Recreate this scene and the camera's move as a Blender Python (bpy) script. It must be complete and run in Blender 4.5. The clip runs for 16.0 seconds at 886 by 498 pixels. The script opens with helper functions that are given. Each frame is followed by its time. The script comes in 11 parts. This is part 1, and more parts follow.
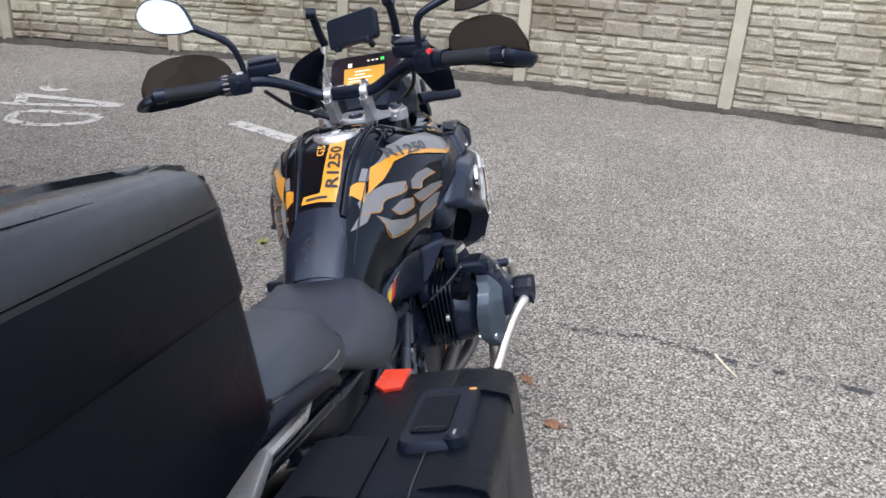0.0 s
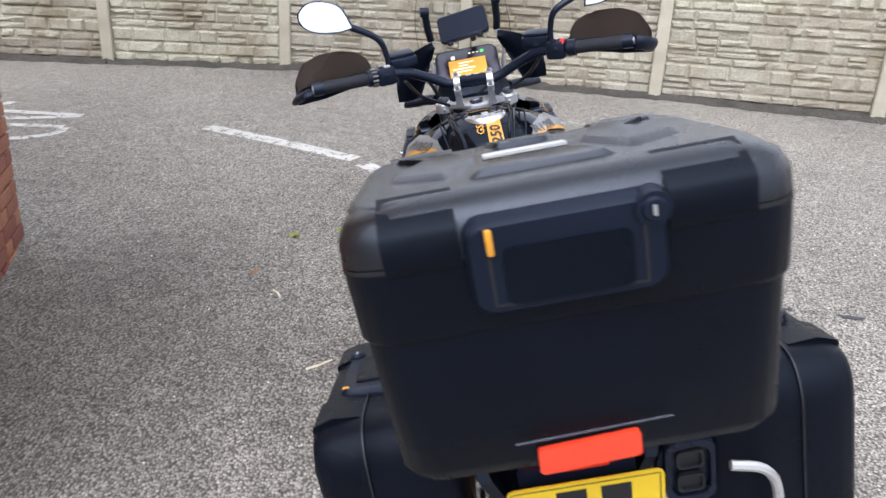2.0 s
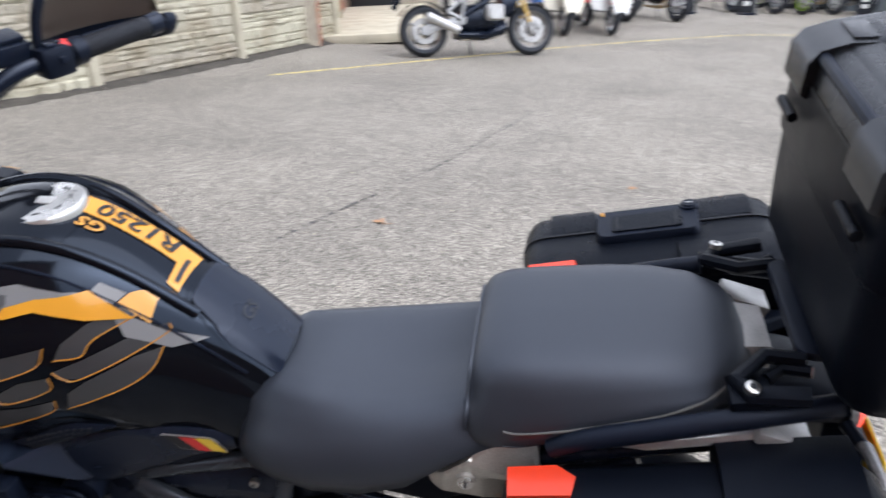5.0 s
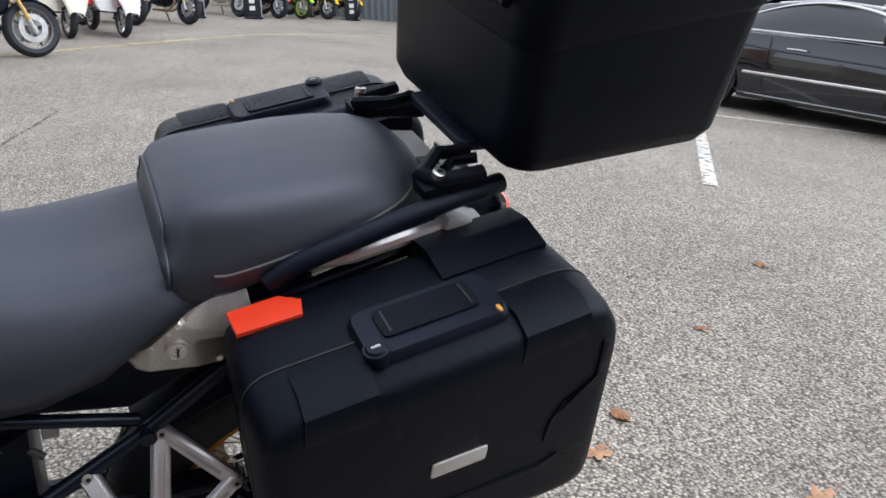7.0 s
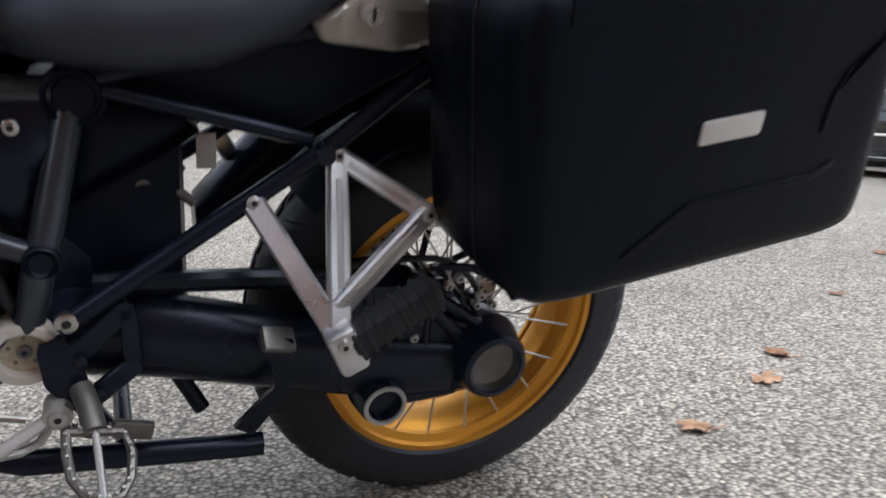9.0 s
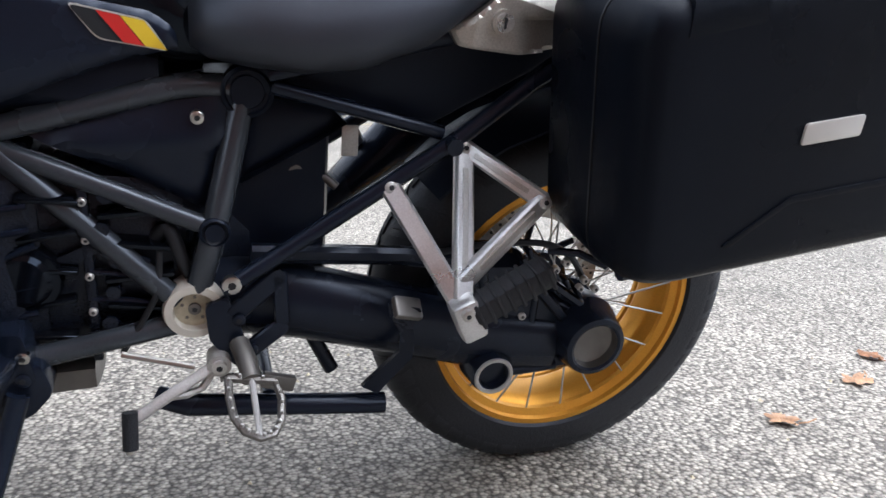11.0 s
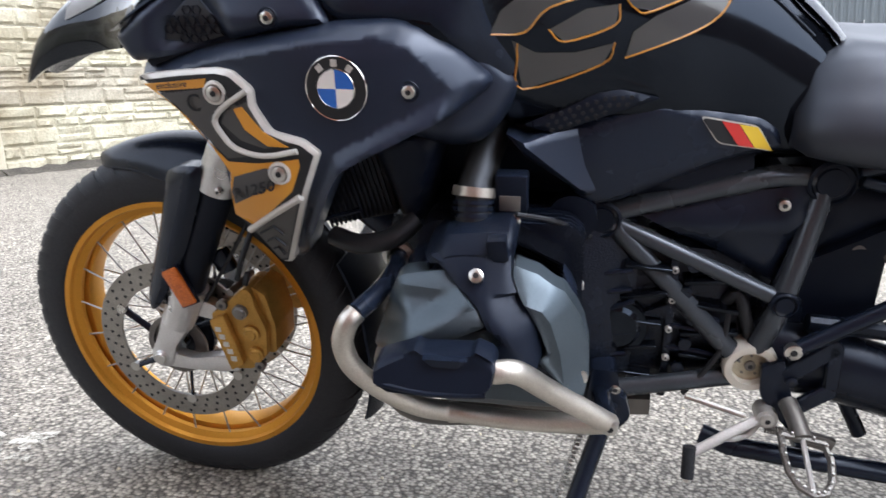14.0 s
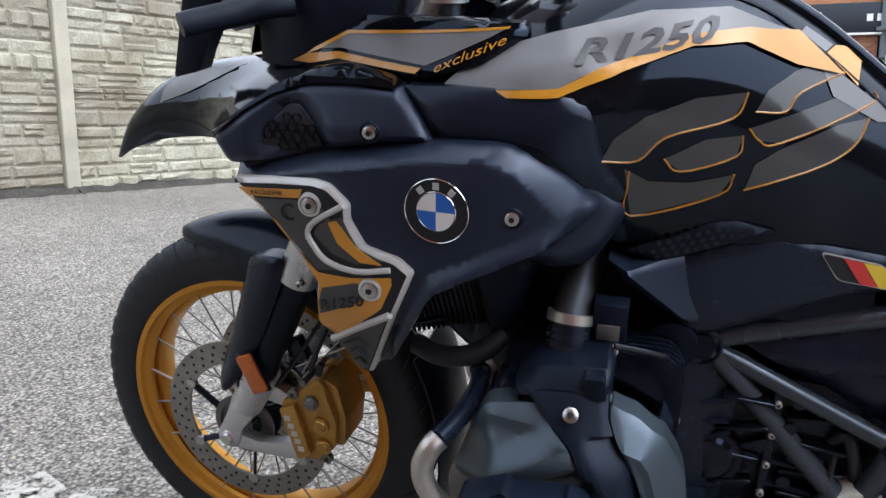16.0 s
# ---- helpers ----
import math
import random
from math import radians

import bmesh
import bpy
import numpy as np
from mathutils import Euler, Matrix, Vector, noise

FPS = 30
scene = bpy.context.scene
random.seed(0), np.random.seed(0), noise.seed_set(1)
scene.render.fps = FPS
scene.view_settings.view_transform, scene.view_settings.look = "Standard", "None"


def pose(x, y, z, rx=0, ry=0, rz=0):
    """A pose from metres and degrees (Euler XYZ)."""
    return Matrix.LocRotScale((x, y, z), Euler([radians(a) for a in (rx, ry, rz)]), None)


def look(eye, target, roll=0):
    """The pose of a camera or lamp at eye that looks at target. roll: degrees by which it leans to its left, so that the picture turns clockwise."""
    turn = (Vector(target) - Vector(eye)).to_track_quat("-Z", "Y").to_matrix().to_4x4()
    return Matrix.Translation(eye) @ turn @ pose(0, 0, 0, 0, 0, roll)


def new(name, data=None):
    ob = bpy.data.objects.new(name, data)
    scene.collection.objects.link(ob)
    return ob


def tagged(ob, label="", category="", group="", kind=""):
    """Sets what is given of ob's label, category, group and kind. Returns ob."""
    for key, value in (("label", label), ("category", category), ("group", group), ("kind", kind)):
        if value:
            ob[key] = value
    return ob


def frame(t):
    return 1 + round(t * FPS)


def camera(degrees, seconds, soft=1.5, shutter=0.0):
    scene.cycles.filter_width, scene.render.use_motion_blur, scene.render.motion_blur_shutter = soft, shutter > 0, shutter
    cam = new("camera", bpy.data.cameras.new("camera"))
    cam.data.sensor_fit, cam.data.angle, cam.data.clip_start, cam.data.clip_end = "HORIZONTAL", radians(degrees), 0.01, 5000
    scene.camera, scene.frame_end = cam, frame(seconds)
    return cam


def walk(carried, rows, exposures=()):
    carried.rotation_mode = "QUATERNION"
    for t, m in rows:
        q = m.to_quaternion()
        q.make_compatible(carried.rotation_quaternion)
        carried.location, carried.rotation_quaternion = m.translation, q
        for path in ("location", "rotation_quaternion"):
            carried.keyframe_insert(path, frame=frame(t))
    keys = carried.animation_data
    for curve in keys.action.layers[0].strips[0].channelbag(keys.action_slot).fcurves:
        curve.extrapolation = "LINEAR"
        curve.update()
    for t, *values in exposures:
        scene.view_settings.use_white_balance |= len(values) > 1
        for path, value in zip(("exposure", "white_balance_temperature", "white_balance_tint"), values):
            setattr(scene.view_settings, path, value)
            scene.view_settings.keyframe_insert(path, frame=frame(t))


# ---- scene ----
cam = camera(61.4, 16.0, soft=1.5, shutter=0.3)
PATH = [
    (0, (0.233, -0.971, 1.513), (0.034, 0.881, 0.784), 3.8),
    (0.5, (0.178, -1.155, 1.509), (-0.05, 0.69, 0.772), 3.4),
    (1, (-0.017, -1.344, 1.48), (-0.176, 0.51, 0.747), 1.6),
    (1.5, (-0.221, -1.399, 1.465), (-0.283, 0.464, 0.74), 2.7),
    (2, (-0.447, -1.305, 1.478), (-0.345, 0.563, 0.771), 3.0),
    (2.5, (-0.708, -1.144, 1.468), (-0.332, 0.699, 0.788), 1.4),
    (3, (-0.931, -0.954, 1.478), (-0.225, 0.797, 0.819), 0.5),
    (3.5, (-1.053, -0.663, 1.51), (-0.118, 0.996, 0.898), 0.5),
    (4, (-1.142, -0.376, 1.493), (0.168, 1.009, 0.888), -0.9),
    (4.5, (-1.181, -0.166, 1.438), (0.466, 0.756, 0.778), -4.3),
    (5, (-1.175, 0.039, 1.403), (0.662, 0.349, 0.675), -2.7),
    (5.2, (-1.184, 0.089, 1.413), (0.675, 0.112, 0.676), -2.6),
    (6.2, (-1.214, 0.180, 1.255), (0.50, -0.455, 0.478), -1.4),
    (7.3, (-1.234, 0.256, 1.075), (0.428, -0.623, 0.391), -0.5),
    (7.5, (-1.241, 0.271, 0.965), (0.441, -0.612, 0.341), -0.7),
    (8, (-1.266, 0.317, 0.82), (0.454, -0.565, 0.306), -1.6),
    (8.5, (-1.21, 0.402, 0.748), (0.561, -0.412, 0.3), -2.6),
    (9, (-1.102, 0.435, 0.651), (0.686, -0.347, 0.213), -3.1),
    (9.2, (-1.019, 0.425, 0.592), (0.775, -0.347, 0.162), -3.0),
    (10.2, (-1.112, 0.476, 0.614), (0.754, -0.165, 0.186), -2.6),
    (11.3, (-1.206, 0.539, 0.671), (0.669, 0.008, 0.221), -2.2),
    (11.5, (-1.224, 0.556, 0.678), (0.672, 0.103, 0.23), -2.3),
    (12, (-1.235, 0.597, 0.696), (0.692, 0.304, 0.25), -2.5),
    (12.5, (-1.241, 0.663, 0.707), (0.712, 0.608, 0.278), -3.0),
    (13, (-1.243, 0.705, 0.703), (0.708, 0.843, 0.284), -3.1),
    (13.5, (-1.257, 0.73, 0.732), (0.682, 0.995, 0.317), -3.3),
    (14, (-1.294, 0.78, 0.797), (0.63, 1.15, 0.393), -3.3),
    (14.5, (-1.322, 0.81, 0.82), (0.585, 1.265, 0.424), -2.5),
    (15, (-1.334, 0.821, 0.853), (0.568, 1.303, 0.464), -1.4),
    (15.5, (-1.321, 0.827, 0.893), (0.582, 1.325, 0.53), -1.0),
    (16, (-1.241, 0.839, 0.903), (0.666, 1.342, 0.57), -0.4),
]
walk(cam, [(t, look(eye, target, roll)) for t, eye, target, roll in PATH], exposures=[(0, 1.2, 6240, 15), (0.5, 1.42, 6240, 15), (1.5, 1.48, 6240, 15), (2, 1.4, 6240, 15), (2.5, 1.24, 6240, 15), (3.2, 1.05, 6240, 15), (4, 0.85, 6240, 15), (4.5, 1.25, 6240, 15), (5, 1.3, 6300, 14), (7.5, 0.98, 6380, 12), (8.2, 0.95, 6380, 12), (9, 1.2, 6380, 12), (11.5, 1.88, 6200, 12), (12.5, 2.2, 6280, 12), (13.5, 2.15, 6420, 12), (14.5, 1.75, 6380, 12), (15.5, 1.44, 6160, 12), (16, 1.34, 6060, 12)])

# ---- world and sun: an overcast sky ----
world = bpy.data.worlds.new("overcast")
scene.world = world
world.use_nodes = True
wn, wl = world.node_tree.nodes, world.node_tree.links
wn.clear()
sky = wn.new("ShaderNodeTexSky")
sky.sky_type = "NISHITA"
sky.sun_disc = False
sky.sun_elevation, sky.sun_rotation = radians(52), radians(200)
sky.air_density, sky.dust_density, sky.ozone_density = 1.6, 2.0, 1.0
pale = wn.new("ShaderNodeHueSaturation")
pale.inputs["Saturation"].default_value = 0.10
back = wn.new("ShaderNodeBackground")
back.inputs["Strength"].default_value = 0.15
wout = wn.new("ShaderNodeOutputWorld")
wl.new(sky.outputs[0], pale.inputs["Color"])
cool = wn.new("ShaderNodeMix")
cool.data_type, cool.blend_type = "RGBA", "MULTIPLY"
cool.inputs[0].default_value = 1.0
cool.inputs[7].default_value = (0.96, 1.0, 1.06, 1)
wl.new(pale.outputs[0], cool.inputs[6])
wl.new(cool.outputs[2], back.inputs["Color"])
wl.new(back.outputs[0], wout.inputs["Surface"])
sun_data = bpy.data.lights.new("sun", "SUN")
sun_data.energy, sun_data.angle, sun_data.color = 0.8, radians(60), (1.0, 0.97, 0.93)
sun = new("sun", sun_data)
sun.matrix_world = look((0, 0, 30), (6, 13, 0))

# ---- materials ----


def material(name, base, rough=0.5, metal=0.0, coat=0.0, coat_rough=0.05, vary=0.0, vary_scale=6.0, grain=0.0, grain_scale=300.0,
             bump=0.0, bump_scale=200.0, trans=0.0, ior=1.45, spec=0.5, emit=None, emit_strength=0.0):
    """A surface with colour drift at a large scale, grain at a small one, uneven gloss and fine relief."""
    m = bpy.data.materials.new(name)
    m.use_nodes = True
    nodes, links = m.node_tree.nodes, m.node_tree.links
    b = nodes["Principled BSDF"]
    b.inputs["Base Color"].default_value = (*base, 1)
    b.inputs["Roughness"].default_value = rough
    b.inputs["Metallic"].default_value = metal
    b.inputs["Coat Weight"].default_value = coat
    b.inputs["Coat Roughness"].default_value = coat_rough
    b.inputs["Transmission Weight"].default_value = trans
    b.inputs["IOR"].default_value = ior
    b.inputs["Specular IOR Level"].default_value = spec
    if max(base) < 0.04 and not metal:
        # black plastics and lacquers mirror the light a little cool
        b.inputs["Specular Tint"].default_value = (0.86, 0.96, 1.16, 1)
    if emit:
        b.inputs["Emission Color"].default_value = (*emit, 1)
        b.inputs["Emission Strength"].default_value = emit_strength
    co = nodes.new("ShaderNodeTexCoord")
    if vary or grain:
        big = nodes.new("ShaderNodeTexNoise")
        big.inputs["Scale"].default_value = vary_scale
        big.inputs["Detail"].default_value = 5
        small = nodes.new("ShaderNodeTexNoise")
        small.inputs["Scale"].default_value = grain_scale
        small.inputs["Detail"].default_value = 2
        links.new(co.outputs["Object"], big.inputs["Vector"])
        links.new(co.outputs["Object"], small.inputs["Vector"])
        scale_big = nodes.new("ShaderNodeMapRange")
        scale_big.inputs["From Min"].default_value, scale_big.inputs["From Max"].default_value = 0.3, 0.7
        scale_big.inputs["To Min"].default_value, scale_big.inputs["To Max"].default_value = 1 - vary, 1 + vary
        scale_small = nodes.new("ShaderNodeMapRange")
        scale_small.inputs["From Min"].default_value, scale_small.inputs["From Max"].default_value = 0.3, 0.7
        scale_small.inputs["To Min"].default_value, scale_small.inputs["To Max"].default_value = 1 - grain, 1 + grain
        links.new(big.outputs["Fac"], scale_big.inputs["Value"])
        links.new(small.outputs["Fac"], scale_small.inputs["Value"])
        times = nodes.new("ShaderNodeMath")
        times.operation = "MULTIPLY"
        links.new(scale_big.outputs[0], times.inputs[0])
        links.new(scale_small.outputs[0], times.inputs[1])
        tint = nodes.new("ShaderNodeVectorMath")
        tint.operation = "SCALE"
        tint.inputs[0].default_value = base
        links.new(times.outputs[0], tint.inputs["Scale"])
        links.new(tint.outputs[0], b.inputs["Base Color"])
        gloss = nodes.new("ShaderNodeMapRange")
        gloss.inputs["From Min"].default_value, gloss.inputs["From Max"].default_value = 0.3, 0.7
        gloss.inputs["To Min"].default_value, gloss.inputs["To Max"].default_value = max(0.02, rough - 0.07), min(1, rough + 0.07)
        links.new(big.outputs["Fac"], gloss.inputs["Value"])
        links.new(gloss.outputs[0], b.inputs["Roughness"])
    if bump:
        relief = nodes.new("ShaderNodeTexNoise")
        relief.inputs["Scale"].default_value = bump_scale
        relief.inputs["Detail"].default_value = 3
        links.new(co.outputs["Object"], relief.inputs["Vector"])
        bm_node = nodes.new("ShaderNodeBump")
        bm_node.inputs["Strength"].default_value = bump
        bm_node.inputs["Distance"].default_value = 0.002
        links.new(relief.outputs["Fac"], bm_node.inputs["Height"])
        links.new(bm_node.outputs[0], b.inputs["Normal"])
    return m


def ramp(nodes, stops):
    r = nodes.new("ShaderNodeValToRGB")
    while len(r.color_ramp.elements) < len(stops):
        r.color_ramp.elements.new(0.5)
    for e, (p, c) in zip(r.color_ramp.elements, stops):
        e.position, e.color = p, (*c, 1)
    return r


def asphalt_material():
    """Worn macadam: pale and dark stone chips in grey binder, with dusty and darker drifts and one darker patch."""
    m = bpy.data.materials.new("asphalt")
    m.use_nodes = True
    nodes, links = m.node_tree.nodes, m.node_tree.links
    b = nodes["Principled BSDF"]
    co = nodes.new("ShaderNodeTexCoord")
    chip = nodes.new("ShaderNodeTexVoronoi")
    chip.inputs["Scale"].default_value = 108
    chip.inputs["Randomness"].default_value = 1
    fine = nodes.new("ShaderNodeTexVoronoi")
    fine.inputs["Scale"].default_value = 210
    big = nodes.new("ShaderNodeTexNoise")
    big.inputs["Scale"].default_value = 0.7
    big.inputs["Detail"].default_value = 6
    mid = nodes.new("ShaderNodeTexNoise")
    mid.inputs["Scale"].default_value = 9
    mid.inputs["Detail"].default_value = 4
    for n in (chip, fine, big, mid):
        links.new(co.outputs["Object"], n.inputs["Vector"])
    sep = nodes.new("ShaderNodeSeparateColor")
    links.new(chip.outputs["Color"], sep.inputs[0])
    shades = ramp(nodes, [(0.0, (0.130, 0.123, 0.115)), (0.30, (0.230, 0.218, 0.202)), (0.60, (0.325, 0.309, 0.284)), (0.85, (0.425, 0.404, 0.368)), (1.0, (0.57, 0.545, 0.495))])
    links.new(sep.outputs[0], shades.inputs[0])
    sep2 = nodes.new("ShaderNodeSeparateColor")
    links.new(fine.outputs["Color"], sep2.inputs[0])
    shades2 = ramp(nodes, [(0.0, (0.075, 0.071, 0.068)), (0.5, (0.235, 0.223, 0.205)), (1.0, (0.50, 0.478, 0.437))])
    links.new(sep2.outputs[1], shades2.inputs[0])
    mix = nodes.new("ShaderNodeMix")
    mix.data_type = "RGBA"
    mix.inputs[0].default_value = 0.22
    links.new(shades.outputs[0], mix.inputs[6])
    links.new(shades2.outputs[0], mix.inputs[7])
    binder = ramp(nodes, [(0.0, (1, 0.975, 0.92)), (0.40, (1, 0.975, 0.92)), (0.58, (0.58, 0.555, 0.52)), (0.72, (0.25, 0.237, 0.220))])
    near = nodes.new("ShaderNodeMath")
    near.operation = "MULTIPLY"
    near.inputs[1].default_value = 1.0
    links.new(chip.outputs["Distance"], near.inputs[0])
    links.new(near.outputs[0], binder.inputs[0])
    drift = nodes.new("ShaderNodeMapRange")
    drift.inputs["From Min"].default_value, drift.inputs["From Max"].default_value = 0.3, 0.7
    drift.inputs["To Min"].default_value, drift.inputs["To Max"].default_value = 0.82, 1.16
    links.new(big.outputs["Fac"], drift.inputs["Value"])
    drift2 = nodes.new("ShaderNodeMapRange")
    drift2.inputs["From Min"].default_value, drift2.inputs["From Max"].default_value = 0.3, 0.7
    drift2.inputs["To Min"].default_value, drift2.inputs["To Max"].default_value = 0.9, 1.1
    links.new(mid.outputs["Fac"], drift2.inputs["Value"])
    k = nodes.new("ShaderNodeMath")
    k.operation = "MULTIPLY"
    links.new(drift.outputs[0], k.inputs[0])
    links.new(drift2.outputs[0], k.inputs[1])
    # a ragged round stretch beside the house corner, darker towards its middle
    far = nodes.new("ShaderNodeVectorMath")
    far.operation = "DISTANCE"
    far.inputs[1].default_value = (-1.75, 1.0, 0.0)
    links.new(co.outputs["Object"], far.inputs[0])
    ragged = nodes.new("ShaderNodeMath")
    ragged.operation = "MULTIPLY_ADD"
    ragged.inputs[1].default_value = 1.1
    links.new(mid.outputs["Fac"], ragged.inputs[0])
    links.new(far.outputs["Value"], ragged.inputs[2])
    toned = nodes.new("ShaderNodeMapRange")
    toned.interpolation_type = "SMOOTHSTEP"
    toned.inputs["From Min"].default_value, toned.inputs["From Max"].default_value = 0.9, 2.1
    toned.inputs["To Min"].default_value, toned.inputs["To Max"].default_value = 0.60, 1.0
    links.new(ragged.outputs[0], toned.inputs["Value"])
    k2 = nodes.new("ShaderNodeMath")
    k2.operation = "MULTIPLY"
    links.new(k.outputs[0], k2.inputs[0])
    links.new(toned.outputs[0], k2.inputs[1])
    mul = nodes.new("ShaderNodeMix")
    mul.data_type = "RGBA"
    mul.blend_type = "MULTIPLY"
    mul.inputs[0].default_value = 1.0
    links.new(mix.outputs[2], mul.inputs[6])
    links.new(binder.outputs[0], mul.inputs[7])
    sc = nodes.new("ShaderNodeVectorMath")
    sc.operation = "SCALE"
    links.new(mul.outputs[2], sc.inputs[0])
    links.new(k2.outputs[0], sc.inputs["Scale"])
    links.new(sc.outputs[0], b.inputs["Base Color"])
    b.inputs["Roughness"].default_value = 0.72
    bump = nodes.new("ShaderNodeBump")
    bump.inputs["Strength"].default_value = 0.85
    bump.inputs["Distance"].default_value = 0.005
    bump.invert = True
    links.new(chip.outputs["Distance"], bump.inputs["Height"])
    links.new(bump.outputs[0], b.inputs["Normal"])
    return m


def paint_line_material(name, base, cover, flake=16):
    """Road paint worn through to the stone; cover is how much of it is left."""
    m = material(name, base, 0.7, vary=0.1, vary_scale=5, grain=0.15, grain_scale=120, bump=0.4, bump_scale=150)
    nodes, links = m.node_tree.nodes, m.node_tree.links
    b = nodes["Principled BSDF"]
    co = nodes.new("ShaderNodeTexCoord")
    worn = nodes.new("ShaderNodeTexNoise")
    worn.inputs["Scale"].default_value, worn.inputs["Detail"].default_value, worn.inputs["Roughness"].default_value = flake, 8, 0.75
    links.new(co.outputs["Object"], worn.inputs["Vector"])
    edge = nodes.new("ShaderNodeMapRange")
    edge.inputs["From Min"].default_value, edge.inputs["From Max"].default_value = 0.60 - cover * 0.3, 0.66 - cover * 0.3
    links.new(worn.outputs["Fac"], edge.inputs["Value"])
    links.new(edge.outputs[0], b.inputs["Alpha"])
    return m


def piece_material(name, base, rough, spread, hue=0.0, bump=0.5, bump_scale=60.0, stain=(0.2, 0.2, 0.1), stain_amount=0.0, per_island=False):
    """For bricks, panels and planks: every piece has its own shade, with stains and relief on it."""
    m = bpy.data.materials.new(name)
    m.use_nodes = True
    nodes, links = m.node_tree.nodes, m.node_tree.links
    b = nodes["Principled BSDF"]
    b.inputs["Roughness"].default_value = rough
    co = nodes.new("ShaderNodeTexCoord")
    info = nodes.new("ShaderNodeNewGeometry" if per_island else "ShaderNodeObjectInfo")
    each = info.outputs["Random Per Island" if per_island else "Random"]
    hsv = nodes.new("ShaderNodeHueSaturation")
    hsv.inputs["Color"].default_value = (*base, 1)
    value = nodes.new("ShaderNodeMapRange")
    value.inputs["To Min"].default_value, value.inputs["To Max"].default_value = 1 - spread, 1 + spread
    links.new(each, value.inputs["Value"])
    links.new(value.outputs[0], hsv.inputs["Value"])
    turn = nodes.new("ShaderNodeMapRange")
    turn.inputs["To Min"].default_value, turn.inputs["To Max"].default_value = 0.5 - hue, 0.5 + hue
    links.new(each, turn.inputs["Value"])
    links.new(turn.outputs[0], hsv.inputs["Hue"])
    grain = nodes.new("ShaderNodeTexNoise")
    grain.inputs["Scale"].default_value, grain.inputs["Detail"].default_value = bump_scale, 5
    blot = nodes.new("ShaderNodeTexNoise")
    blot.inputs["Scale"].default_value, blot.inputs["Detail"].default_value, blot.inputs["Roughness"].default_value = 1.5, 8, 0.62
    links.new(co.outputs["Object"], grain.inputs["Vector"])
    geo = nodes.new("ShaderNodeNewGeometry")
    links.new(geo.outputs["Position"], blot.inputs["Vector"])
    gr = nodes.new("ShaderNodeMapRange")
    gr.inputs["From Min"].default_value, gr.inputs["From Max"].default_value = 0.3, 0.7
    gr.inputs["To Min"].default_value, gr.inputs["To Max"].default_value = 0.75, 1.2
    links.new(grain.outputs["Fac"], gr.inputs["Value"])
    sc = nodes.new("ShaderNodeVectorMath")
    sc.operation = "SCALE"
    links.new(hsv.outputs[0], sc.inputs[0])
    links.new(gr.outputs[0], sc.inputs["Scale"])
    st = nodes.new("ShaderNodeMix")
    st.data_type = "RGBA"
    sm = nodes.new("ShaderNodeMapRange")
    sm.inputs["From Min"].default_value, sm.inputs["From Max"].default_value = 0.45, 0.7
    sm.inputs["To Min"].default_value, sm.inputs["To Max"].default_value = 0, stain_amount
    links.new(blot.outputs["Fac"], sm.inputs["Value"])
    links.new(sm.outputs[0], st.inputs[0])
    links.new(sc.outputs[0], st.inputs[6])
    st.inputs[7].default_value = (*stain, 1)
    links.new(st.outputs[2], b.inputs["Base Color"])
    bm_node = nodes.new("ShaderNodeBump")
    bm_node.inputs["Strength"].default_value = bump
    bm_node.inputs["Distance"].default_value = 0.006
    links.new(grain.outputs["Fac"], bm_node.inputs["Height"])
    links.new(bm_node.outputs[0], b.inputs["Normal"])
    return m


ASPHALT = asphalt_material()
WHITE_LINE = paint_line_material("white road paint", (0.50, 0.49, 0.455), 0.62)
WORN_LINE = paint_line_material("worn road paint", (0.47, 0.455, 0.41), 0.32, 34)
FLAKED_LINE = paint_line_material("flaked road paint", (0.47, 0.455, 0.41), 0.50, 34)
YELLOW_LINE = paint_line_material("yellow road paint", (0.62, 0.50, 0.20), 0.5)
TAR = paint_line_material("tar seam", (0.03, 0.03, 0.032), 0.45)
TAR_THIN = paint_line_material("worn tar seam", (0.045, 0.045, 0.048), 0.36)
PANEL = piece_material("rock faced concrete", (0.360, 0.338, 0.268), 0.9, 0.17, 0.014, 1.0, 55, (0.185, 0.15, 0.095), 0.85)
POST = material("concrete post", (0.40, 0.37, 0.29), 0.9, vary=0.18, vary_scale=3, grain=0.12, grain_scale=120, bump=0.5, bump_scale=90)
SOIL = material("dark wet verge", (0.05, 0.045, 0.038), 0.9, vary=0.4, vary_scale=8, grain=0.4, grain_scale=60, bump=1.0, bump_scale=60)
BRICK = piece_material("red brick", (0.30, 0.115, 0.07), 0.88, 0.30, 0.02, 0.7, 90, (0.12, 0.10, 0.06), 0.45)
BRICK_FAR = piece_material("shop brick", (0.33, 0.13, 0.08), 0.88, 0.25, 0.02, 0.5, 90, (0.15, 0.10, 0.06), 0.3, per_island=True)
MORTAR = material("mortar", (0.36, 0.32, 0.26), 0.95, vary=0.2, vary_scale=10, grain=0.2, grain_scale=200, bump=0.5)
TIMBER = piece_material("weathered timber", (0.34, 0.31, 0.20), 0.85, 0.2, 0.01, 0.5, 40, (0.18, 0.2, 0.08), 0.5)
GLOSS_BLACK = material("black gloss paint", (0.0030, 0.0036, 0.0055), 0.08, spec=0.30, vary=0.05)
GLOSS_BLACK.node_tree.nodes["Principled BSDF"].inputs["Specular Tint"].default_value = (0.74, 0.93, 1.26, 1)
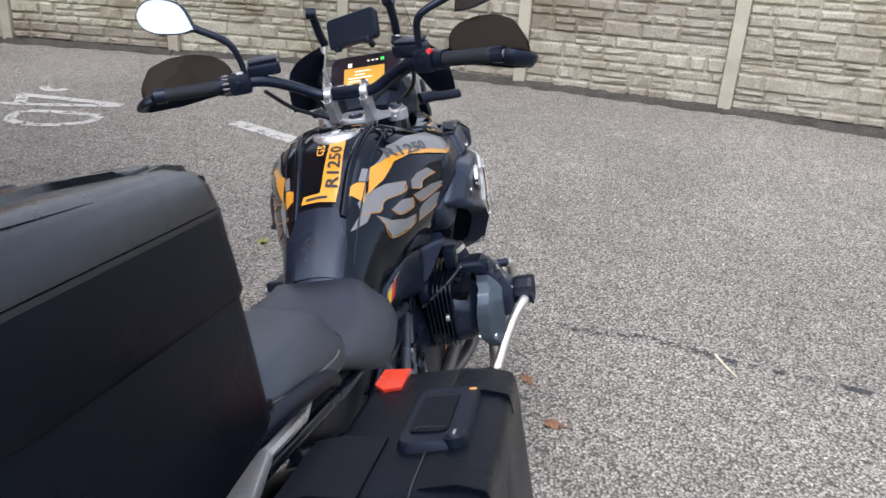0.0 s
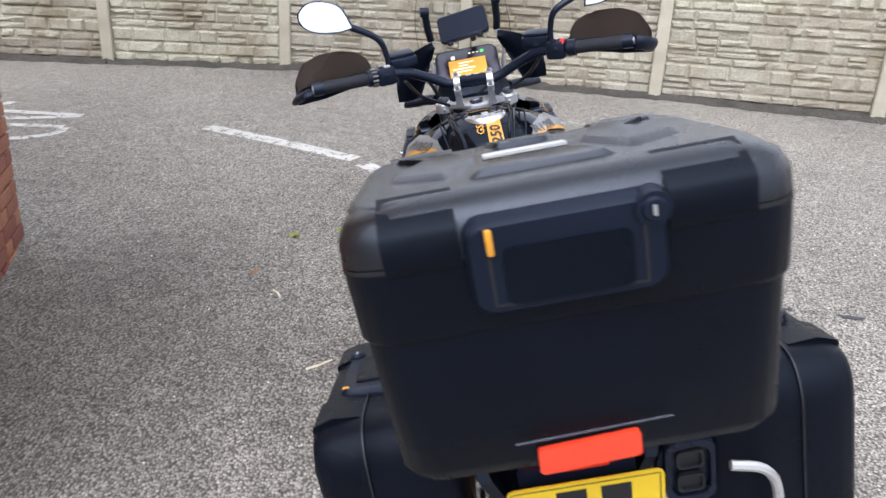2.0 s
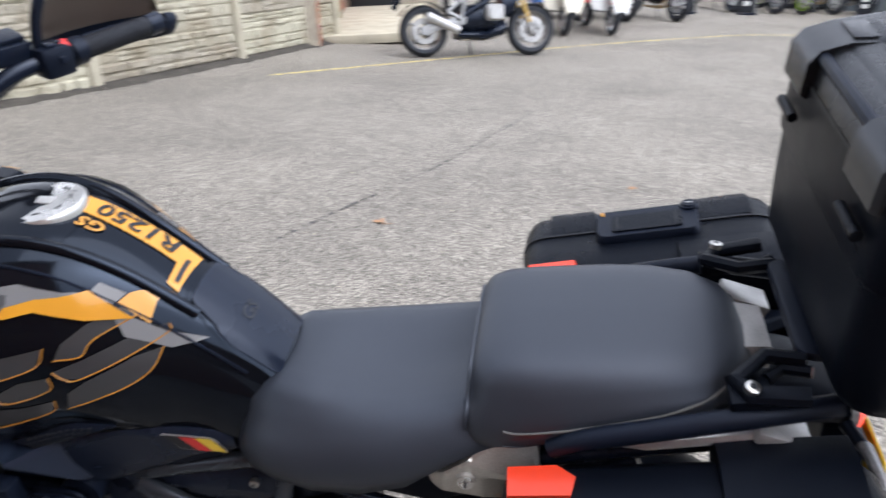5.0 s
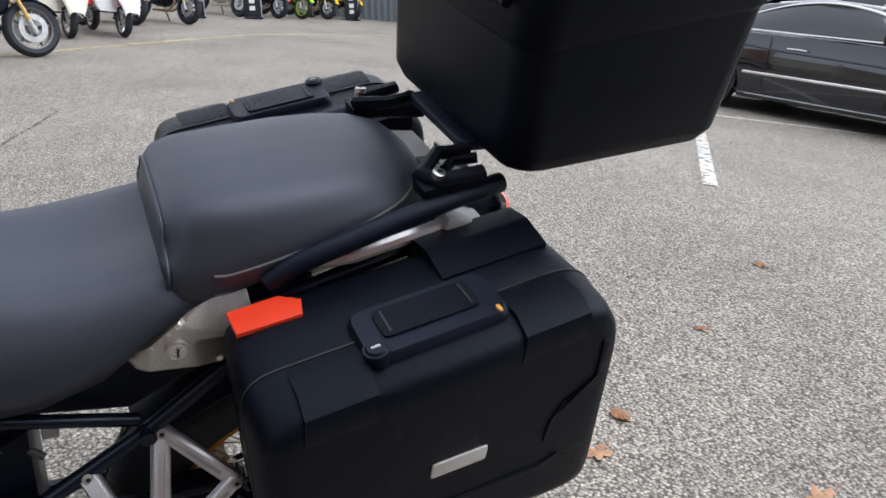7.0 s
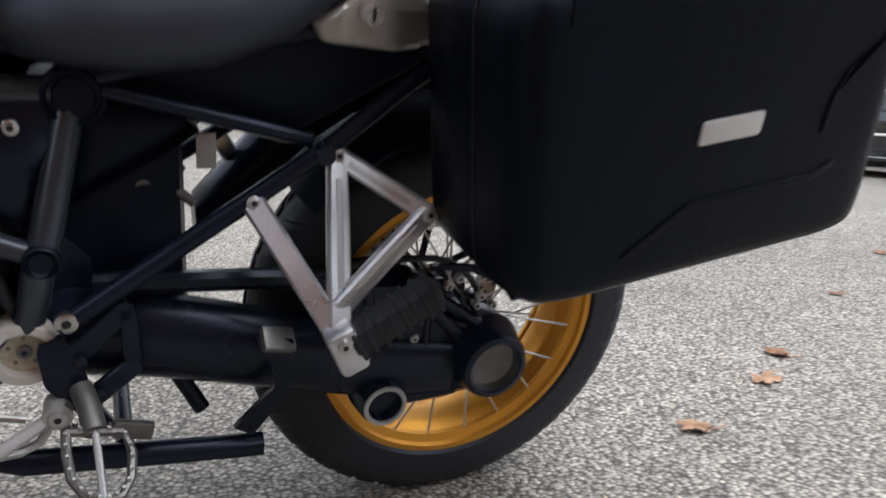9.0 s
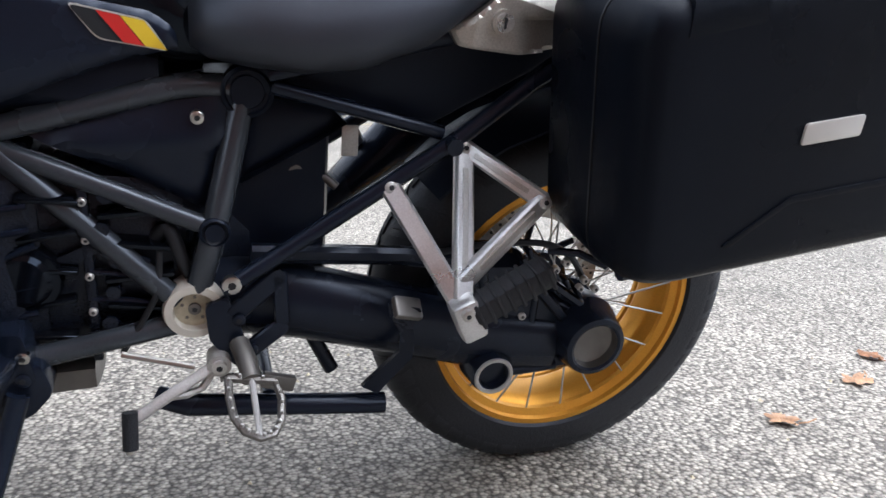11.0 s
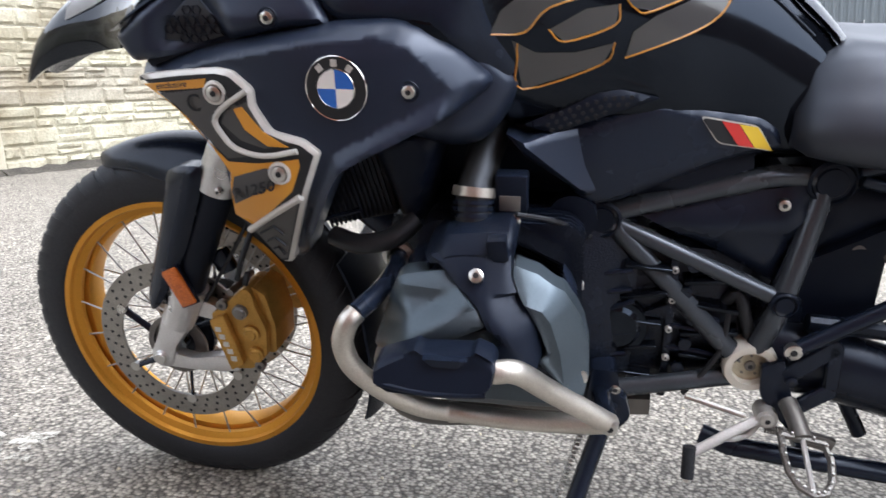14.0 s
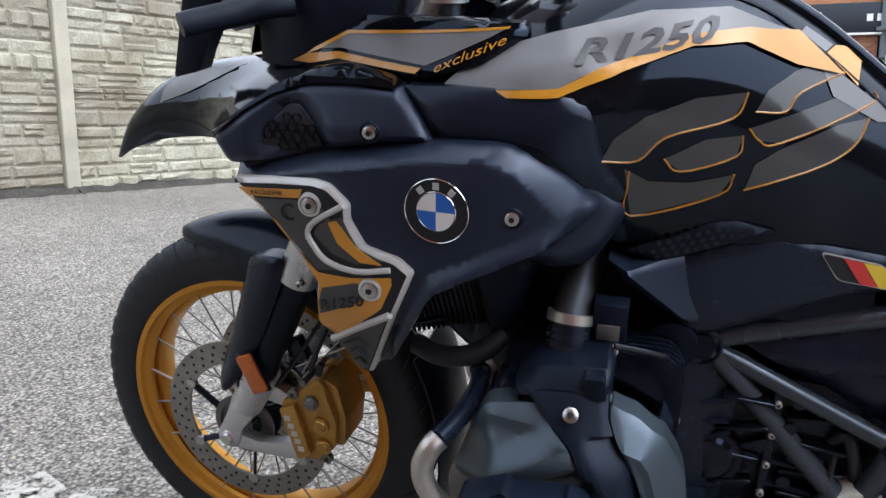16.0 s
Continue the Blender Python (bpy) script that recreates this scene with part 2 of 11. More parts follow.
SATIN_BLACK = material("satin black paint", (0.0070, 0.0105, 0.0205), 0.25, spec=0.34, vary=0.08, grain=0.08)
MATT_BLACK = material("matt black plastic", (0.0056, 0.0085, 0.0170), 0.36, spec=0.22, vary=0.12, vary_scale=8, grain=0.15, grain_scale=500, bump=0.25, bump_scale=900)
CASE_BLACK = material("grained black case plastic", (0.0034, 0.0048, 0.0086), 0.31, spec=0.12, vary=0.15, vary_scale=7, grain=0.12, grain_scale=700, bump=0.3, bump_scale=1100)
LID_GREY = material("scuffed dark grey lid plastic", (0.0085, 0.0092, 0.0105), 0.25, spec=0.55, vary=0.18, vary_scale=5, grain=0.12, grain_scale=500, bump=0.25, bump_scale=800)
BODY_BLACK = material("satin black bodywork", (0.0125, 0.0182, 0.0340), 0.33, vary=0.1, vary_scale=6, grain=0.06, grain_scale=600)
SEAT = material("black seat vinyl", (0.0185, 0.0220, 0.0300), 0.46, spec=0.85, vary=0.10, vary_scale=5, grain=0.10, grain_scale=900, bump=0.12, bump_scale=1200)
STITCH = material("grey stitching", (0.10, 0.10, 0.10), 0.7)
RUBBER = material("tyre rubber", (0.0175, 0.018, 0.0195), 0.62, vary=0.25, vary_scale=9, grain=0.2, grain_scale=250, bump=0.3, bump_scale=300)
GRIP = material("rubber grip", (0.010, 0.010, 0.011), 0.65, vary=0.1, grain=0.2, grain_scale=500, bump=0.8, bump_scale=450)
GOLD = material("gold anodised rim", (0.66, 0.31, 0.040), 0.38, metal=0.62, vary=0.06, vary_scale=6, grain=0.05)
GOLD_CALIPER = material("gold brake caliper", (0.42, 0.24, 0.06), 0.42, metal=0.65, vary=0.2, vary_scale=20, grain=0.1)
STEEL = material("brushed stainless tube", (0.60, 0.575, 0.54), 0.42, metal=1.0, vary=0.1, vary_scale=12, grain=0.1, grain_scale=500)
SILVER = material("silver cast aluminium", (0.62, 0.63, 0.65), 0.33, metal=0.80, vary=0.08, vary_scale=14, grain=0.08, grain_scale=400, bump=0.15, bump_scale=600)
DULL_SILVER = material("dull grey aluminium", (0.46, 0.46, 0.46), 0.42, metal=0.55, vary=0.15, vary_scale=18, grain=0.1, grain_scale=400)
FRAME_GREY = material("dark grey frame enamel", (0.056, 0.067, 0.084), 0.25, metal=0.45, vary=0.1, vary_scale=10, grain=0.06)
COVER_GREY = material("blue grey cylinder cover", (0.066, 0.088, 0.110), 0.38, metal=0.60, vary=0.07, vary_scale=9, grain=0.05)
ENGINE = material("black crackle engine", (0.0062, 0.0088, 0.0165), 0.24, spec=0.34, vary=0.2, vary_scale=20, grain=0.2, grain_scale=400, bump=0.5, bump_scale=350)
BOLT = material("zinc bolt", (0.55, 0.55, 0.54), 0.3, metal=1.0, vary=0.1)
DISC = material("brake disc steel", (0.33, 0.32, 0.305), 0.40, metal=1.0, vary=0.15, vary_scale=20, grain=0.12, grain_scale=300)
ORANGE = material("amber vinyl decal", (0.60, 0.27, 0.022), 0.3, coat=0.6, vary=0.04)
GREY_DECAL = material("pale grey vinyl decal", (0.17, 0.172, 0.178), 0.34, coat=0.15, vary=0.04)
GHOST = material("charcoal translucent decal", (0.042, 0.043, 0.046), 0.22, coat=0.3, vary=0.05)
DARK_GREY_DECAL = material("dark grey decal", (0.055, 0.057, 0.06), 0.4, vary=0.08)
SILVER_TRIM = material("silver trim paint", (0.55, 0.55, 0.54), 0.38, metal=0.3, vary=0.05)
WHITE = material("white enamel", (0.78, 0.78, 0.77), 0.3, coat=0.4, vary=0.03)
BLUE = material("blue enamel", (0.02, 0.13, 0.52), 0.3, coat=0.5, vary=0.03)
RED = material("red plastic switch", (0.52, 0.02, 0.02), 0.35, vary=0.05)
RED_STRIPE = material("red stripe decal", (0.55, 0.02, 0.02), 0.3, coat=0.5)
YELLOW_STRIPE = material("yellow stripe decal", (0.72, 0.50, 0.03), 0.3, coat=0.5)
REFLECTOR = material("red reflector", (0.72, 0.05, 0.018), 0.25, coat=0.5, vary=0.04, grain=0.05, grain_scale=900)
AMBER_REFLECTOR = material("amber side reflector", (0.50, 0.12, 0.012), 0.25, coat=0.5, grain=0.3, grain_scale=400)
TAIL_LIGHT = material("lit red tail lamp", (0.45, 0.02, 0.015), 0.2, coat=0.6, emit=(1.0, 0.10, 0.06), emit_strength=0.9)
CLEAR = material("clear lens plastic", (0.26, 0.26, 0.27), 0.12, coat=0.5, vary=0.1, vary_scale=60, grain=0.2, grain_scale=220)
PLATE_YELLOW = material("yellow number plate", (0.80, 0.55, 0.02), 0.35, vary=0.03, grain=0.03)
INK = material("black print", (0.012, 0.012, 0.012), 0.5)
MIRROR = material("mirror glass", (0.36, 0.39, 0.42), 0.02, metal=1.0)
SMOKE = material("smoked hand guard plastic", (0.125, 0.098, 0.083), 0.22, coat=0.3, vary=0.05)
SCREEN_GLASS = material("display glass", (0.020, 0.012, 0.018), 0.16, spec=0.5)
SCREEN_AMBER = material("amber display panel", (0.42, 0.22, 0.03), 0.4, emit=(0.75, 0.36, 0.04), emit_strength=0.30)
SCREEN_TEXT = material("display lettering", (0.8, 0.75, 0.6), 0.4, emit=(1.0, 0.9, 0.7), emit_strength=0.35)
SCREEN_GREEN = material("green display mark", (0.03, 0.5, 0.06), 0.4, emit=(0.08, 0.9, 0.15), emit_strength=0.4)
CAP_STEEL = material("engraved fuel cap", (0.62, 0.62, 0.61), 0.30, metal=0.8, vary=0.12, vary_scale=30, grain=0.1)
LEAF_BROWN = material("fallen brown leaf", (0.26, 0.125, 0.065), 0.75, vary=0.3, vary_scale=30, grain=0.2, grain_scale=200, bump=0.4)
LEAF_GREEN = material("fallen yellow green leaf", (0.20, 0.24, 0.05), 0.7, vary=0.3, vary_scale=30, grain=0.2, grain_scale=200, bump=0.4)
STRAW = material("dry pale twig", (0.62, 0.56, 0.42), 0.8, vary=0.2, vary_scale=30)
CAR_BLACK = material("black car paint", (0.006, 0.006, 0.007), 0.10, coat=1.0, coat_rough=0.02)
CAR_BLUE = material("slate blue car paint", (0.026, 0.040, 0.068), 0.25, coat=0.3)
CAR_GREY = material("dark grey car paint", (0.03, 0.031, 0.034), 0.2, coat=1.0)
CAR_GLASS = material("tinted car glass", (0.03, 0.035, 0.04), 0.05, coat=1.0)
CHROME = material("chrome trim", (0.80, 0.80, 0.80), 0.12, metal=1.0)
ALLOY = material("silver alloy wheel", (0.55, 0.55, 0.55), 0.3, metal=0.7, vary=0.05)
CLADDING = material("grey sheet cladding", (0.115, 0.135, 0.15), 0.5, vary=0.06, vary_scale=0.6, grain=0.04, grain_scale=30)
SHUTTER = material("grey roller shutter", (0.28, 0.29, 0.29), 0.5, vary=0.06, vary_scale=1)
SIGN_BLACK = material("black sign board", (0.012, 0.012, 0.013), 0.4, vary=0.05)
SIGN_RED = material("red sign lettering", (0.62, 0.05, 0.03), 0.5)
SIGN_WHITE = material("white sign lettering", (0.75, 0.75, 0.73), 0.5)
SIGN_YELLOW = material("yellow painted board", (0.66, 0.47, 0.05), 0.5, vary=0.1, vary_scale=2)
FENCE_STEEL = material("galvanised palisade", (0.34, 0.36, 0.36), 0.5, metal=0.4, vary=0.1)
WINDOW = material("dark shop glass", (0.02, 0.022, 0.022), 0.06, coat=1.0)
LIT_ROOM = material("warm shop lights", (0.8, 0.7, 0.4), 0.5, emit=(1.0, 0.78, 0.36), emit_strength=1.2)
BARK = material("tree bark", (0.09, 0.075, 0.055), 0.9, vary=0.3, vary_scale=8, grain=0.2, grain_scale=60, bump=0.8, bump_scale=40)
FOLIAGE = piece_material("tree foliage", (0.10, 0.14, 0.035), 0.7, 0.5, 0.03, 0.2, 60, per_island=True)
CABLE = material("black cable", (0.012, 0.012, 0.013), 0.45)
LOCK_METAL = material("brushed warm metal", (0.46, 0.45, 0.42), 0.40, metal=0.75, vary=0.08, vary_scale=20, grain=0.12, grain_scale=500)
PIVOT_WHITE = material("pale anodised ring", (0.62, 0.60, 0.55), 0.4, metal=0.25, vary=0.08, vary_scale=30)
PIVOT_PLATE = material("stained zinc plate", (0.42, 0.38, 0.29), 0.45, metal=0.4, vary=0.25, vary_scale=60)
TIN_GREY = material("oiled grey metal", (0.16, 0.155, 0.15), 0.4, metal=0.7, vary=0.2, vary_scale=25)


def thin_pane(name, tint, shine):
    """A clear plastic sheet too thin to bend the light: mostly see-through, with a faint gloss."""
    m = bpy.data.materials.new(name)
    m.use_nodes = True
    nodes, links = m.node_tree.nodes, m.node_tree.links
    nodes.remove(nodes["Principled BSDF"])
    clear = nodes.new("ShaderNodeBsdfTransparent")
    clear.inputs["Color"].default_value = (*tint, 1)
    gloss = nodes.new("ShaderNodeBsdfGlossy")
    gloss.inputs["Roughness"].default_value = 0.04
    mix = nodes.new("ShaderNodeMixShader")
    mix.inputs[0].default_value = shine
    links.new(clear.outputs[0], mix.inputs[1])
    links.new(gloss.outputs[0], mix.inputs[2])
    links.new(mix.outputs[0], nodes["Material Output"].inputs["Surface"])
    return m


WINDSHIELD = thin_pane("clear windshield plastic", (0.88, 0.885, 0.87), 0.06)
AMBER_LINE = material("fine amber decal edge", (0.40, 0.17, 0.02), 0.3, coat=0.3, vary=0.04)

# ---- mesh helpers ----


def smooth(ob, angle=38):
    """Shades ob smooth but for edges sharper than the angle."""
    me = ob.data
    bm = bmesh.new()
    bm.from_mesh(me)
    for f in bm.faces:
        f.smooth = True
    limit = radians(angle)
    for e in bm.edges:
        if len(e.link_faces) == 2:
            e.smooth = e.calc_face_angle(0) < limit
    bm.to_mesh(me)
    bm.free()
    return ob


def part(name, bm, mat, parent=None, label="", angle=38):
    """One mesh object out of a bmesh, under a thing or a part."""
    me = bpy.data.meshes.new(name)
    bmesh.ops.recalc_face_normals(bm, faces=bm.faces[:])
    bm.to_mesh(me)
    bm.free()
    me.materials.append(mat)
    ob = new(name, me)
    if parent:
        ob.parent = parent
    if label:
        tagged(ob, label)
    return smooth(ob, angle)


def empty(name, m, label, category, group="", kind=""):
    ob = new(name)
    ob.empty_display_size = 0.1
    ob.matrix_world = m
    return tagged(ob, label, category, group, kind)


def joined(*bms):
    """Adds the later bmeshes to the first."""
    main = bms[0]
    for bm in bms[1:]:
        me = bpy.data.meshes.new("tmp")
        bm.to_mesh(me)
        main.from_mesh(me)
        bpy.data.meshes.remove(me)
        bm.free()
    return main


def box(c, s, bevel=0.0, turn=(0, 0, 0), seg=2):
    bm = bmesh.new()
    bmesh.ops.create_cube(bm, size=1)
    bmesh.ops.scale(bm, vec=s, verts=bm.verts)
    if bevel:
        bmesh.ops.bevel(bm, geom=bm.edges[:], offset=min(bevel, min(s) * 0.45), segments=seg, profile=0.5, affect="EDGES")
    bmesh.ops.transform(bm, matrix=pose(*c, *turn), verts=bm.verts)
    return bm


def curve_points(pts, per=6):
    """A smooth line through the points (Catmull-Rom)."""
    p = [Vector(q) for q in pts]
    p = [2 * p[0] - p[1]] + p + [2 * p[-1] - p[-2]]
    out = []
    for i in range(1, len(p) - 2):
        a, b, c, d = p[i - 1:i + 3]
        for k in range(per):
            t = k / per
            out.append(0.5 * (2 * b + (c - a) * t + (2 * a - 5 * b + 4 * c - d) * t * t + (3 * b - a - 3 * c + d) * t ** 3))
    return out + [p[-2]]


def tube(pts, r, seg=10, bend=0, taper=None, flat=1.0):
    """A round bar along a line; bend: rounding steps between the points."""
    line = curve_points(pts, bend) if bend else [Vector(q) for q in pts]
    bm = bmesh.new()
    rings = []
    n = len(line)
    side = None
    for i, p in enumerate(line):
        d = (line[min(i + 1, n - 1)] - line[max(i - 1, 0)]).normalized()
        if side is None:
            side = d.orthogonal().normalized()
        side = (side - d * side.dot(d)).normalized()
        other = d.cross(side)
        rad = r * (1 + (taper - 1) * i / (n - 1)) if taper else r
        rings.append([bm.verts.new(p + rad * (math.cos(a) * side + flat * math.sin(a) * other)) for a in [2 * math.pi * k / seg for k in range(seg)]])
    for a, b in zip(rings, rings[1:]):
        for k in range(seg):
            bm.faces.new((a[k], a[(k + 1) % seg], b[(k + 1) % seg], b[k]))
    bm.faces.new(rings[0][::-1])
    bm.faces.new(rings[-1])
    return bm


def rod(a, b, r, seg=16, r2=None):
    return tube([a, b], r, seg, taper=(r2 / r if r2 else None))


def loft(sections, cap=True, closed=True):
    """Skins loops of equal length, in order."""
    bm = bmesh.new()
    rings = [[bm.verts.new(p) for p in s] for s in sections]
    n = len(rings[0])
    for a, b in zip(rings, rings[1:]):
        for k in range(n if closed else n - 1):
            bm.faces.new((a[k], a[(k + 1) % n], b[(k + 1) % n], b[k]))
    if cap and closed:
        bm.faces.new(rings[0][::-1])
        bm.faces.new(rings[-1])
    return bm


def lathe(profile, seg=48, axis="x", centre=(0, 0, 0), closed=False):
    """Turns (radius, along) pairs round an axis through centre."""
    bm = bmesh.new()
    rings = []
    for k in range(seg):
        a = 2 * math.pi * k / seg
        c, s = math.cos(a), math.sin(a)
        ring = []
        for r, h in profile:
            p = {"x": (h, r * c, r * s), "y": (r * s, h, r * c), "z": (r * c, r * s, h)}[axis]
            ring.append(bm.verts.new(Vector(p) + Vector(centre)))
        rings.append(ring)
    m = len(profile)
    for k in range(seg):
        a, b = rings[k], rings[(k + 1) % seg]
        for i in range(m if closed else m - 1):
            j = (i + 1) % m
            bm.faces.new((a[i], b[i], b[j], a[j]))
    bmesh.ops.remove_doubles(bm, verts=bm.verts, dist=1e-5)
    return bm


def slab(outline, u0, u1, bevel=0.0, seg=2):
    """A plate with the outline (y, z), from x = u0 to x = u1, with rounded edges."""
    bm = bmesh.new()
    a = [bm.verts.new((u0, *p)) for p in outline]
    b = [bm.verts.new((u1, *p)) for p in outline]
    bm.faces.new(a)
    bm.faces.new(b[::-1])
    n = len(a)
    for k in range(n):
        bm.faces.new((a[k], b[k], b[(k + 1) % n], a[(k + 1) % n]))
    bmesh.ops.recalc_face_normals(bm, faces=bm.faces[:])
    if bevel:
        rims = [e for e in bm.edges]
        bmesh.ops.bevel(bm, geom=rims, offset=bevel, segments=seg, profile=0.5, affect="EDGES", clamp_overlap=True)
    return bm


def rounded(w, h, r, n=4, c=(0, 0)):
    """A rounded rectangle's outline."""
    out = []
    for cx, cy, a0 in ((w / 2 - r, h / 2 - r, 0), (-w / 2 + r, h / 2 - r, 90), (-w / 2 + r, -h / 2 + r, 180), (w / 2 - r, -h / 2 + r, 270)):
        for k in range(n + 1):
            a = radians(a0 + 90 * k / n)
            out.append((c[0] + cx + r * math.cos(a), c[1] + cy + r * math.sin(a)))
    return out


def moved(bm, m):
    bmesh.ops.transform(bm, matrix=m, verts=bm.verts)
    return bm


from mathutils.geometry import delaunay_2d_cdt


def mirrored(bm):
    """The same shape on the other side of the bike."""
    c = bm.copy()
    bmesh.ops.transform(c, matrix=Matrix.Diagonal((-1, 1, 1, 1)), verts=c.verts)
    bmesh.ops.reverse_faces(c, faces=c.faces[:])
    return c


def inside(p, outline):
    """Whether a point lies within a closed outline."""
    x, y = p
    odd = False
    n = len(outline)
    for i in range(n):
        (ax, ay), (bx, by) = outline[i], outline[(i + 1) % n]
        if (ay > y) != (by > y) and x < ax + (y - ay) * (bx - ax) / (by - ay):
            odd = not odd
    return odd


def edge_distance(p, outline):
    best = 9.0
    n = len(outline)
    for i in range(n):
        a, b = outline[i], outline[(i + 1) % n]
        dx, dy = b[0] - a[0], b[1] - a[1]
        l2 = dx * dx + dy * dy or 1e-9
        t = max(0, min(1, ((p[0] - a[0]) * dx + (p[1] - a[1]) * dy) / l2))
        best = min(best, math.hypot(p[0] - a[0] - t * dx, p[1] - a[1] - t * dy))
    return best


def flat_shape(outline, cuts=0.012, folds=()):
    """A filled outline in (y, z), cut into even triangles so that it can be laid over a curved skin; folds: lines that the cuts follow."""
    rim = []
    n = len(outline)
    for i in range(n):
        a, b = Vector(outline[i][:2]), Vector(outline[(i + 1) % n][:2])
        steps = max(1, int((b - a).length / cuts + 0.5))
        rim += [a.lerp(b, k / steps) for k in range(steps)]
    pts = list(rim)
    edges = []
    for line in folds:
        run = []
        for a, b in zip(line, line[1:]):
            a, b = Vector(a), Vector(b)
            steps = max(1, int((b - a).length / cuts + 0.5))
            run += [a.lerp(b, k / steps) for k in range(steps)]
        run = [p for p in run + [Vector(line[-1])] if inside(p, outline)]
        for k, p in enumerate(run):
            if k:
                edges.append((len(pts) - 1, len(pts)))
            pts.append(p)
    ys, zs = [p.x for p in rim], [p.y for p in rim]
    row = 0
    z = min(zs) + cuts * 0.5
    while z < max(zs):
        y = min(ys) + cuts * (0.5 if row % 2 else 0.0)
        while y < max(ys):
            p = (y, z)
            if inside(p, outline) and edge_distance(p, outline) > cuts * 0.45:
                pts.append(Vector(p))
            y += cuts
        z += cuts * 0.87
        row += 1
    verts, _, faces, _, _, _ = delaunay_2d_cdt(pts, edges, [list(range(len(rim)))], 1, 1e-6)
    bm = bmesh.new()
    vs = [bm.verts.new((0, p.x, p.y)) for p in verts]
    for f in faces:
        bm.faces.new([vs[i] for i in f])
    return bm


def lay_on(bm, tree, way, lift=0.0016, from_x=1.0):
    """Lays a flat shape onto a skin along x (way is -1 for the left side, 1 for the right)."""
    gone = []
    for v in bm.verts:
        hit, normal, _, _ = tree.ray_cast(Vector((way * from_x, v.co.y, v.co.z)), Vector((-way, 0, 0)))
        if hit is None:
            gone.append(v)
        else:
            if normal.x * way < 0:
                normal = -normal
            v.co = hit + normal * lift
    bmesh.ops.delete(bm, geom=gone, context="VERTS")
    return bm


def lay_down(bm, tree, lift=0.0016):
    """Lays a shape given in (x, y) onto a skin from above."""
    gone = []
    for v in bm.verts:
        hit, normal, _, _ = tree.ray_cast(Vector((v.co.x, v.co.y, 3)), Vector((0, 0, -1)))
        if hit is None:
            gone.append(v)
        else:
            if normal.z < 0:
                normal = -normal
            v.co = hit + normal * lift
    bmesh.ops.delete(bm, geom=gone, context="VERTS")
    return bm


def lettering(text, size, slant=0.0, wide=1.0, bold=0.0):
    """Text as a flat bmesh in (y, z), reading along +y, starting at 0."""
    cu = bpy.data.curves.new("lettering", "FONT")
    cu.body, cu.size, cu.resolution_u, cu.offset = text, size, 2, bold * size
    ob = bpy.data.objects.new("lettering", cu)
    me = bpy.data.meshes.new_from_object(ob)
    bm = bmesh.new()
    bm.from_mesh(me)
    for v in bm.verts:
        v.co = Vector((0, v.co.x * wide + slant * v.co.y, v.co.y))
    bpy.data.objects.remove(ob)
    bpy.data.curves.remove(cu)
    bpy.data.meshes.remove(me)
    return bm


def bolt(at, way, r, parent, mat=None, h=0.006):
    """A socket head screw."""
    w = Vector(way).normalized()
    p = Vector(at)
    body = tube([p - w * 0.004, p, p + w * h * 0.8, p + w * h], r, 14)
    for v in body.verts:
        if (v.co - p).dot(w) > h * 0.9:
            v.co -= (v.co - p - w * h) * 0.22
    head = part("bolt", body, mat or BOLT, parent)
    part("socket", rod(p + w * h * 0.9, p + w * (h + 0.0006), r * 0.45, 6), INK, head)
    return head


def gz(x, y):
    """The ground's height: the yard falls away from the wall."""
    a, b = max(-30, min(30, x)), max(-11.5, min(10, y))
    return 0.01113 * a + 0.0678 * b + (0.048 * (b + 3) if b < -3 else 0)

# ---- ground ----


def build_ground():
    xs = [-400, -120, -60, -30, -20, -14, -10, -7, -5, -3, -1.5, 0, 1.5, 3, 5, 7, 10, 14, 20, 30, 60, 120, 400]
    ys = [-400, -120, -60, -30, -20, -14, -11, -8, -5.5, -4, -3, -2, -1, 0, 1, 2, 3, 4, 5, 6, 8, 10, 20, 60, 120, 400]
    bm = bmesh.new()
    grid = [[bm.verts.new((x, y, gz(x, y))) for x in xs] for y in ys]
    for j in range(len(ys) - 1):
        for i in range(len(xs) - 1):
            bm.faces.new((grid[j][i], grid[j][i + 1], grid[j + 1][i + 1], grid[j + 1][i]))
    ob = part("ground", bm, ASPHALT)
    return tagged(ob, "grey worn asphalt yard of pale and dark stone chips", "ground", kind="structure")


ground = build_ground()


def on_ground(pts, lift=0.004):
    return [(x, y, gz(x, y) + lift) for x, y in pts]


def road_mark(pts, width, mat, name, label, category="road marking", lift=0.004):
    """A painted strip along a line on the ground."""
    line = [Vector((x, y, 0)) for x, y in pts]
    bm = bmesh.new()
    rows = []
    for i, p in enumerate(line):
        d = (line[min(i + 1, len(line) - 1)] - line[max(i - 1, 0)]).normalized()
        n = Vector((-d.y, d.x, 0)) * width / 2
        rows.append([bm.verts.new((q.x, q.y, gz(q.x, q.y) + lift)) for q in (p - n, p + n)])
    for a, b in zip(rows, rows[1:]):
        bm.faces.new((a[0], a[1], b[1], b[0]))
    return tagged(part(name, bm, mat), label, category, kind="structure")


def dense(pts, per=8):
    return [(p.x, p.y) for p in curve_points([(x, y, 0) for x, y in pts], per)]


def road_patch(pts, mat, name, label, lift=0.004):
    bm = bmesh.new()
    bm.faces.new([bm.verts.new(p) for p in on_ground(pts, lift)])
    return tagged(part(name, bm, mat), label, "road marking", kind="structure")


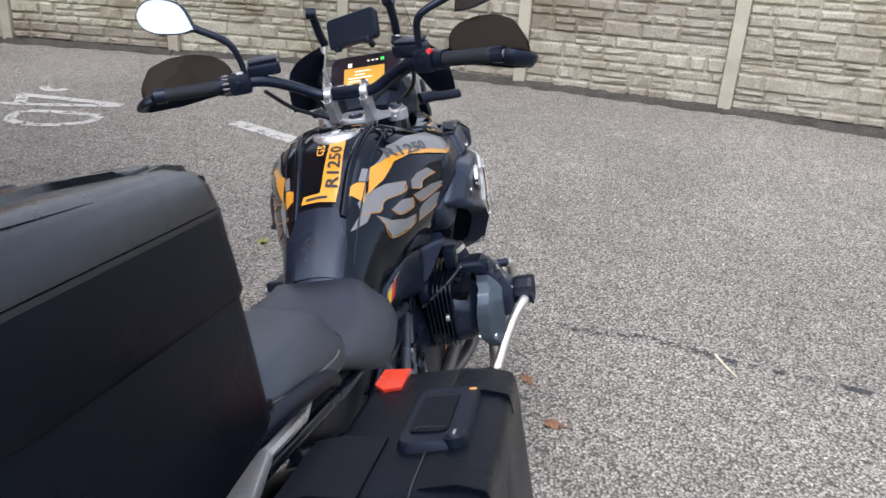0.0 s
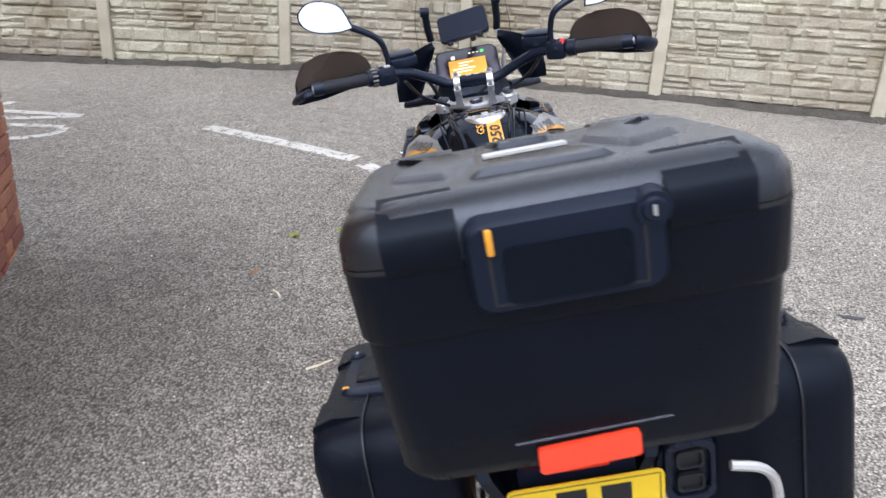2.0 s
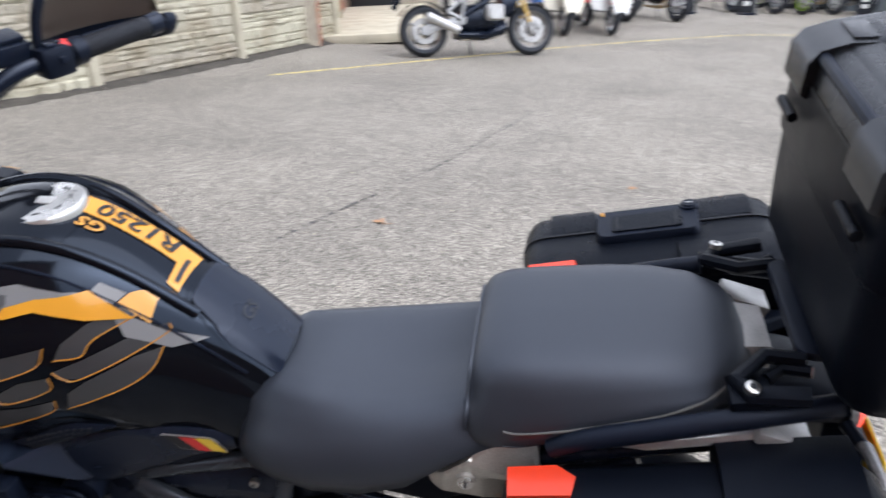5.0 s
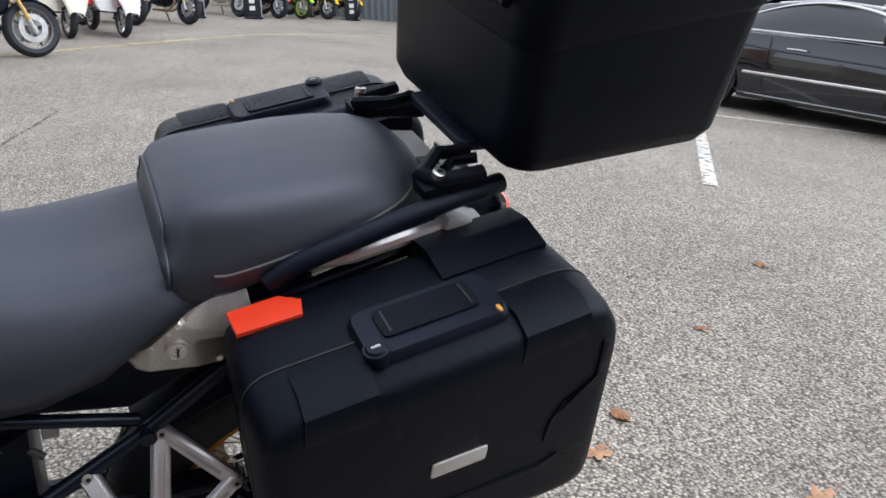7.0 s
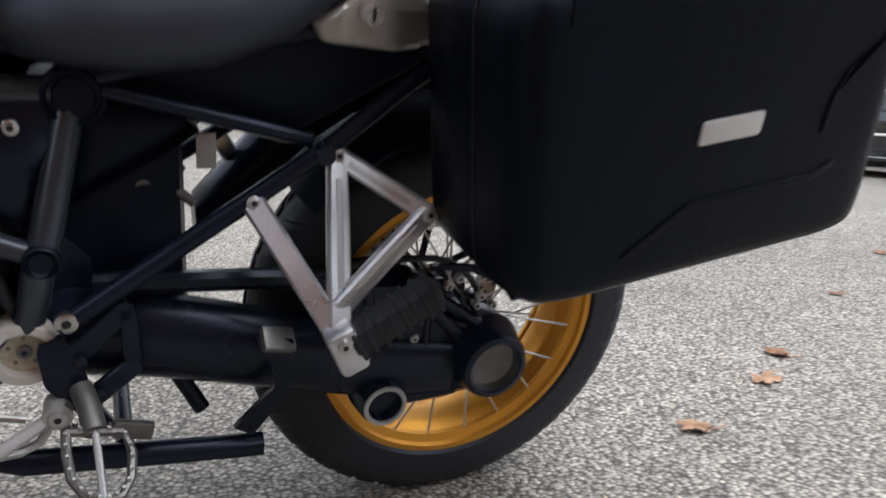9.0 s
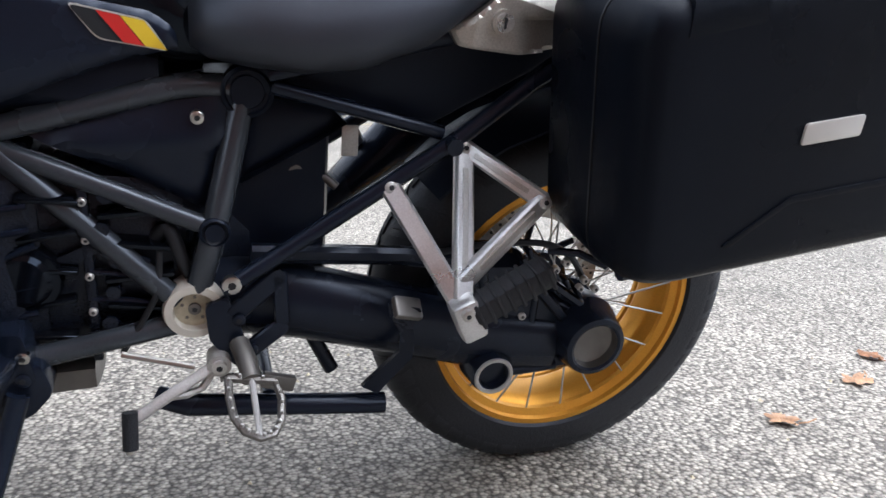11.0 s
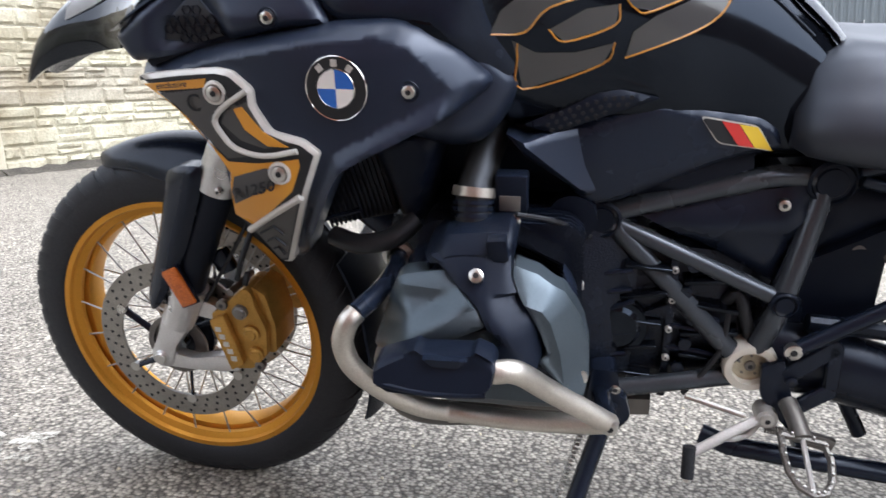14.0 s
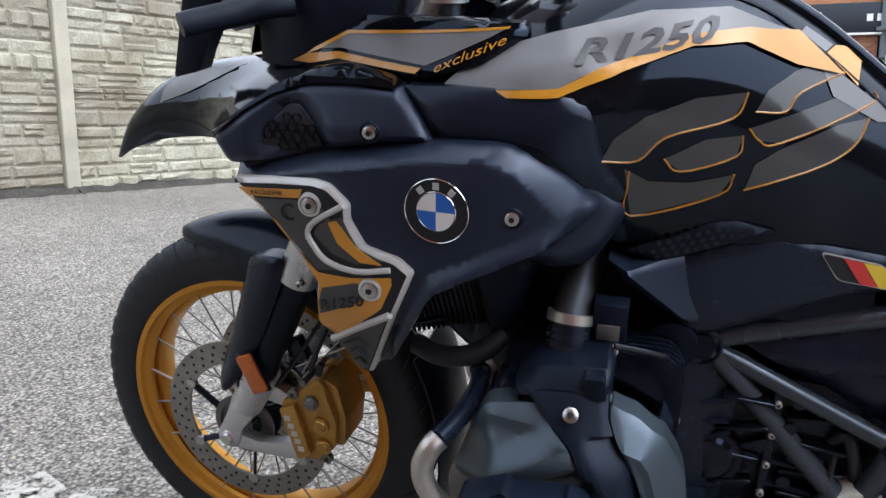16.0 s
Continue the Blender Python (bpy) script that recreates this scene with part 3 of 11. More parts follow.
road_mark(dense([(-1.95, 4.29), (-1.6, 4.10), (-1.25, 3.90), (-0.80, 3.62)]), 0.13, WHITE_LINE, "road_marking", "white painted dash on the asphalt, lightly worn")
road_mark(dense([(-0.75, 3.53), (-0.62, 3.38), (-0.50, 3.22)]), 0.12, WHITE_LINE, "road_marking", "short white painted dash, worn at its ends")
road_mark(dense([(-0.49, 3.20), (-0.40, 3.06), (-0.30, 2.86), (-0.235, 2.62), (-0.14, 2.28), (-0.04, 1.88)]), 0.14, WORN_LINE, "road_marking", "badly worn white line, flaked to the stone")
road_patch([(-0.55, 2.42), (-0.30, 2.30), (-0.10, 1.92), (-0.02, 2.02), (0.05, 2.12), (-0.16, 2.52), (-0.36, 2.66)], WORN_LINE, "road_marking", "spread flakes of old white paint", 0.006)
road_patch([(-0.20, 2.02), (-0.02, 1.98), (0.03, 2.09), (-0.19, 2.16)], FLAKED_LINE, "road_marking", "white paint block left by the wheel track", 0.008)
road_patch([(0.80, 4.70), (1.0, 4.66), (1.06, 4.74), (0.86, 4.80)], WORN_LINE, "road_marking", "small patch of faded white paint")
# faded letters on the ground, seen only as strokes
for pts, w in (([(-3.89, 4.61), (-3.76, 4.58), (-3.45, 4.56), (-2.95, 4.51)], 0.085), ([(-4.3, 4.20), (-3.86, 4.30), (-3.34, 4.39), (-2.95, 4.49)], 0.075), ([(-3.82, 4.56), (-3.76, 4.45), (-3.70, 4.34)], 0.09),
               ([(-3.56, 4.09), (-3.48, 4.17), (-3.22, 4.20), (-2.96, 4.19)], 0.075), ([(-3.56, 4.09), (-3.48, 3.92), (-3.34, 3.86), (-3.17, 3.87), (-3.02, 3.94), (-2.94, 4.04), (-2.94, 4.17)], 0.075),
               ([(-3.86, 4.89), (-3.77, 4.80), (-3.67, 4.79), (-3.64, 4.86)], 0.08)):
    road_mark(dense(pts, 5), w, WHITE_LINE, "road_marking", "stroke of worn white painted road lettering", lift=0.004)
road_mark(dense([(6.68, 3.18), (8.4, 1.55), (10.5, -0.45), (13.1, -3.6), (15.5, -7.5)]), 0.07, YELLOW_LINE, "road_marking", "thin yellowed line along the shop forecourt")
road_mark(dense([(0.40, 1.83), (0.60, 1.80), (0.78, 1.80), (0.95, 1.74), (1.08, 1.69), (1.30, 1.64), (1.60, 1.56)]), 0.032, TAR_THIN, "tar_seam", "dark crooked crack sealed with tar", "tar seam")
road_mark(dense([(5.45, 0.31), (4.4, 0.62), (3.55, 0.88), (2.6, 1.27), (2.09, 1.46)]), 0.022, TAR_THIN, "tar_seam", "thin dark joint line across the asphalt", "tar seam")
road_mark([(6.44, -4.46), (5.13, -6.18), (3.68, -7.85)], 0.1, WHITE_LINE, "road_marking", "long white line across the mouths of the bays", lift=0.004)
road_mark([(7.56, -6.40), (9.58, -10.21)], 0.09, WHITE_LINE, "road_marking", "white edge of a hatched corner by the bays", lift=0.005)
road_mark([(7.56, -6.40), (5.93, -7.19)], 0.09, WHITE_LINE, "road_marking", "white slanting line by the bays", lift=0.005)
road_mark([(7.19, -5.27), (13.42, -12.47)], 0.09, WHITE_LINE, "road_marking", "white bay line running up the yard", lift=0.006)
road_mark([(5.87, -6.91), (2.18, -3.41)], 0.1, WHITE_LINE, "road_marking", "white bay line running out from the parked cars", lift=0.007)

# ---- concrete panel wall ----

POSTS = [(-7.2, 6.52), (-5.36, 6.60), (-3.50, 6.58), (-1.73, 6.60), (0.08, 6.30), (1.88, 5.80), (3.69, 5.16), (5.52, 4.49), (7.58, 3.88), (9.75, 3.32)]
COURSE = 0.305


def rock_panel(width, seed):
    """A cast panel: a slab whose face is laid out as rough squared stones of three heights."""
    rng = random.Random(seed)
    bm = bmesh.new()
    stones = []
    z = 0.0
    for h in rng.choice(([0.10, 0.09, 0.115], [0.13, 0.075, 0.10], [0.08, 0.125, 0.10])):
        x = 0.0
        while x < width - 1e-6:
            l = min(rng.uniform(0.13, 0.36), width - x)
            if width - x - l < 0.09:
                l = width - x
            if rng.random() < 0.25 and h > 0.09:
                stones += [(x, z, l, h / 2), (x, z + h / 2, l, h / 2)]
            else:
                stones.append((x, z, l, h))
            x += l
        z += h
    back = [bm.verts.new(p) for p in ((0, 0.02, 0), (width, 0.02, 0), (width, 0.02, COURSE), (0, 0.02, COURSE))]
    front = [bm.verts.new(p) for p in ((0, -0.004, 0.0), (width, -0.004, 0.0), (width, -0.004, COURSE - 0.004), (0, -0.004, COURSE - 0.004))]
    bm.faces.new(back)
    bm.faces.new(front[::-1])
    for k in range(4):
        bm.faces.new((back[k], front[k], front[(k + 1) % 4], back[(k + 1) % 4]))
    for x, zz, l, h in stones:
        g = 0.005
        d = rng.uniform(0.010, 0.030)
        a = [bm.verts.new(p) for p in ((x + g, -0.004, zz + g), (x + l - g, -0.004, zz + g), (x + l - g, -0.004, zz + h - g), (x + g, -0.004, zz + h - g))]
        i = min(0.018, h * 0.22)
        nx = 3
        top = []
        for r in range(2):
            row = []
            for c in range(nx + 1):
                px = x + g + i + (l - 2 * g - 2 * i) * c / nx
                pz = zz + g + i + (h - 2 * g - 2 * i) * r
                row.append(bm.verts.new((px + rng.uniform(-.006, .006) * (0 < c < nx), -d - rng.uniform(-0.006, 0.010), pz + rng.uniform(-.004, .004))))
            top.append(row)
        for c in range(nx):
            bm.faces.new((top[0][c], top[0][c + 1], top[1][c + 1], top[1][c]))
        bm.faces.new([a[0], a[1]] + top[0][::-1])
        bm.faces.new([a[2], a[3]] + top[1])
        bm.faces.new((a[1], a[2], top[1][-1], top[0][-1]))
        bm.faces.new((a[3], a[0], top[0][0], top[1][0]))
    return bm


def build_wall():
    wall = empty("wall_north", Matrix(), "concrete panel wall of rough stone-faced slabs between grey posts", "wall", kind="structure")
    meshes = []
    for k in range(7):
        bm = rock_panel(1.72, 40 + k)
        me = bpy.data.meshes.new("panel")
        bmesh.ops.recalc_face_normals(bm, faces=bm.faces[:])
        bm.to_mesh(me)
        bm.free()
        me.materials.append(PANEL)
        meshes.append(me)
    rng = random.Random(3)
    pm = bpy.data.meshes.new("post")
    bm = box((0, 0, 1.0), (0.115, 0.115, 2.9), 0.012)
    bm.to_mesh(pm)
    bm.free()
    pm.materials.append(POST)
    n = len(POSTS)
    for i, (x, y) in enumerate(POSTS):
        ob = new("post", pm)
        ob.parent = wall
        a = POSTS[max(i - 1, 0)]
        b = POSTS[min(i + 1, n - 1)]
        ob.matrix_local = pose(x, y, gz(x, y) - 0.1, rng.uniform(-.6, .6), rng.uniform(-.5, .5), math.degrees(math.atan2(b[1] - a[1], b[0] - a[0])))
    for i in range(n - 1):
        (x0, y0), (x1, y1) = POSTS[i], POSTS[i + 1]
        turn = math.degrees(math.atan2(y1 - y0, x1 - x0))
        length = math.hypot(x1 - x0, y1 - y0) - 0.10
        base = min(gz(x0, y0), gz(x1, y1)) - 0.08
        courses = 3 if i == n - 2 else 7
        for c in range(courses):
            ob = new("panel", meshes[(i * 5 + c * 3 + (c * i) % 4) % 7])
            ob.parent = wall
            d = Vector((x1 - x0, y1 - y0, 0)).normalized()
            p = Vector((x0, y0, 0)) + d * 0.05
            ob.matrix_local = pose(p.x, p.y, base + c * COURSE, rng.uniform(-.5, .5), 0, turn) @ Matrix.Diagonal((length / 1.72, 1, 1, 1))
        if courses == 3:
            fence = empty("timber_fence", pose(x0, y0, base + 3 * COURSE, 0, 0, turn), "green-stained timber slat fence above the low panel wall", "fence", kind="structure")
            for k in range(6):
                part("slat", box((length / 2 + 0.05, 0.01, 0.10 + k * 0.19), (length, 0.022, 0.15), 0.003), TIMBER, fence)
            for k in range(4):
                part("batten", box((0.1 + k * (length - 0.1) / 3, -0.015, 0.56), (0.05, 0.025, 1.1), 0.003), TIMBER, fence)
    # the dirt that gathers along the foot of the wall
    rng = random.Random(8)
    for i in range(n - 1):
        (x0, y0), (x1, y1) = POSTS[i], POSTS[i + 1]
        d = Vector((x1 - x0, y1 - y0, 0)).normalized()
        nrm = Vector((d.y, -d.x, 0))
        bm = bmesh.new()
        rows = []
        for k in range(19):
            p = Vector((x0, y0, 0)) + (Vector((x1, y1, 0)) - Vector((x0, y0, 0))) * k / 18
            w = rng.uniform(0.05, 0.13)
            q = p + nrm * (0.05 + w)
            m = p + nrm * 0.06
            rows.append((bm.verts.new((p.x, p.y, gz(p.x, p.y) + 0.05)), bm.verts.new((m.x, m.y, gz(m.x, m.y) + rng.uniform(0.012, 0.05))), bm.verts.new((q.x, q.y, gz(q.x, q.y) + 0.002))))
        for a, b in zip(rows, rows[1:]):
            bm.faces.new((a[0], a[1], b[1], b[0]))
            bm.faces.new((a[1], a[2], b[2], b[1]))
        tagged(part("dirt_strip", bm, SOIL), "dark damp dirt and moss along the wall foot", "dirt", kind="structure")


# ---- the brick corner of the house beside the yard ----

CORNER = Vector((-2.345, 2.25, 0))
ALONG = Vector((0.255, -0.967, 0)).normalized()


def build_house():
    out = Vector((ALONG.y, -ALONG.x, 0))
    out = out if out.x > 0 else -out
    turn = math.degrees(math.atan2(ALONG.y, ALONG.x))
    base = gz(CORNER.x, CORNER.y) - 0.6
    m = pose(CORNER.x, CORNER.y, base, 0, 0, turn)
    # local x runs along the face to the camera, local y points out of the face or into the house
    sign = 1 if (m.to_3x3() @ Vector((0, 1, 0))).dot(out) > 0 else -1
    wall = empty("wall_west", m, "red brick house wall with weathered sooty bricks and an air vent", "wall", kind="structure")
    part("mortar", box((1.2, -sign * 1.51, 2.6), (2.4, 3.0, 5.2)), MORTAR, wall)
    meshes = {}
    for l in (0.215, 0.1025):
        me = bpy.data.meshes.new("brick")
        bm = box((l / 2, 0, 0.0325), (l, 0.06, 0.065), 0.004, seg=1)
        bm.to_mesh(me)
        bm.free()
        me.materials.append(BRICK)
        meshes[l] = me
    rng = random.Random(5)
    rest = bmesh.new()
    count = 0
    for c in range(69):
        z = c * 0.075 + 0.005
        x, k = 0.0, c % 2
        while x < 2.28:
            l = 0.215 if (k % 2 == 0) else 0.1025
            near = x < 1.75 and 0.5 < z < 2.35 and count < 300
            if 0.62 < x < 0.84 and 0.98 < z < 1.13:
                pass
            elif near:
                ob = new("brick", meshes[l])
                ob.parent = wall
                ob.matrix_local = pose(x, sign * (-0.022 + rng.uniform(0, 0.005)), z, 0, rng.uniform(-.5, .5), 0)
                count += 1
            else:
                me = bpy.data.meshes.new("tmp")
                b2 = box((x + l / 2, sign * -0.022, z + 0.0325), (l, 0.06, 0.065))
                b2.to_mesh(me)
                b2.free()
                rest.from_mesh(me)
                bpy.data.meshes.remove(me)
            x += l + 0.01
            k += 1
    tagged(part("brickwork", rest, BRICK_FAR, wall), kind="stuff")
    # the end face, round the corner
    rest = bmesh.new()
    for c in range(69):
        y = 0.06 if c % 2 else 0.12
        while y < 2.9:
            b2 = box((-0.006, -sign * (y + 0.1), c * 0.075 + 0.0375), (0.03, 0.205, 0.065))
            me = bpy.data.meshes.new("tmp")
            b2.to_mesh(me)
            b2.free()
            rest.from_mesh(me)
            bpy.data.meshes.remove(me)
            y += 0.225
    tagged(part("brickwork", rest, BRICK_FAR, wall), kind="stuff")
    # the sides away from the yard, and the flat roof
    verts, faces = [], []
    for c in range(69):
        z0, z1 = c * 0.075 + 0.005, c * 0.075 + 0.07
        for k in range(14):
            q = 0.225 * k + (0.1125 if c % 2 else 0)
            for quad in ([(2.412, -sign * (q + d), z) for d, z in ((0, z0), (0.215, z0), (0.215, z1), (0, z1))] if q < 2.8 else None,
                         [(q + d, -sign * 3.022, z) for d, z in ((0, z0), (0.215, z0), (0.215, z1), (0, z1))] if q < 2.2 else None):
                if quad:
                    i = len(verts)
                    verts += quad
                    faces.append((i, i + 1, i + 2, i + 3))
    me = bpy.data.meshes.new("brickwork")
    me.from_pydata(verts, [], faces)
    me.materials.append(BRICK_FAR)
    ob = new("brickwork", me)
    ob.parent = wall
    tagged(ob, kind="stuff")
    part("eaves", box((1.2, -sign * 1.5, 5.26), (2.9, 3.5, 0.14), 0.02), POST, wall, "pale concrete roof slab")
    vent = box((0.73, sign * 0.0, 1.055), (0.215, 0.03, 0.14), 0.004)
    v = part("air_vent", vent, BRICK_FAR, wall, "terracotta air brick with rows of square holes")
    for i in range(7):
        for j in range(4):
            part("vent_hole", box((0.65 + i * 0.027, sign * 0.0155, 1.007 + j * 0.032), (0.015, 0.004, 0.018)), INK, v)


build_wall()
build_house()

# ---- the motorcycle: local x to its right, y ahead, z up; it leans on its side stand ----

from mathutils.bvhtree import BVHTree

LEAN = Matrix(((0.9737, -0.0004, -0.2279, 0), (-0.0151, 0.9977, -0.0659, 0), (0.2274, 0.0676, 0.9714, 0), (0, 0, 0, 1)))
bike = empty("motorcycle", LEAN, "black and amber adventure motorcycle leaning on its side stand", "motorcycle")


def both(name, bm, mat, parent=None, label=""):
    other = mirrored(bm)
    return part(name, bm, mat, parent or bike, label), part(name, other, mat, parent or bike, label)


def skin(outline, ufun, thick=0.02, round_edge=0.012, drop=0.006, cuts=0.016, folds=()):
    """A curved body panel on the left side: outline in (y, z), ufun gives its outer x, edges rolled inwards."""
    bm = flat_shape(outline, cuts, folds)
    for v in bm.verts:
        y, z = v.co.y, v.co.z
        d = edge_distance((y, z), outline)
        k = max(0.0, 1 - d / round_edge) if round_edge else 0
        v.co.x = ufun(y, z) + drop * k * k
    rim = [e for e in bm.edges if len(e.link_faces) == 1]
    out = bmesh.ops.extrude_edge_only(bm, edges=rim)
    for g in out["geom"]:
        if isinstance(g, bmesh.types.BMVert):
            g.co.x += thick
    return bm


def faceted(outer, face, ufun, drop):
    """The depth of a panel whose flat face falls away to its outer edge by drop."""
    def depth(y, z):
        if inside((y, z), face):
            return ufun(y, z)
        a, b = edge_distance((y, z), face), edge_distance((y, z), outer)
        t = a / (a + b + 1e-6)
        return ufun(y, z) + drop * (t * (0.72 + 0.28 * t))
    return depth


def inset(outline, d):
    """The outline moved inwards by d (it may run either way round)."""
    n = len(outline)
    area = sum(outline[i][0] * outline[(i + 1) % n][1] - outline[(i + 1) % n][0] * outline[i][1] for i in range(n))
    s = 1 if area > 0 else -1
    out = []
    for i in range(n):
        a, b, c = (Vector(outline[(i + k) % n]) for k in (-1, 0, 1))
        e, f = (b - a).normalized(), (c - b).normalized()
        p, q = Vector((-e.y, e.x)) * s, Vector((-f.y, f.x)) * s
        m = (p + q)
        m = m / max(0.35, m.dot(p)) if m.length > 1e-6 else p
        out.append(tuple(b + m * d))
    return out


def round_corners(outline, r, n=3):
    out = []
    m = len(outline)
    for i in range(m):
        a, b, c = (Vector(outline[(i + k) % m]) for k in (-1, 0, 1))
        ra, rc = min(r, (a - b).length * 0.45), min(r, (c - b).length * 0.45)
        p, q = b + (a - b).normalized() * ra, b + (c - b).normalized() * rc
        for k in range(n + 1):
            t = k / n
            out.append(tuple((1 - t) ** 2 * p + 2 * t * (1 - t) * b + t * t * q))
    return out


def wheel(name, at, radius, half, rim_r, rim_half, spokes, disc_r=None):
    """A spoked wheel: tyre, anodised rim, hub, crossed spokes."""
    y, z = at
    c = (0, y, z)
    prof = []
    for k in range(17):
        a = math.pi * (k / 16)
        prof.append((rim_r + 0.006 + (radius - rim_r - 0.006) * math.sin(a) ** 0.62, -half * math.cos(a) * (0.86 + 0.14 * math.sin(a))))
    tyre = part("tyre", lathe(prof + [(rim_r - 0.004, half * 0.7), (rim_r - 0.004, -half * 0.7)], 72, "x", c, True), RUBBER, bike, "black road tyre with a dusty sidewall", 50)
    # tread blocks: oblique grooves left between raised bars
    rng = random.Random(int(radius * 1000))
    bars = bmesh.new()
    n = 46
    for k in range(n):
        for side in (-1, 1):
            a = 2 * math.pi * (k + (0.5 if side > 0 else 0)) / n
            pts = []
            for j in range(5):
                f = 0.10 + 0.19 * j
                t = math.pi * (0.5 - side * f * 0.47)
                rr = rim_r + 0.006 + (radius - rim_r - 0.006) * math.sin(t) ** 0.62 + 0.0030
                hh = -half * math.cos(t) * (0.86 + 0.14 * math.sin(t))
                aa = a + 0.11 * j / 4
                pts.append((hh, rr, aa))
            rows = []
            for hh, rr, aa in pts:
                w = 0.049
                rows.append([bars.verts.new((hh * (1 if r > rr - 0.001 else 0.97), y + r * math.cos(q), z + r * math.sin(q))) for r, q in ((rr - 0.008, aa - w - 0.004), (rr, aa - w), (rr, aa + w), (rr - 0.008, aa + w + 0.004))])
            for p, q in zip(rows, rows[1:]):
                for i in range(3):
                    bars.faces.new((p[i], p[i + 1], q[i + 1], q[i]))
            bars.faces.new(rows[0][::-1])
            bars.faces.new(rows[-1])
    part("tread", bars, RUBBER, tyre)
    lip = rim_half
    rim_prof = [(rim_r + 0.006, -lip), (rim_r + 0.008, -lip + 0.004), (rim_r - 0.004, -lip + 0.007), (rim_r - 0.010, -lip + 0.020), (rim_r - 0.016, -lip * 0.45), (rim_r - 0.017, lip * 0.45),
                (rim_r - 0.010, lip - 0.020), (rim_r - 0.004, lip - 0.007), (rim_r + 0.008, lip - 0.004), (rim_r + 0.006, lip), (rim_r - 0.007, lip), (rim_r - 0.009, lip - 0.008), (rim_r - 0.020, lip - 0.014),
                (rim_r - 0.021, lip - 0.022), (rim_r - 0.016, lip - 0.027), (rim_r - 0.028, lip * 0.42), (rim_r - 0.030, lip * 0.30), (rim_r - 0.030, -lip * 0.30), (rim_r - 0.028, -lip * 0.42), (rim_r - 0.016, -lip + 0.027), (rim_r - 0.021, -lip + 0.022), (rim_r - 0.020, -lip + 0.014), (rim_r - 0.009, -lip + 0.008), (rim_r - 0.007, -lip)]
    part("rim", lathe(rim_prof, 72, "x", c, True), GOLD, bike, "gold anodised wire wheel rim")
    hub_h = 0.055
    hub = part("hub", lathe([(0.0, -hub_h - 0.012), (0.03, -hub_h - 0.012), (0.032, -hub_h), (0.052, -hub_h), (0.052, -hub_h + 0.012), (0.034, -hub_h + 0.02), (0.034, hub_h - 0.02), (0.052, hub_h - 0.012),
                             (0.052, hub_h), (0.032, hub_h), (0.03, hub_h + 0.012), (0, hub_h + 0.012)], 32, "x", c), SATIN_BLACK, bike)
    for k in range(spokes):
        a = 2 * math.pi * k / spokes
        side = -1 if k % 2 else 1
        twist = 0.32 if (k // 2) % 2 else -0.32
        p = (side * 0.046, y + 0.050 * math.cos(a + twist), z + 0.050 * math.sin(a + twist))
        q = (side * (rim_half - 0.016), y + (rim_r - 0.012) * math.cos(a), z + (rim_r - 0.012) * math.sin(a))
        part("spoke", tube([p, q], 0.0017, 6), DULL_SILVER, hub)
    return hub


FRONT, REAR = (1.497, 0.324), (0.004, 0.314)
wheel("rear_wheel", REAR, 0.312, 0.083, 0.222, 0.066, 40)


def brake_disc(x, at, r, inner):
    y, z = at
    d = part("brake_disc", lathe([(inner, x - 0.0025), (r, x - 0.0025), (r, x + 0.0025), (inner, x + 0.0025)], 72, "x", (0, y, z), True), DISC, bike, "drilled steel brake disc")
    holes = bmesh.new()
    for ring, (rr, n) in enumerate(((inner + 0.009, 34), ((r + inner) / 2, 34), (r - 0.008, 34))):
        for k in range(n):
            a = 2 * math.pi * (k + ring * 0.33) / n
            p = Vector((x, y + rr * math.cos(a), z + rr * math.sin(a)))
            vs = [holes.verts.new(p + Vector((s * 0.0029, 0.0034 * math.cos(b), 0.0034 * math.sin(b)))) for s in (-1, 1) for b in [math.pi * j / 3 for j in range(6)]]
            holes.faces.new(vs[:6])
            holes.faces.new(vs[6:])
    tagged(part("disc_drilling", holes, INK, d), kind="stuff")
    for k in range(6):
        a = 2 * math.pi * k / 6 + 0.3
        part("disc_arm", tube([(x, y + 0.05 * math.cos(a), z + 0.05 * math.sin(a)), (x, y + (inner + 0.004) * math.cos(a + 0.2), z + (inner + 0.004) * math.sin(a + 0.2))], 0.006, 8, flat=0.5), SATIN_BLACK, d)
        part("disc_button", rod((x - 0.005, y + (inner + 0.005) * math.cos(a + 0.2), z + (inner + 0.005) * math.sin(a + 0.2)), (x + 0.005, y + (inner + 0.005) * math.cos(a + 0.2), z + (inner + 0.005) * math.sin(a + 0.2)), 0.009, 12), BOLT, d)


brake_disc(0.09, REAR, 0.138, 0.10)
STEERED = set(bpy.data.objects)
wheel("front_wheel", FRONT, 0.322, 0.060, 0.247, 0.048, 40)
for s in (-1, 1):
    brake_disc(s * 0.078, FRONT, 0.1525, 0.112)
part("sensor_ring", lathe([(0.046, -0.088), (0.056, -0.088), (0.056, -0.083), (0.046, -0.083)], 48, "x", (0, *FRONT), True), TIN_GREY, bike)


# fork legs, sliders, guards and calipers


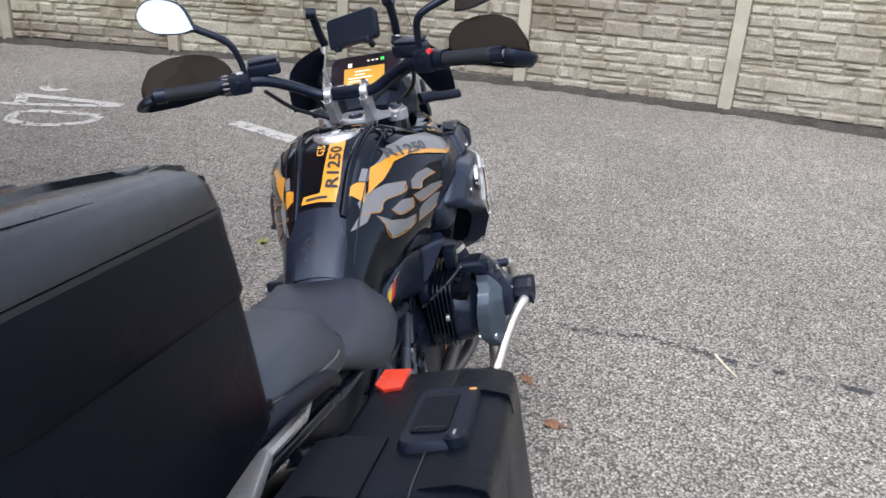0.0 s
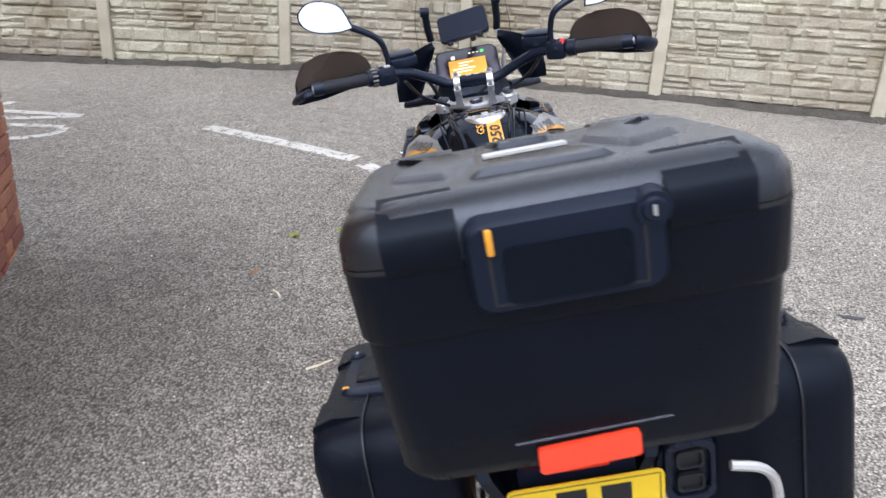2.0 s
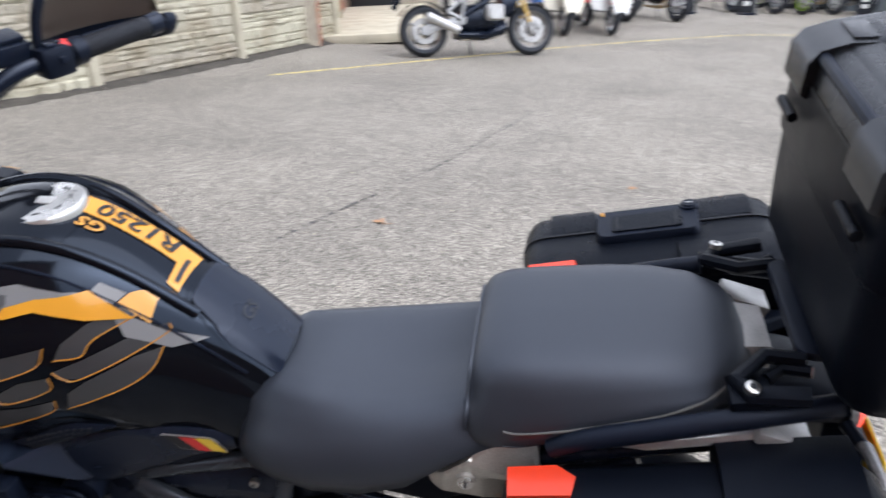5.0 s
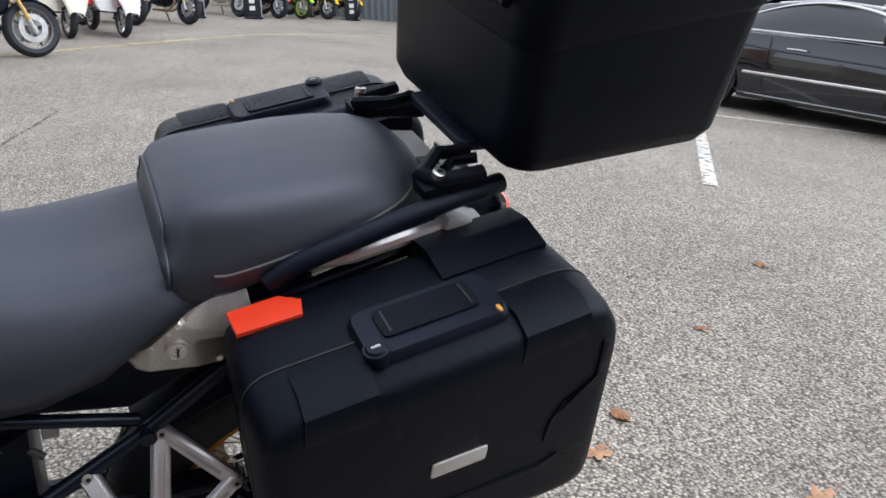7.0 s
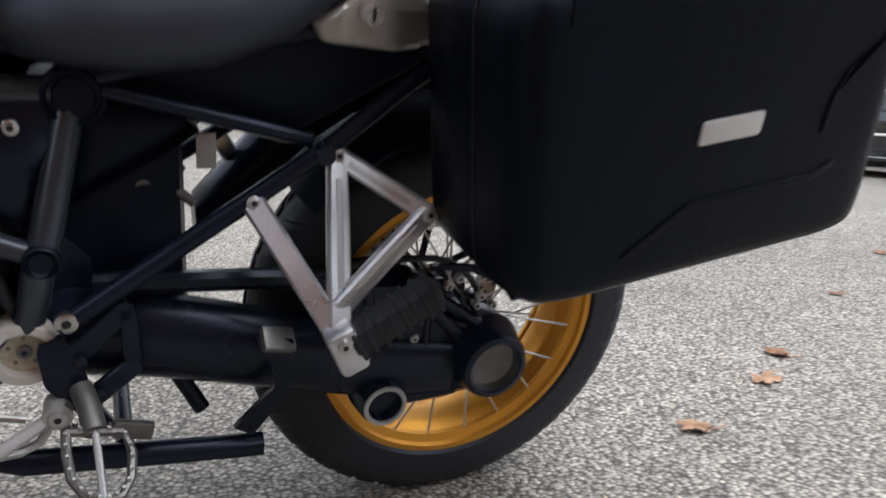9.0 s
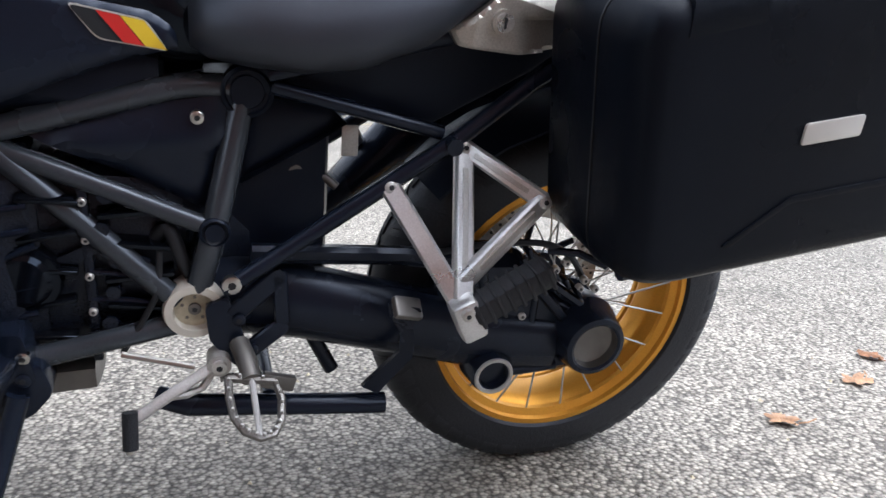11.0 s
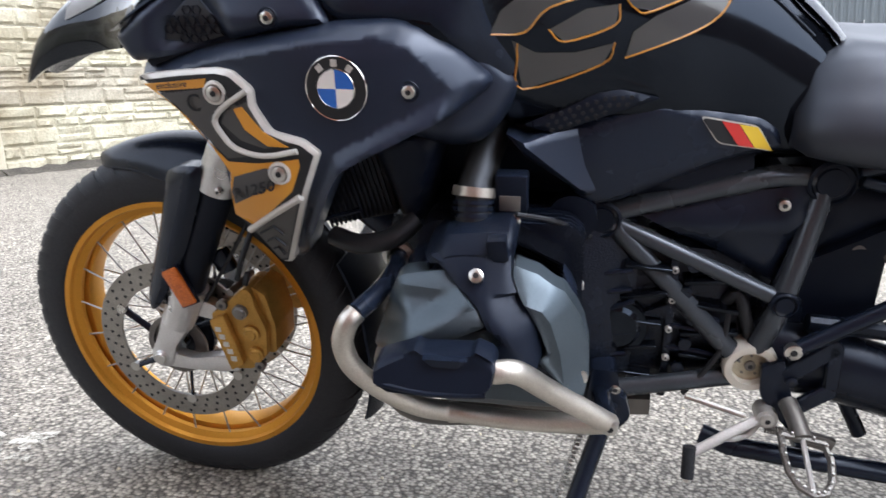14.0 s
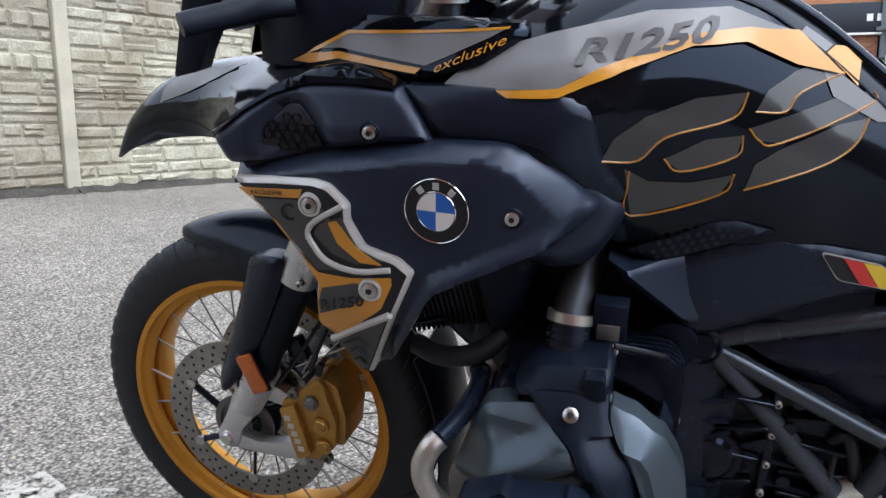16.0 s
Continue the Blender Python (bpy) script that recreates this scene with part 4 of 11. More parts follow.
def fork_side(s):
    leg = part("fork_leg", tube([(s * 0.113, 1.452, 0.425), (s * 0.113, 1.420, 0.495), (s * 0.113, 1.345, 0.655)], 0.0265, 24), MATT_BLACK, bike, "matt black fork slider")
    part("fork_collar", tube([(s * 0.113, 1.360, 0.628), (s * 0.113, 1.354, 0.640), (s * 0.113, 1.340, 0.668), (s * 0.112, 1.330, 0.690)], 0.0315, 24), SILVER, leg, "pale grey cast fork collar")
    bolt((s * 0.144, 1.338, 0.634), (s, 0, 0), 0.006, leg, BOLT)
    part("stanchion", tube([(s * 0.112, 1.335, 0.68), (s * 0.106, 1.23, 0.87), (s * 0.103, 1.127, 1.055)], 0.0205, 18), DULL_SILVER, leg)
    foot = tube([(s * 0.113, 1.436, 0.458), (s * 0.113, 1.446, 0.436), (s * 0.113, 1.460, 0.405), (s * 0.114, 1.470, 0.384)], 0.0315, 22, bend=3, taper=0.80)
    part("fork_foot", foot, SILVER, leg, "silver grey cast fork foot")
    part("foot_web", slab(round_corners([(1.486, 0.412), (1.500, 0.372), (1.519, 0.336), (1.524, 0.312), (1.508, 0.300), (1.486, 0.312), (1.476, 0.342), (1.452, 0.372), (1.440, 0.402)], 0.008), s * 0.100, s * 0.126, 0.005), SILVER, leg)
    part("axle_lug", lathe([(0, s * 0.128), (0.012, s * 0.128), (0.016, s * 0.124), (0.022, s * 0.120), (0.0235, s * 0.108), (0.022, s * 0.085)], 24, "x", (0, 1.505, 0.320)), SILVER, leg)
    part("axle_nut", lathe([(0, s * 0.133), (0.009, s * 0.133), (0.011, s * 0.130), (0.0115, s * 0.124)], 18, "x", (0, 1.505, 0.320)), BOLT, leg)
    arm = slab(round_corners([(1.512, 0.300), (1.450, 0.298), (1.395, 0.300), (1.364, 0.306), (1.366, 0.326), (1.398, 0.330), (1.450, 0.320), (1.480, 0.326), (1.500, 0.335)], 0.006), s * 0.098, s * 0.120, 0.005)
    part("caliper_bracket", arm, SILVER, leg)
    web = slab(round_corners([(1.472, 0.392), (1.446, 0.425), (1.412, 0.425), (1.384, 0.408), (1.372, 0.340), (1.388, 0.336), (1.402, 0.392), (1.436, 0.398), (1.462, 0.360)], 0.006), s * 0.086, s * 0.108, 0.004)
    part("bracket_web", web, SILVER, leg)
    part("speed_ring", lathe([(0.030, s * 0.078), (0.048, s * 0.078), (0.048, s * 0.082), (0.030, s * 0.082)], 40, "x", (0, 1.497, 0.324), True), TIN_GREY, leg)
    cal = part("brake_caliper", slab(round_corners([(1.393, 0.420), (1.378, 0.428), (1.350, 0.452), (1.331, 0.470), (1.318, 0.462), (1.314, 0.436), (1.300, 0.398), (1.305, 0.350), (1.332, 0.322), (1.366, 0.318), (1.384, 0.350)], 0.007), s * 0.084, s * 0.132, 0.006), GOLD_CALIPER, bike, "gold four piston brake caliper")
    part("caliper_inner", slab(round_corners([(1.345, 0.46), (1.375, 0.43), (1.370, 0.34), (1.315, 0.340), (1.292, 0.385), (1.30, 0.455)], 0.01), s * 0.045, s * 0.066, 0.005), GOLD_CALIPER, cal)
    # the long lettered cheek, bridge and piston bosses
    part("caliper_badge", slab(round_corners([(1.392, 0.412), (1.366, 0.424), (1.342, 0.336), (1.366, 0.322)], 0.004), s * 0.130, s * 0.143, 0.004), GOLD_CALIPER, cal)
    for k in range(5):
        c0 = Vector((1.381, 0.404)).lerp(Vector((1.356, 0.338)), (k + 0.5) / 5)
        part("badge_stroke", box((s * 0.1432, c0.x, c0.y), (0.001, 0.010, 0.009)), SILVER_TRIM, cal)
    for (y, z), r, mt in (((1.340, 0.428), 0.0125, TIN_GREY), ((1.326, 0.390), 0.0145, GOLD_CALIPER), ((1.322, 0.352), 0.0135, GOLD_CALIPER)):
        part("piston_cover", lathe([(0, s * 0.141), (r * 0.6, s * 0.141), (r * 0.75, s * 0.138), (r, s * 0.138), (r, s * 0.128)], 20, "x", (0, y, z)), mt, cal)
    part("caliper_bridge", slab(round_corners([(1.322, 0.468), (1.300, 0.455), (1.288, 0.400), (1.292, 0.352), (1.306, 0.350), (1.303, 0.400), (1.318, 0.440)], 0.004), s * 0.050, s * 0.122, 0.004), GOLD_CALIPER, cal)
    part("pad_pin", rod((s * 0.060, 1.352, 0.462), (s * 0.136, 1.352, 0.462), 0.006, 10), TIN_GREY, cal)
    bolt((s * 0.132, 1.318, 0.330), (s, 0, 0), 0.009, cal, TIN_GREY)
    bolt((s * 0.132, 1.370, 0.438), (s, 0, 0), 0.009, cal, TIN_GREY)
    part("bleed_nipple", rod((s * 0.118, 1.333, 0.470), (s * 0.118, 1.326, 0.490), 0.005, 10), RUBBER, cal)
    guard = skin(round_corners([(1.434, 0.655), (1.397, 0.668), (1.362, 0.671), (1.368, 0.636), (1.408, 0.539), (1.442, 0.484), (1.483, 0.425), (1.503, 0.414), (1.506, 0.440), (1.488, 0.490), (1.456, 0.575)], 0.012), lambda y, z: -(0.148 - 0.10 * max(0, y - 1.44) - 0.9 * max(0, y - (1.405 + 0.45 * (0.60 - z))) ** 1.3), 0.03, 0.012, 0.007, 0.008)
    part("fork_guard", guard if s < 0 else mirrored(guard), SATIN_BLACK, bike, "satin black fork guard")
    turn = (-24, 0, 0)
    refl = part("side_reflector", box((s * 0.1480, 1.430, 0.4715), (0.008, 0.030, 0.066), 0.003, turn), AMBER_REFLECTOR, bike, "amber side reflector")
    part("reflector_rim", box((s * 0.1455, 1.430, 0.4715), (0.007, 0.035, 0.071), 0.003, turn), MATT_BLACK, refl)
    part("brake_hose", tube([(s * 0.12, 1.345, 0.478), (s * 0.118, 1.330, 0.52), (s * 0.09, 1.30, 0.60), (s * 0.05, 1.22, 0.78)], 0.0048, 8, bend=5), CABLE, bike)
    part("sensor_wire", tube([(s * 0.098, 1.47, 0.35), (s * 0.10, 1.435, 0.40), (s * 0.11, 1.385, 0.47), (s * 0.10, 1.33, 0.56), (s * 0.08, 1.30, 0.64)], 0.0032, 6, bend=5), CABLE, bike)
    part("hose_bracket", box((s * 0.10, 1.375, 0.50), (0.02, 0.030, 0.040), 0.004, (-25, 0, 0)), SATIN_BLACK, bike)


for s in (-1, 1):
    fork_side(s)
part("axle", rod((-0.12, *FRONT), (0.12, *FRONT), 0.012), BOLT, bike)
part("fork_brace", box((0, 1.335, 0.675), (0.22, 0.05, 0.03), 0.008), DULL_SILVER, bike)


def fender_sections(a0, a1, r0, r1, half0, half1, n=12, crown=0.03):
    out = []
    for k in range(n + 1):
        t = k / n
        a = radians(a0 + (a1 - a0) * t)
        r = r0 + (r1 - r0) * t
        h = half0 + (half1 - half0) * t ** 0.6
        loop = []
        for side, lift in ((1, 0.0), (-1, -0.004)):
            row = []
            for j in range(13):
                x = -h + 2 * h * j / 12
                rr = r - crown * (abs(x) / h) ** 2.6 * min(1, 0.3 + 1.4 * t) + lift
                row.append((x, FRONT[0] + rr * math.cos(a), FRONT[1] + rr * math.sin(a)))
            loop += row if side > 0 else row[::-1]
        out.append(loop)
    return out


part("front_fender", loft(fender_sections(67, 121, 0.344, 0.372, 0.020, 0.092, 18, crown=0.062)), SATIN_BLACK, bike, "satin black front mudguard")
STEERED = [o for o in bpy.data.objects if o not in STEERED and o.data]
part("telelever", tube([(-0.06, 1.05, 0.50), (0, 1.31, 0.68), (0.06, 1.05, 0.50)], 0.022, 12), SATIN_BLACK, bike)
part("front_shock", tube([(0, 1.20, 0.62), (0, 1.12, 0.95)], 0.035, 16), SATIN_BLACK, bike)
part("rear_splash_guard", loft(fender_sections(150, 200, 0.355, 0.37, 0.085, 0.095, crown=0.02)), MATT_BLACK, bike)

# ---- tank and bodywork ----


def half_section(v, pts, n=14):
    """A closed loop over the tank at y = v from half its outline (x, z), from the top middle down."""
    line = curve_points([(a, 0, b) for a, b in pts], 5)
    total = [0.0]
    for p, q in zip(line, line[1:]):
        total.append(total[-1] + (q - p).length)
    half = []
    for k in range(n):
        d = total[-1] * k / (n - 1)
        i = max(j for j in range(len(total)) if total[j] <= d + 1e-9)
        i = min(i, len(line) - 2)
        t = (d - total[i]) / max(1e-9, total[i + 1] - total[i])
        p = line[i].lerp(line[i + 1], t)
        half.append((p.x, v, p.z))
    return [(-x, y, z) for x, y, z in half[::-1]] + half[1:]


tank_sections = [
    half_section(0.492, [(0, 0.822), (0.045, 0.818), (0.072, 0.79), (0.085, 0.75), (0.085, 0.70), (0.0, 0.68)]),
    half_section(0.53, [(0, 0.866), (0.050, 0.858), (0.080, 0.824), (0.095, 0.77), (0.092, 0.70), (0.0, 0.68)]),
    half_section(0.58, [(0, 0.912), (0.056, 0.902), (0.084, 0.868), (0.106, 0.80), (0.098, 0.70), (0.0, 0.68)]),
    half_section(0.65, [(0, 0.966), (0.060, 0.957), (0.090, 0.926), (0.120, 0.86), (0.120, 0.775), (0.10, 0.71), (0.0, 0.70)]),
    half_section(0.72, [(0, 1.016), (0.065, 1.008), (0.108, 0.974), (0.148, 0.89), (0.150, 0.80), (0.115, 0.72), (0.0, 0.70)]),
    half_section(0.79, [(0, 1.052), (0.070, 1.046), (0.130, 1.012), (0.172, 0.92), (0.174, 0.83), (0.135, 0.74), (0.0, 0.72)]),
    half_section(0.86, [(0, 1.070), (0.074, 1.063), (0.152, 1.024), (0.198, 0.94), (0.194, 0.83), (0.155, 0.75), (0.0, 0.74)]),
    half_section(0.93, [(0, 1.066), (0.078, 1.059), (0.174, 1.014), (0.224, 0.94), (0.214, 0.83), (0.175, 0.76), (0.0, 0.74)]),
    half_section(1.00, [(0, 1.046), (0.080, 1.040), (0.190, 0.998), (0.245, 0.945), (0.232, 0.83), (0.0, 0.76)]),
    half_section(1.07, [(0, 1.022), (0.080, 1.014), (0.180, 0.982), (0.235, 0.940), (0.225, 0.84), (0.0, 0.78)]),
    half_section(1.15, [(0, 0.990), (0.075, 0.982), (0.150, 0.965), (0.212, 0.930), (0.205, 0.85), (0.0, 0.80)]),
]
columns = [curve_points(col, 4) for col in zip(*tank_sections)]
tank_bm = loft([list(row) for row in zip(*columns)])
bmesh.ops.recalc_face_normals(tank_bm, faces=tank_bm.faces[:])
TANK = BVHTree.FromBMesh(tank_bm)
tank = part("fuel_tank", tank_bm, GLOSS_BLACK, bike, "gloss black fuel tank with amber and grey decals", 60)


def tank_top(outline, mat, name, lift=0.0016, cuts=0.014, parent=None, label=""):
    bm = flat_shape(outline, cuts)
    for v in bm.verts:
        v.co = Vector((v.co.y, v.co.z, 0))
    return part(name, lay_down(bm, TANK, lift), mat, parent or tank, label)


def tank_side(outline, mat, name, lift=0.0016, sides=(-1, 1), cuts=0.014, label=""):
    for s in sides:
        part(name, lay_on(flat_shape(outline, cuts), TANK, s, lift), mat, tank, label)


# raised middle of the tank, with its pad and filler cap
spine = [(0.068, 0.53), (0.078, 0.65), (0.090, 0.78), (0.094, 0.90), (0.094, 0.97), (-0.094, 0.97), (-0.094, 0.90), (-0.090, 0.78), (-0.078, 0.65), (-0.068, 0.53)]
for s in (-1, 1):
    seam = [(s * 0.079, 0.55), (s * 0.088, 0.65), (s * 0.104, 0.75), (s * 0.118, 0.84), (s * 0.125, 0.95)]
    pts = []
    for p in curve_points([(x, y, 0) for x, y in seam], 5):
        hit = TANK.ray_cast(Vector((p.x, p.y, 3)), Vector((0, 0, -1)))[0]
        pts.append(hit + Vector((0, 0, 0.001)))
    part("tank_seam", tube(pts, 0.0022, 6), MATT_BLACK, tank)
    rib = [(s * 0.055, 0.62), (s * 0.062, 0.72), (s * 0.078, 0.82), (s * 0.088, 0.90), (s * 0.075, 0.98)]
    pts = [TANK.ray_cast(Vector((p.x, p.y, 3)), Vector((0, 0, -1)))[0] for p in curve_points([(x, y, 0) for x, y in rib], 5)]
    part("tank_rib", tube(pts, 0.010, 10), GLOSS_BLACK, tank)
pad_out = round_corners([(0.060, 0.510), (0.066, 0.575), (0.046, 0.634), (-0.046, 0.634), (-0.066, 0.575), (-0.060, 0.510)], 0.008)
pad_top = tank_top(pad_out, SATIN_BLACK, "tank_pad", 0.0075, 0.008, label="satin black raised knee pad of the tank")
pad_tree = BVHTree.FromPolygons([v.co for v in pad_top.data.vertices], [p.vertices for p in pad_top.data.polygons])
tank_top(inset(pad_out, -0.006), GLOSS_BLACK, "pad_rim", 0.0035, 0.008)
letters = lettering("GS", 0.022, 0.0, 1.5, 0.012)
for v in letters.verts:
    v.co = Vector((-0.024 + v.co.y, 0.556 + v.co.z, 0))
part("pad_lettering", lay_down(letters, pad_tree, 0.0012), INK, tank)
cap_c = Vector((0.008, 0.858, 1.057))
cap_m = pose(*cap_c, -4, 0, 0)
cap = part("filler_cap", moved(lathe([(0, 0.010), (0.016, 0.010), (0.018, 0.012), (0.048, 0.012), (0.052, 0.010), (0.057, 0.010), (0.060, 0.006), (0.060, -0.01)], 48, "z"), cap_m), CAP_STEEL, tank, "round engraved metal filler cap")
part("key_flap", moved(box((0, 0, 0.0125), (0.020, 0.034, 0.004), 0.002), cap_m), DULL_SILVER, cap)
for k in range(8):
    a = radians(20 + 45 * k)
    part("cap_mark", moved(box((0.040 * math.cos(a), 0.040 * math.sin(a), 0.0123), (0.004, 0.012, 0.0008), 0, (0, 0, 20 + 45 * k)), cap_m), DARK_GREY_DECAL, cap)
tank_top([(0.084, 0.80), (0.082, 0.93), (0.05, 0.985), (-0.05, 0.985), (-0.082, 0.93), (-0.084, 0.80), (-0.045, 0.79), (0.045, 0.79)], GLOSS_BLACK, "cap_surround", 0.0010)
# amber and grey graphics on the back of the tank
tank_top([(-0.044, 0.650), (-0.040, 0.666), (0.000, 0.668), (0.002, 0.690), (0.006, 0.806), (0.044, 0.812), (0.044, 0.690), (0.038, 0.648)], ORANGE, "decal", 0.0024, 0.008)
letters = lettering("R1250", 0.040, 0.05, 1.05, 0.022)
for v in letters.verts:
    v.co = Vector((0.039 - v.co.z, 0.676 + v.co.y, 0))
part("decal_lettering", lay_down(letters, TANK, 0.0040), INK, tank)
letters = lettering("GS", 0.028, 0.15, 1.10, 0.018)
for v in letters.verts:
    v.co = Vector((-0.004 - v.co.z, 0.758 + v.co.y, 0))
part("decal_lettering", lay_down(letters, TANK, 0.0030), ORANGE, tank)
tank_top([(-0.032, 0.654), (-0.032, 0.660), (0.018, 0.662), (0.018, 0.656)], INK, "decal_bar", 0.0034)
for s in (-1, 1):
    tank_top([(s * 0.046, 0.655), (s * 0.080, 0.700), (s * 0.098, 0.712), (s * 0.094, 0.672), (s * 0.070, 0.668)], ORANGE, "decal", 0.0020)
    tank_top([(s * 0.100, 0.715), (s * 0.082, 0.703), (s * 0.088, 0.735), (s * 0.108, 0.745)], GREY_DECAL, "decal", 0.0020)

# grey band with the model number and its amber edge
tank_side([(1.122, 0.936), (1.08, 0.975), (1.00, 0.999), (0.90, 1.022), (0.82, 1.026), (0.745, 0.998), (0.80, 1.004), (0.86, 1.000), (0.965, 0.962), (0.985, 0.951), (1.05, 0.946)], GREY_DECAL, "grey_band", 0.0034, label="grey band decal with an amber edge")
tank_side([(1.128, 0.936), (1.05, 0.945), (0.985, 0.951), (0.962, 0.963), (0.86, 1.000), (0.80, 1.006), (0.745, 1.000), (0.69, 0.955), (0.745, 0.968), (0.80, 0.992), (0.855, 0.990), (0.960, 0.953), (0.985, 0.942), (1.05, 0.938)], ORANGE, "amber_edge", 0.0042)
tank_side([(0.72, 0.976), (0.655, 0.93), (0.60, 0.905), (0.645, 0.905), (0.70, 0.935)], GREY_DECAL, "grey_flash", 0.0014)
for s in (-1, 1):
    t = lettering("R1250", 0.031, 0.38, 1.72, 0.030)
    for v in t.verts:
        v.co = Vector((0, 0.974 - v.co.y if s < 0 else 0.790 + v.co.y, v.co.z))
        f = (v.co.y - 0.80) / 0.17
        v.co.z = v.co.z * (1.0) + 1.002 - 0.032 * f - 0.010 * f * (1 - f) + 0.002
    part("model_lettering", lay_on(t, TANK, s, 0.0048), DARK_GREY_DECAL, tank, "dark grey model number lettering")

# the large two letter graphic: charcoal strokes with amber edges
strokes = [
    ([(0.937, 0.874), (0.898, 0.874), (0.871, 0.900), (0.805, 0.918), (0.792, 0.944), (0.845, 0.940), (0.895, 0.922), (0.925, 0.900)], [(0.937, 0.874), (0.898, 0.874), (0.871, 0.900), (0.805, 0.918), (0.792, 0.944)]),
    ([(0.871, 0.876), (0.852, 0.861), (0.796, 0.877), (0.792, 0.900), (0.83, 0.897)], [(0.871, 0.876), (0.852, 0.861), (0.796, 0.877), (0.792, 0.900)]),
    ([(0.912, 0.866), (0.900, 0.806), (0.808, 0.832), (0.795, 0.857), (0.84, 0.848), (0.885, 0.850)], [(0.906, 0.862), (0.906, 0.845), (0.900, 0.806), (0.808, 0.832), (0.795, 0.857)]),
    ([(0.782, 0.924), (0.750, 0.923), (0.734, 0.942), (0.675, 0.962), (0.70, 0.975), (0.745, 0.962), (0.772, 0.945)], [(0.782, 0.924), (0.750, 0.923), (0.734, 0.942), (0.675, 0.962)]),
    ([(0.786, 0.907), (0.774, 0.894), (0.752, 0.890), (0.655, 0.924), (0.65, 0.938), (0.70, 0.932)], [(0.786, 0.907), (0.774, 0.894), (0.752, 0.890), (0.655, 0.924), (0.65, 0.936)]),
    ([(0.782, 0.838), (0.70, 0.864), (0.668, 0.884), (0.655, 0.910), (0.69, 0.906), (0.75, 0.884), (0.775, 0.868)], [(0.782, 0.838), (0.70, 0.864), (0.668, 0.884), (0.655, 0.910)]),
]
for s in (-1, 1):
    for fill, edge in strokes:
        if s > 0:
            # the same letters, reading the other way round on this flank
            fill, edge = ([(1.587 - y, z + 0.18 * (2 * y - 1.587)) for y, z in line] for line in (fill, edge))
        shape = flat_shape(fill, 0.012)
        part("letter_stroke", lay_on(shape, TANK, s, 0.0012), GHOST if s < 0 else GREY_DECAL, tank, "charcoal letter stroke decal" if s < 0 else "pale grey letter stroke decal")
        pts = []
        for p in curve_points([(0, *q) for q in edge], 4):
            hit = TANK.ray_cast(Vector((s, p.y, p.z)), Vector((-s, 0, 0)))[0]
            if hit:
                pts.append(hit + Vector((s * 0.0012, 0, 0)))
        part("letter_edge", tube(pts, 0.0012, 6, flat=1.0), AMBER_LINE, tank, "thin amber edge of the letter")


# ---- side panels ----

def shroud_x(y, z):
    """The outer face of the side shroud."""
    x = 0.295 - (0.78 * (y - 1.12) ** 2 if y > 1.12 else 1.0 * (1.12 - y) ** 2)
    return -(x - 0.35 * max(0, 0.70 - z) - 0.2 * max(0, z - 0.86))


def upper_x(y, z):
    return -(0.268 - (0.25 * (y - 1.18) ** 2 if y > 1.18 else 0.7 * (1.18 - y) ** 2) - 0.5 * max(0, z - 0.90))


def bar_x(y, z):
    return -(0.225 - 0.8 * abs(y - 1.08) ** 1.5 - 0.5 * max(0, z - 0.955))


shroud_out = round_corners([(1.382, 0.838), (1.371, 0.824), (1.346, 0.812), (1.296, 0.78), (1.268, 0.736), (1.262, 0.655), (1.206, 0.574), (1.186, 0.584), (1.170, 0.606), (1.132, 0.678), (1.112, 0.717), (1.102, 0.732), (1.062, 0.753), (1.000, 0.783), (0.955, 0.800), (0.928, 0.823), (0.977, 0.868), (1.008, 0.890), (1.039, 0.899), (1.103, 0.895), (1.242, 0.872)], 0.012)
shroud_face = [(1.372, 0.824), (1.242, 0.855), (1.147, 0.873), (1.055, 0.880), (1.020, 0.868), (0.976, 0.823), (0.992, 0.812), (1.034, 0.792), (1.089, 0.765), (1.115, 0.748), (1.130, 0.724), (1.150, 0.686), (1.186, 0.612), (1.250, 0.668), (1.258, 0.736), (1.290, 0.785)]
rim_shape = faceted(shroud_out, shroud_face, shroud_x, 0.024)


def shroud_shape(y, z):
    """The rim falls away above and behind the face; along the lower edge it flares outwards."""
    x = rim_shape(y, z)
    below = 0.818 - z - 0.50 * (y - 0.978) if y < 1.112 else 0.752 - z - 1.95 * (y - 1.112)
    blend = max(0.0, min(1.0, (y - 0.955) / 0.03)) * max(0.0, min(1.0, (1.186 - y) / 0.03))
    if below > 0 and blend > 0 and not inside((y, z), shroud_face):
        x += blend * (shroud_x(y, z) - 0.80 * (x - shroud_x(y, z)) - x)
    return x



shroud_bm = skin(shroud_out, shroud_shape, 0.05, 0.007, 0.006, 0.007, [shroud_face + shroud_face[:1]])
SHROUD = BVHTree.FromBMesh(shroud_bm)
for bm in (shroud_bm, mirrored(shroud_bm)):
    part("side_shroud", bm, BODY_BLACK, bike, "satin black side shroud round the radiator", 75)
upper_out = round_corners([(1.390, 0.877), (1.370, 0.846), (1.307, 0.857), (1.234, 0.875), (1.160, 0.887), (1.112, 0.890), (1.137, 0.922), (1.160, 0.945), (1.212, 0.949), (1.267, 0.947), (1.308, 0.934), (1.341, 0.914)], 0.010)
grille = [(1.324, 0.872), (1.319, 0.893), (1.291, 0.920), (1.277, 0.920), (1.256, 0.901), (1.244, 0.876), (1.277, 0.868)]


def upper_shape(y, z):
    """The intake sinks in behind the front of the panel."""
    d = edge_distance((y, z), grille)
    sink = 0.016 if inside((y, z), grille) else 0.016 * max(0, 1 - d / 0.022) ** 1.5
    return upper_x(y, z) + sink


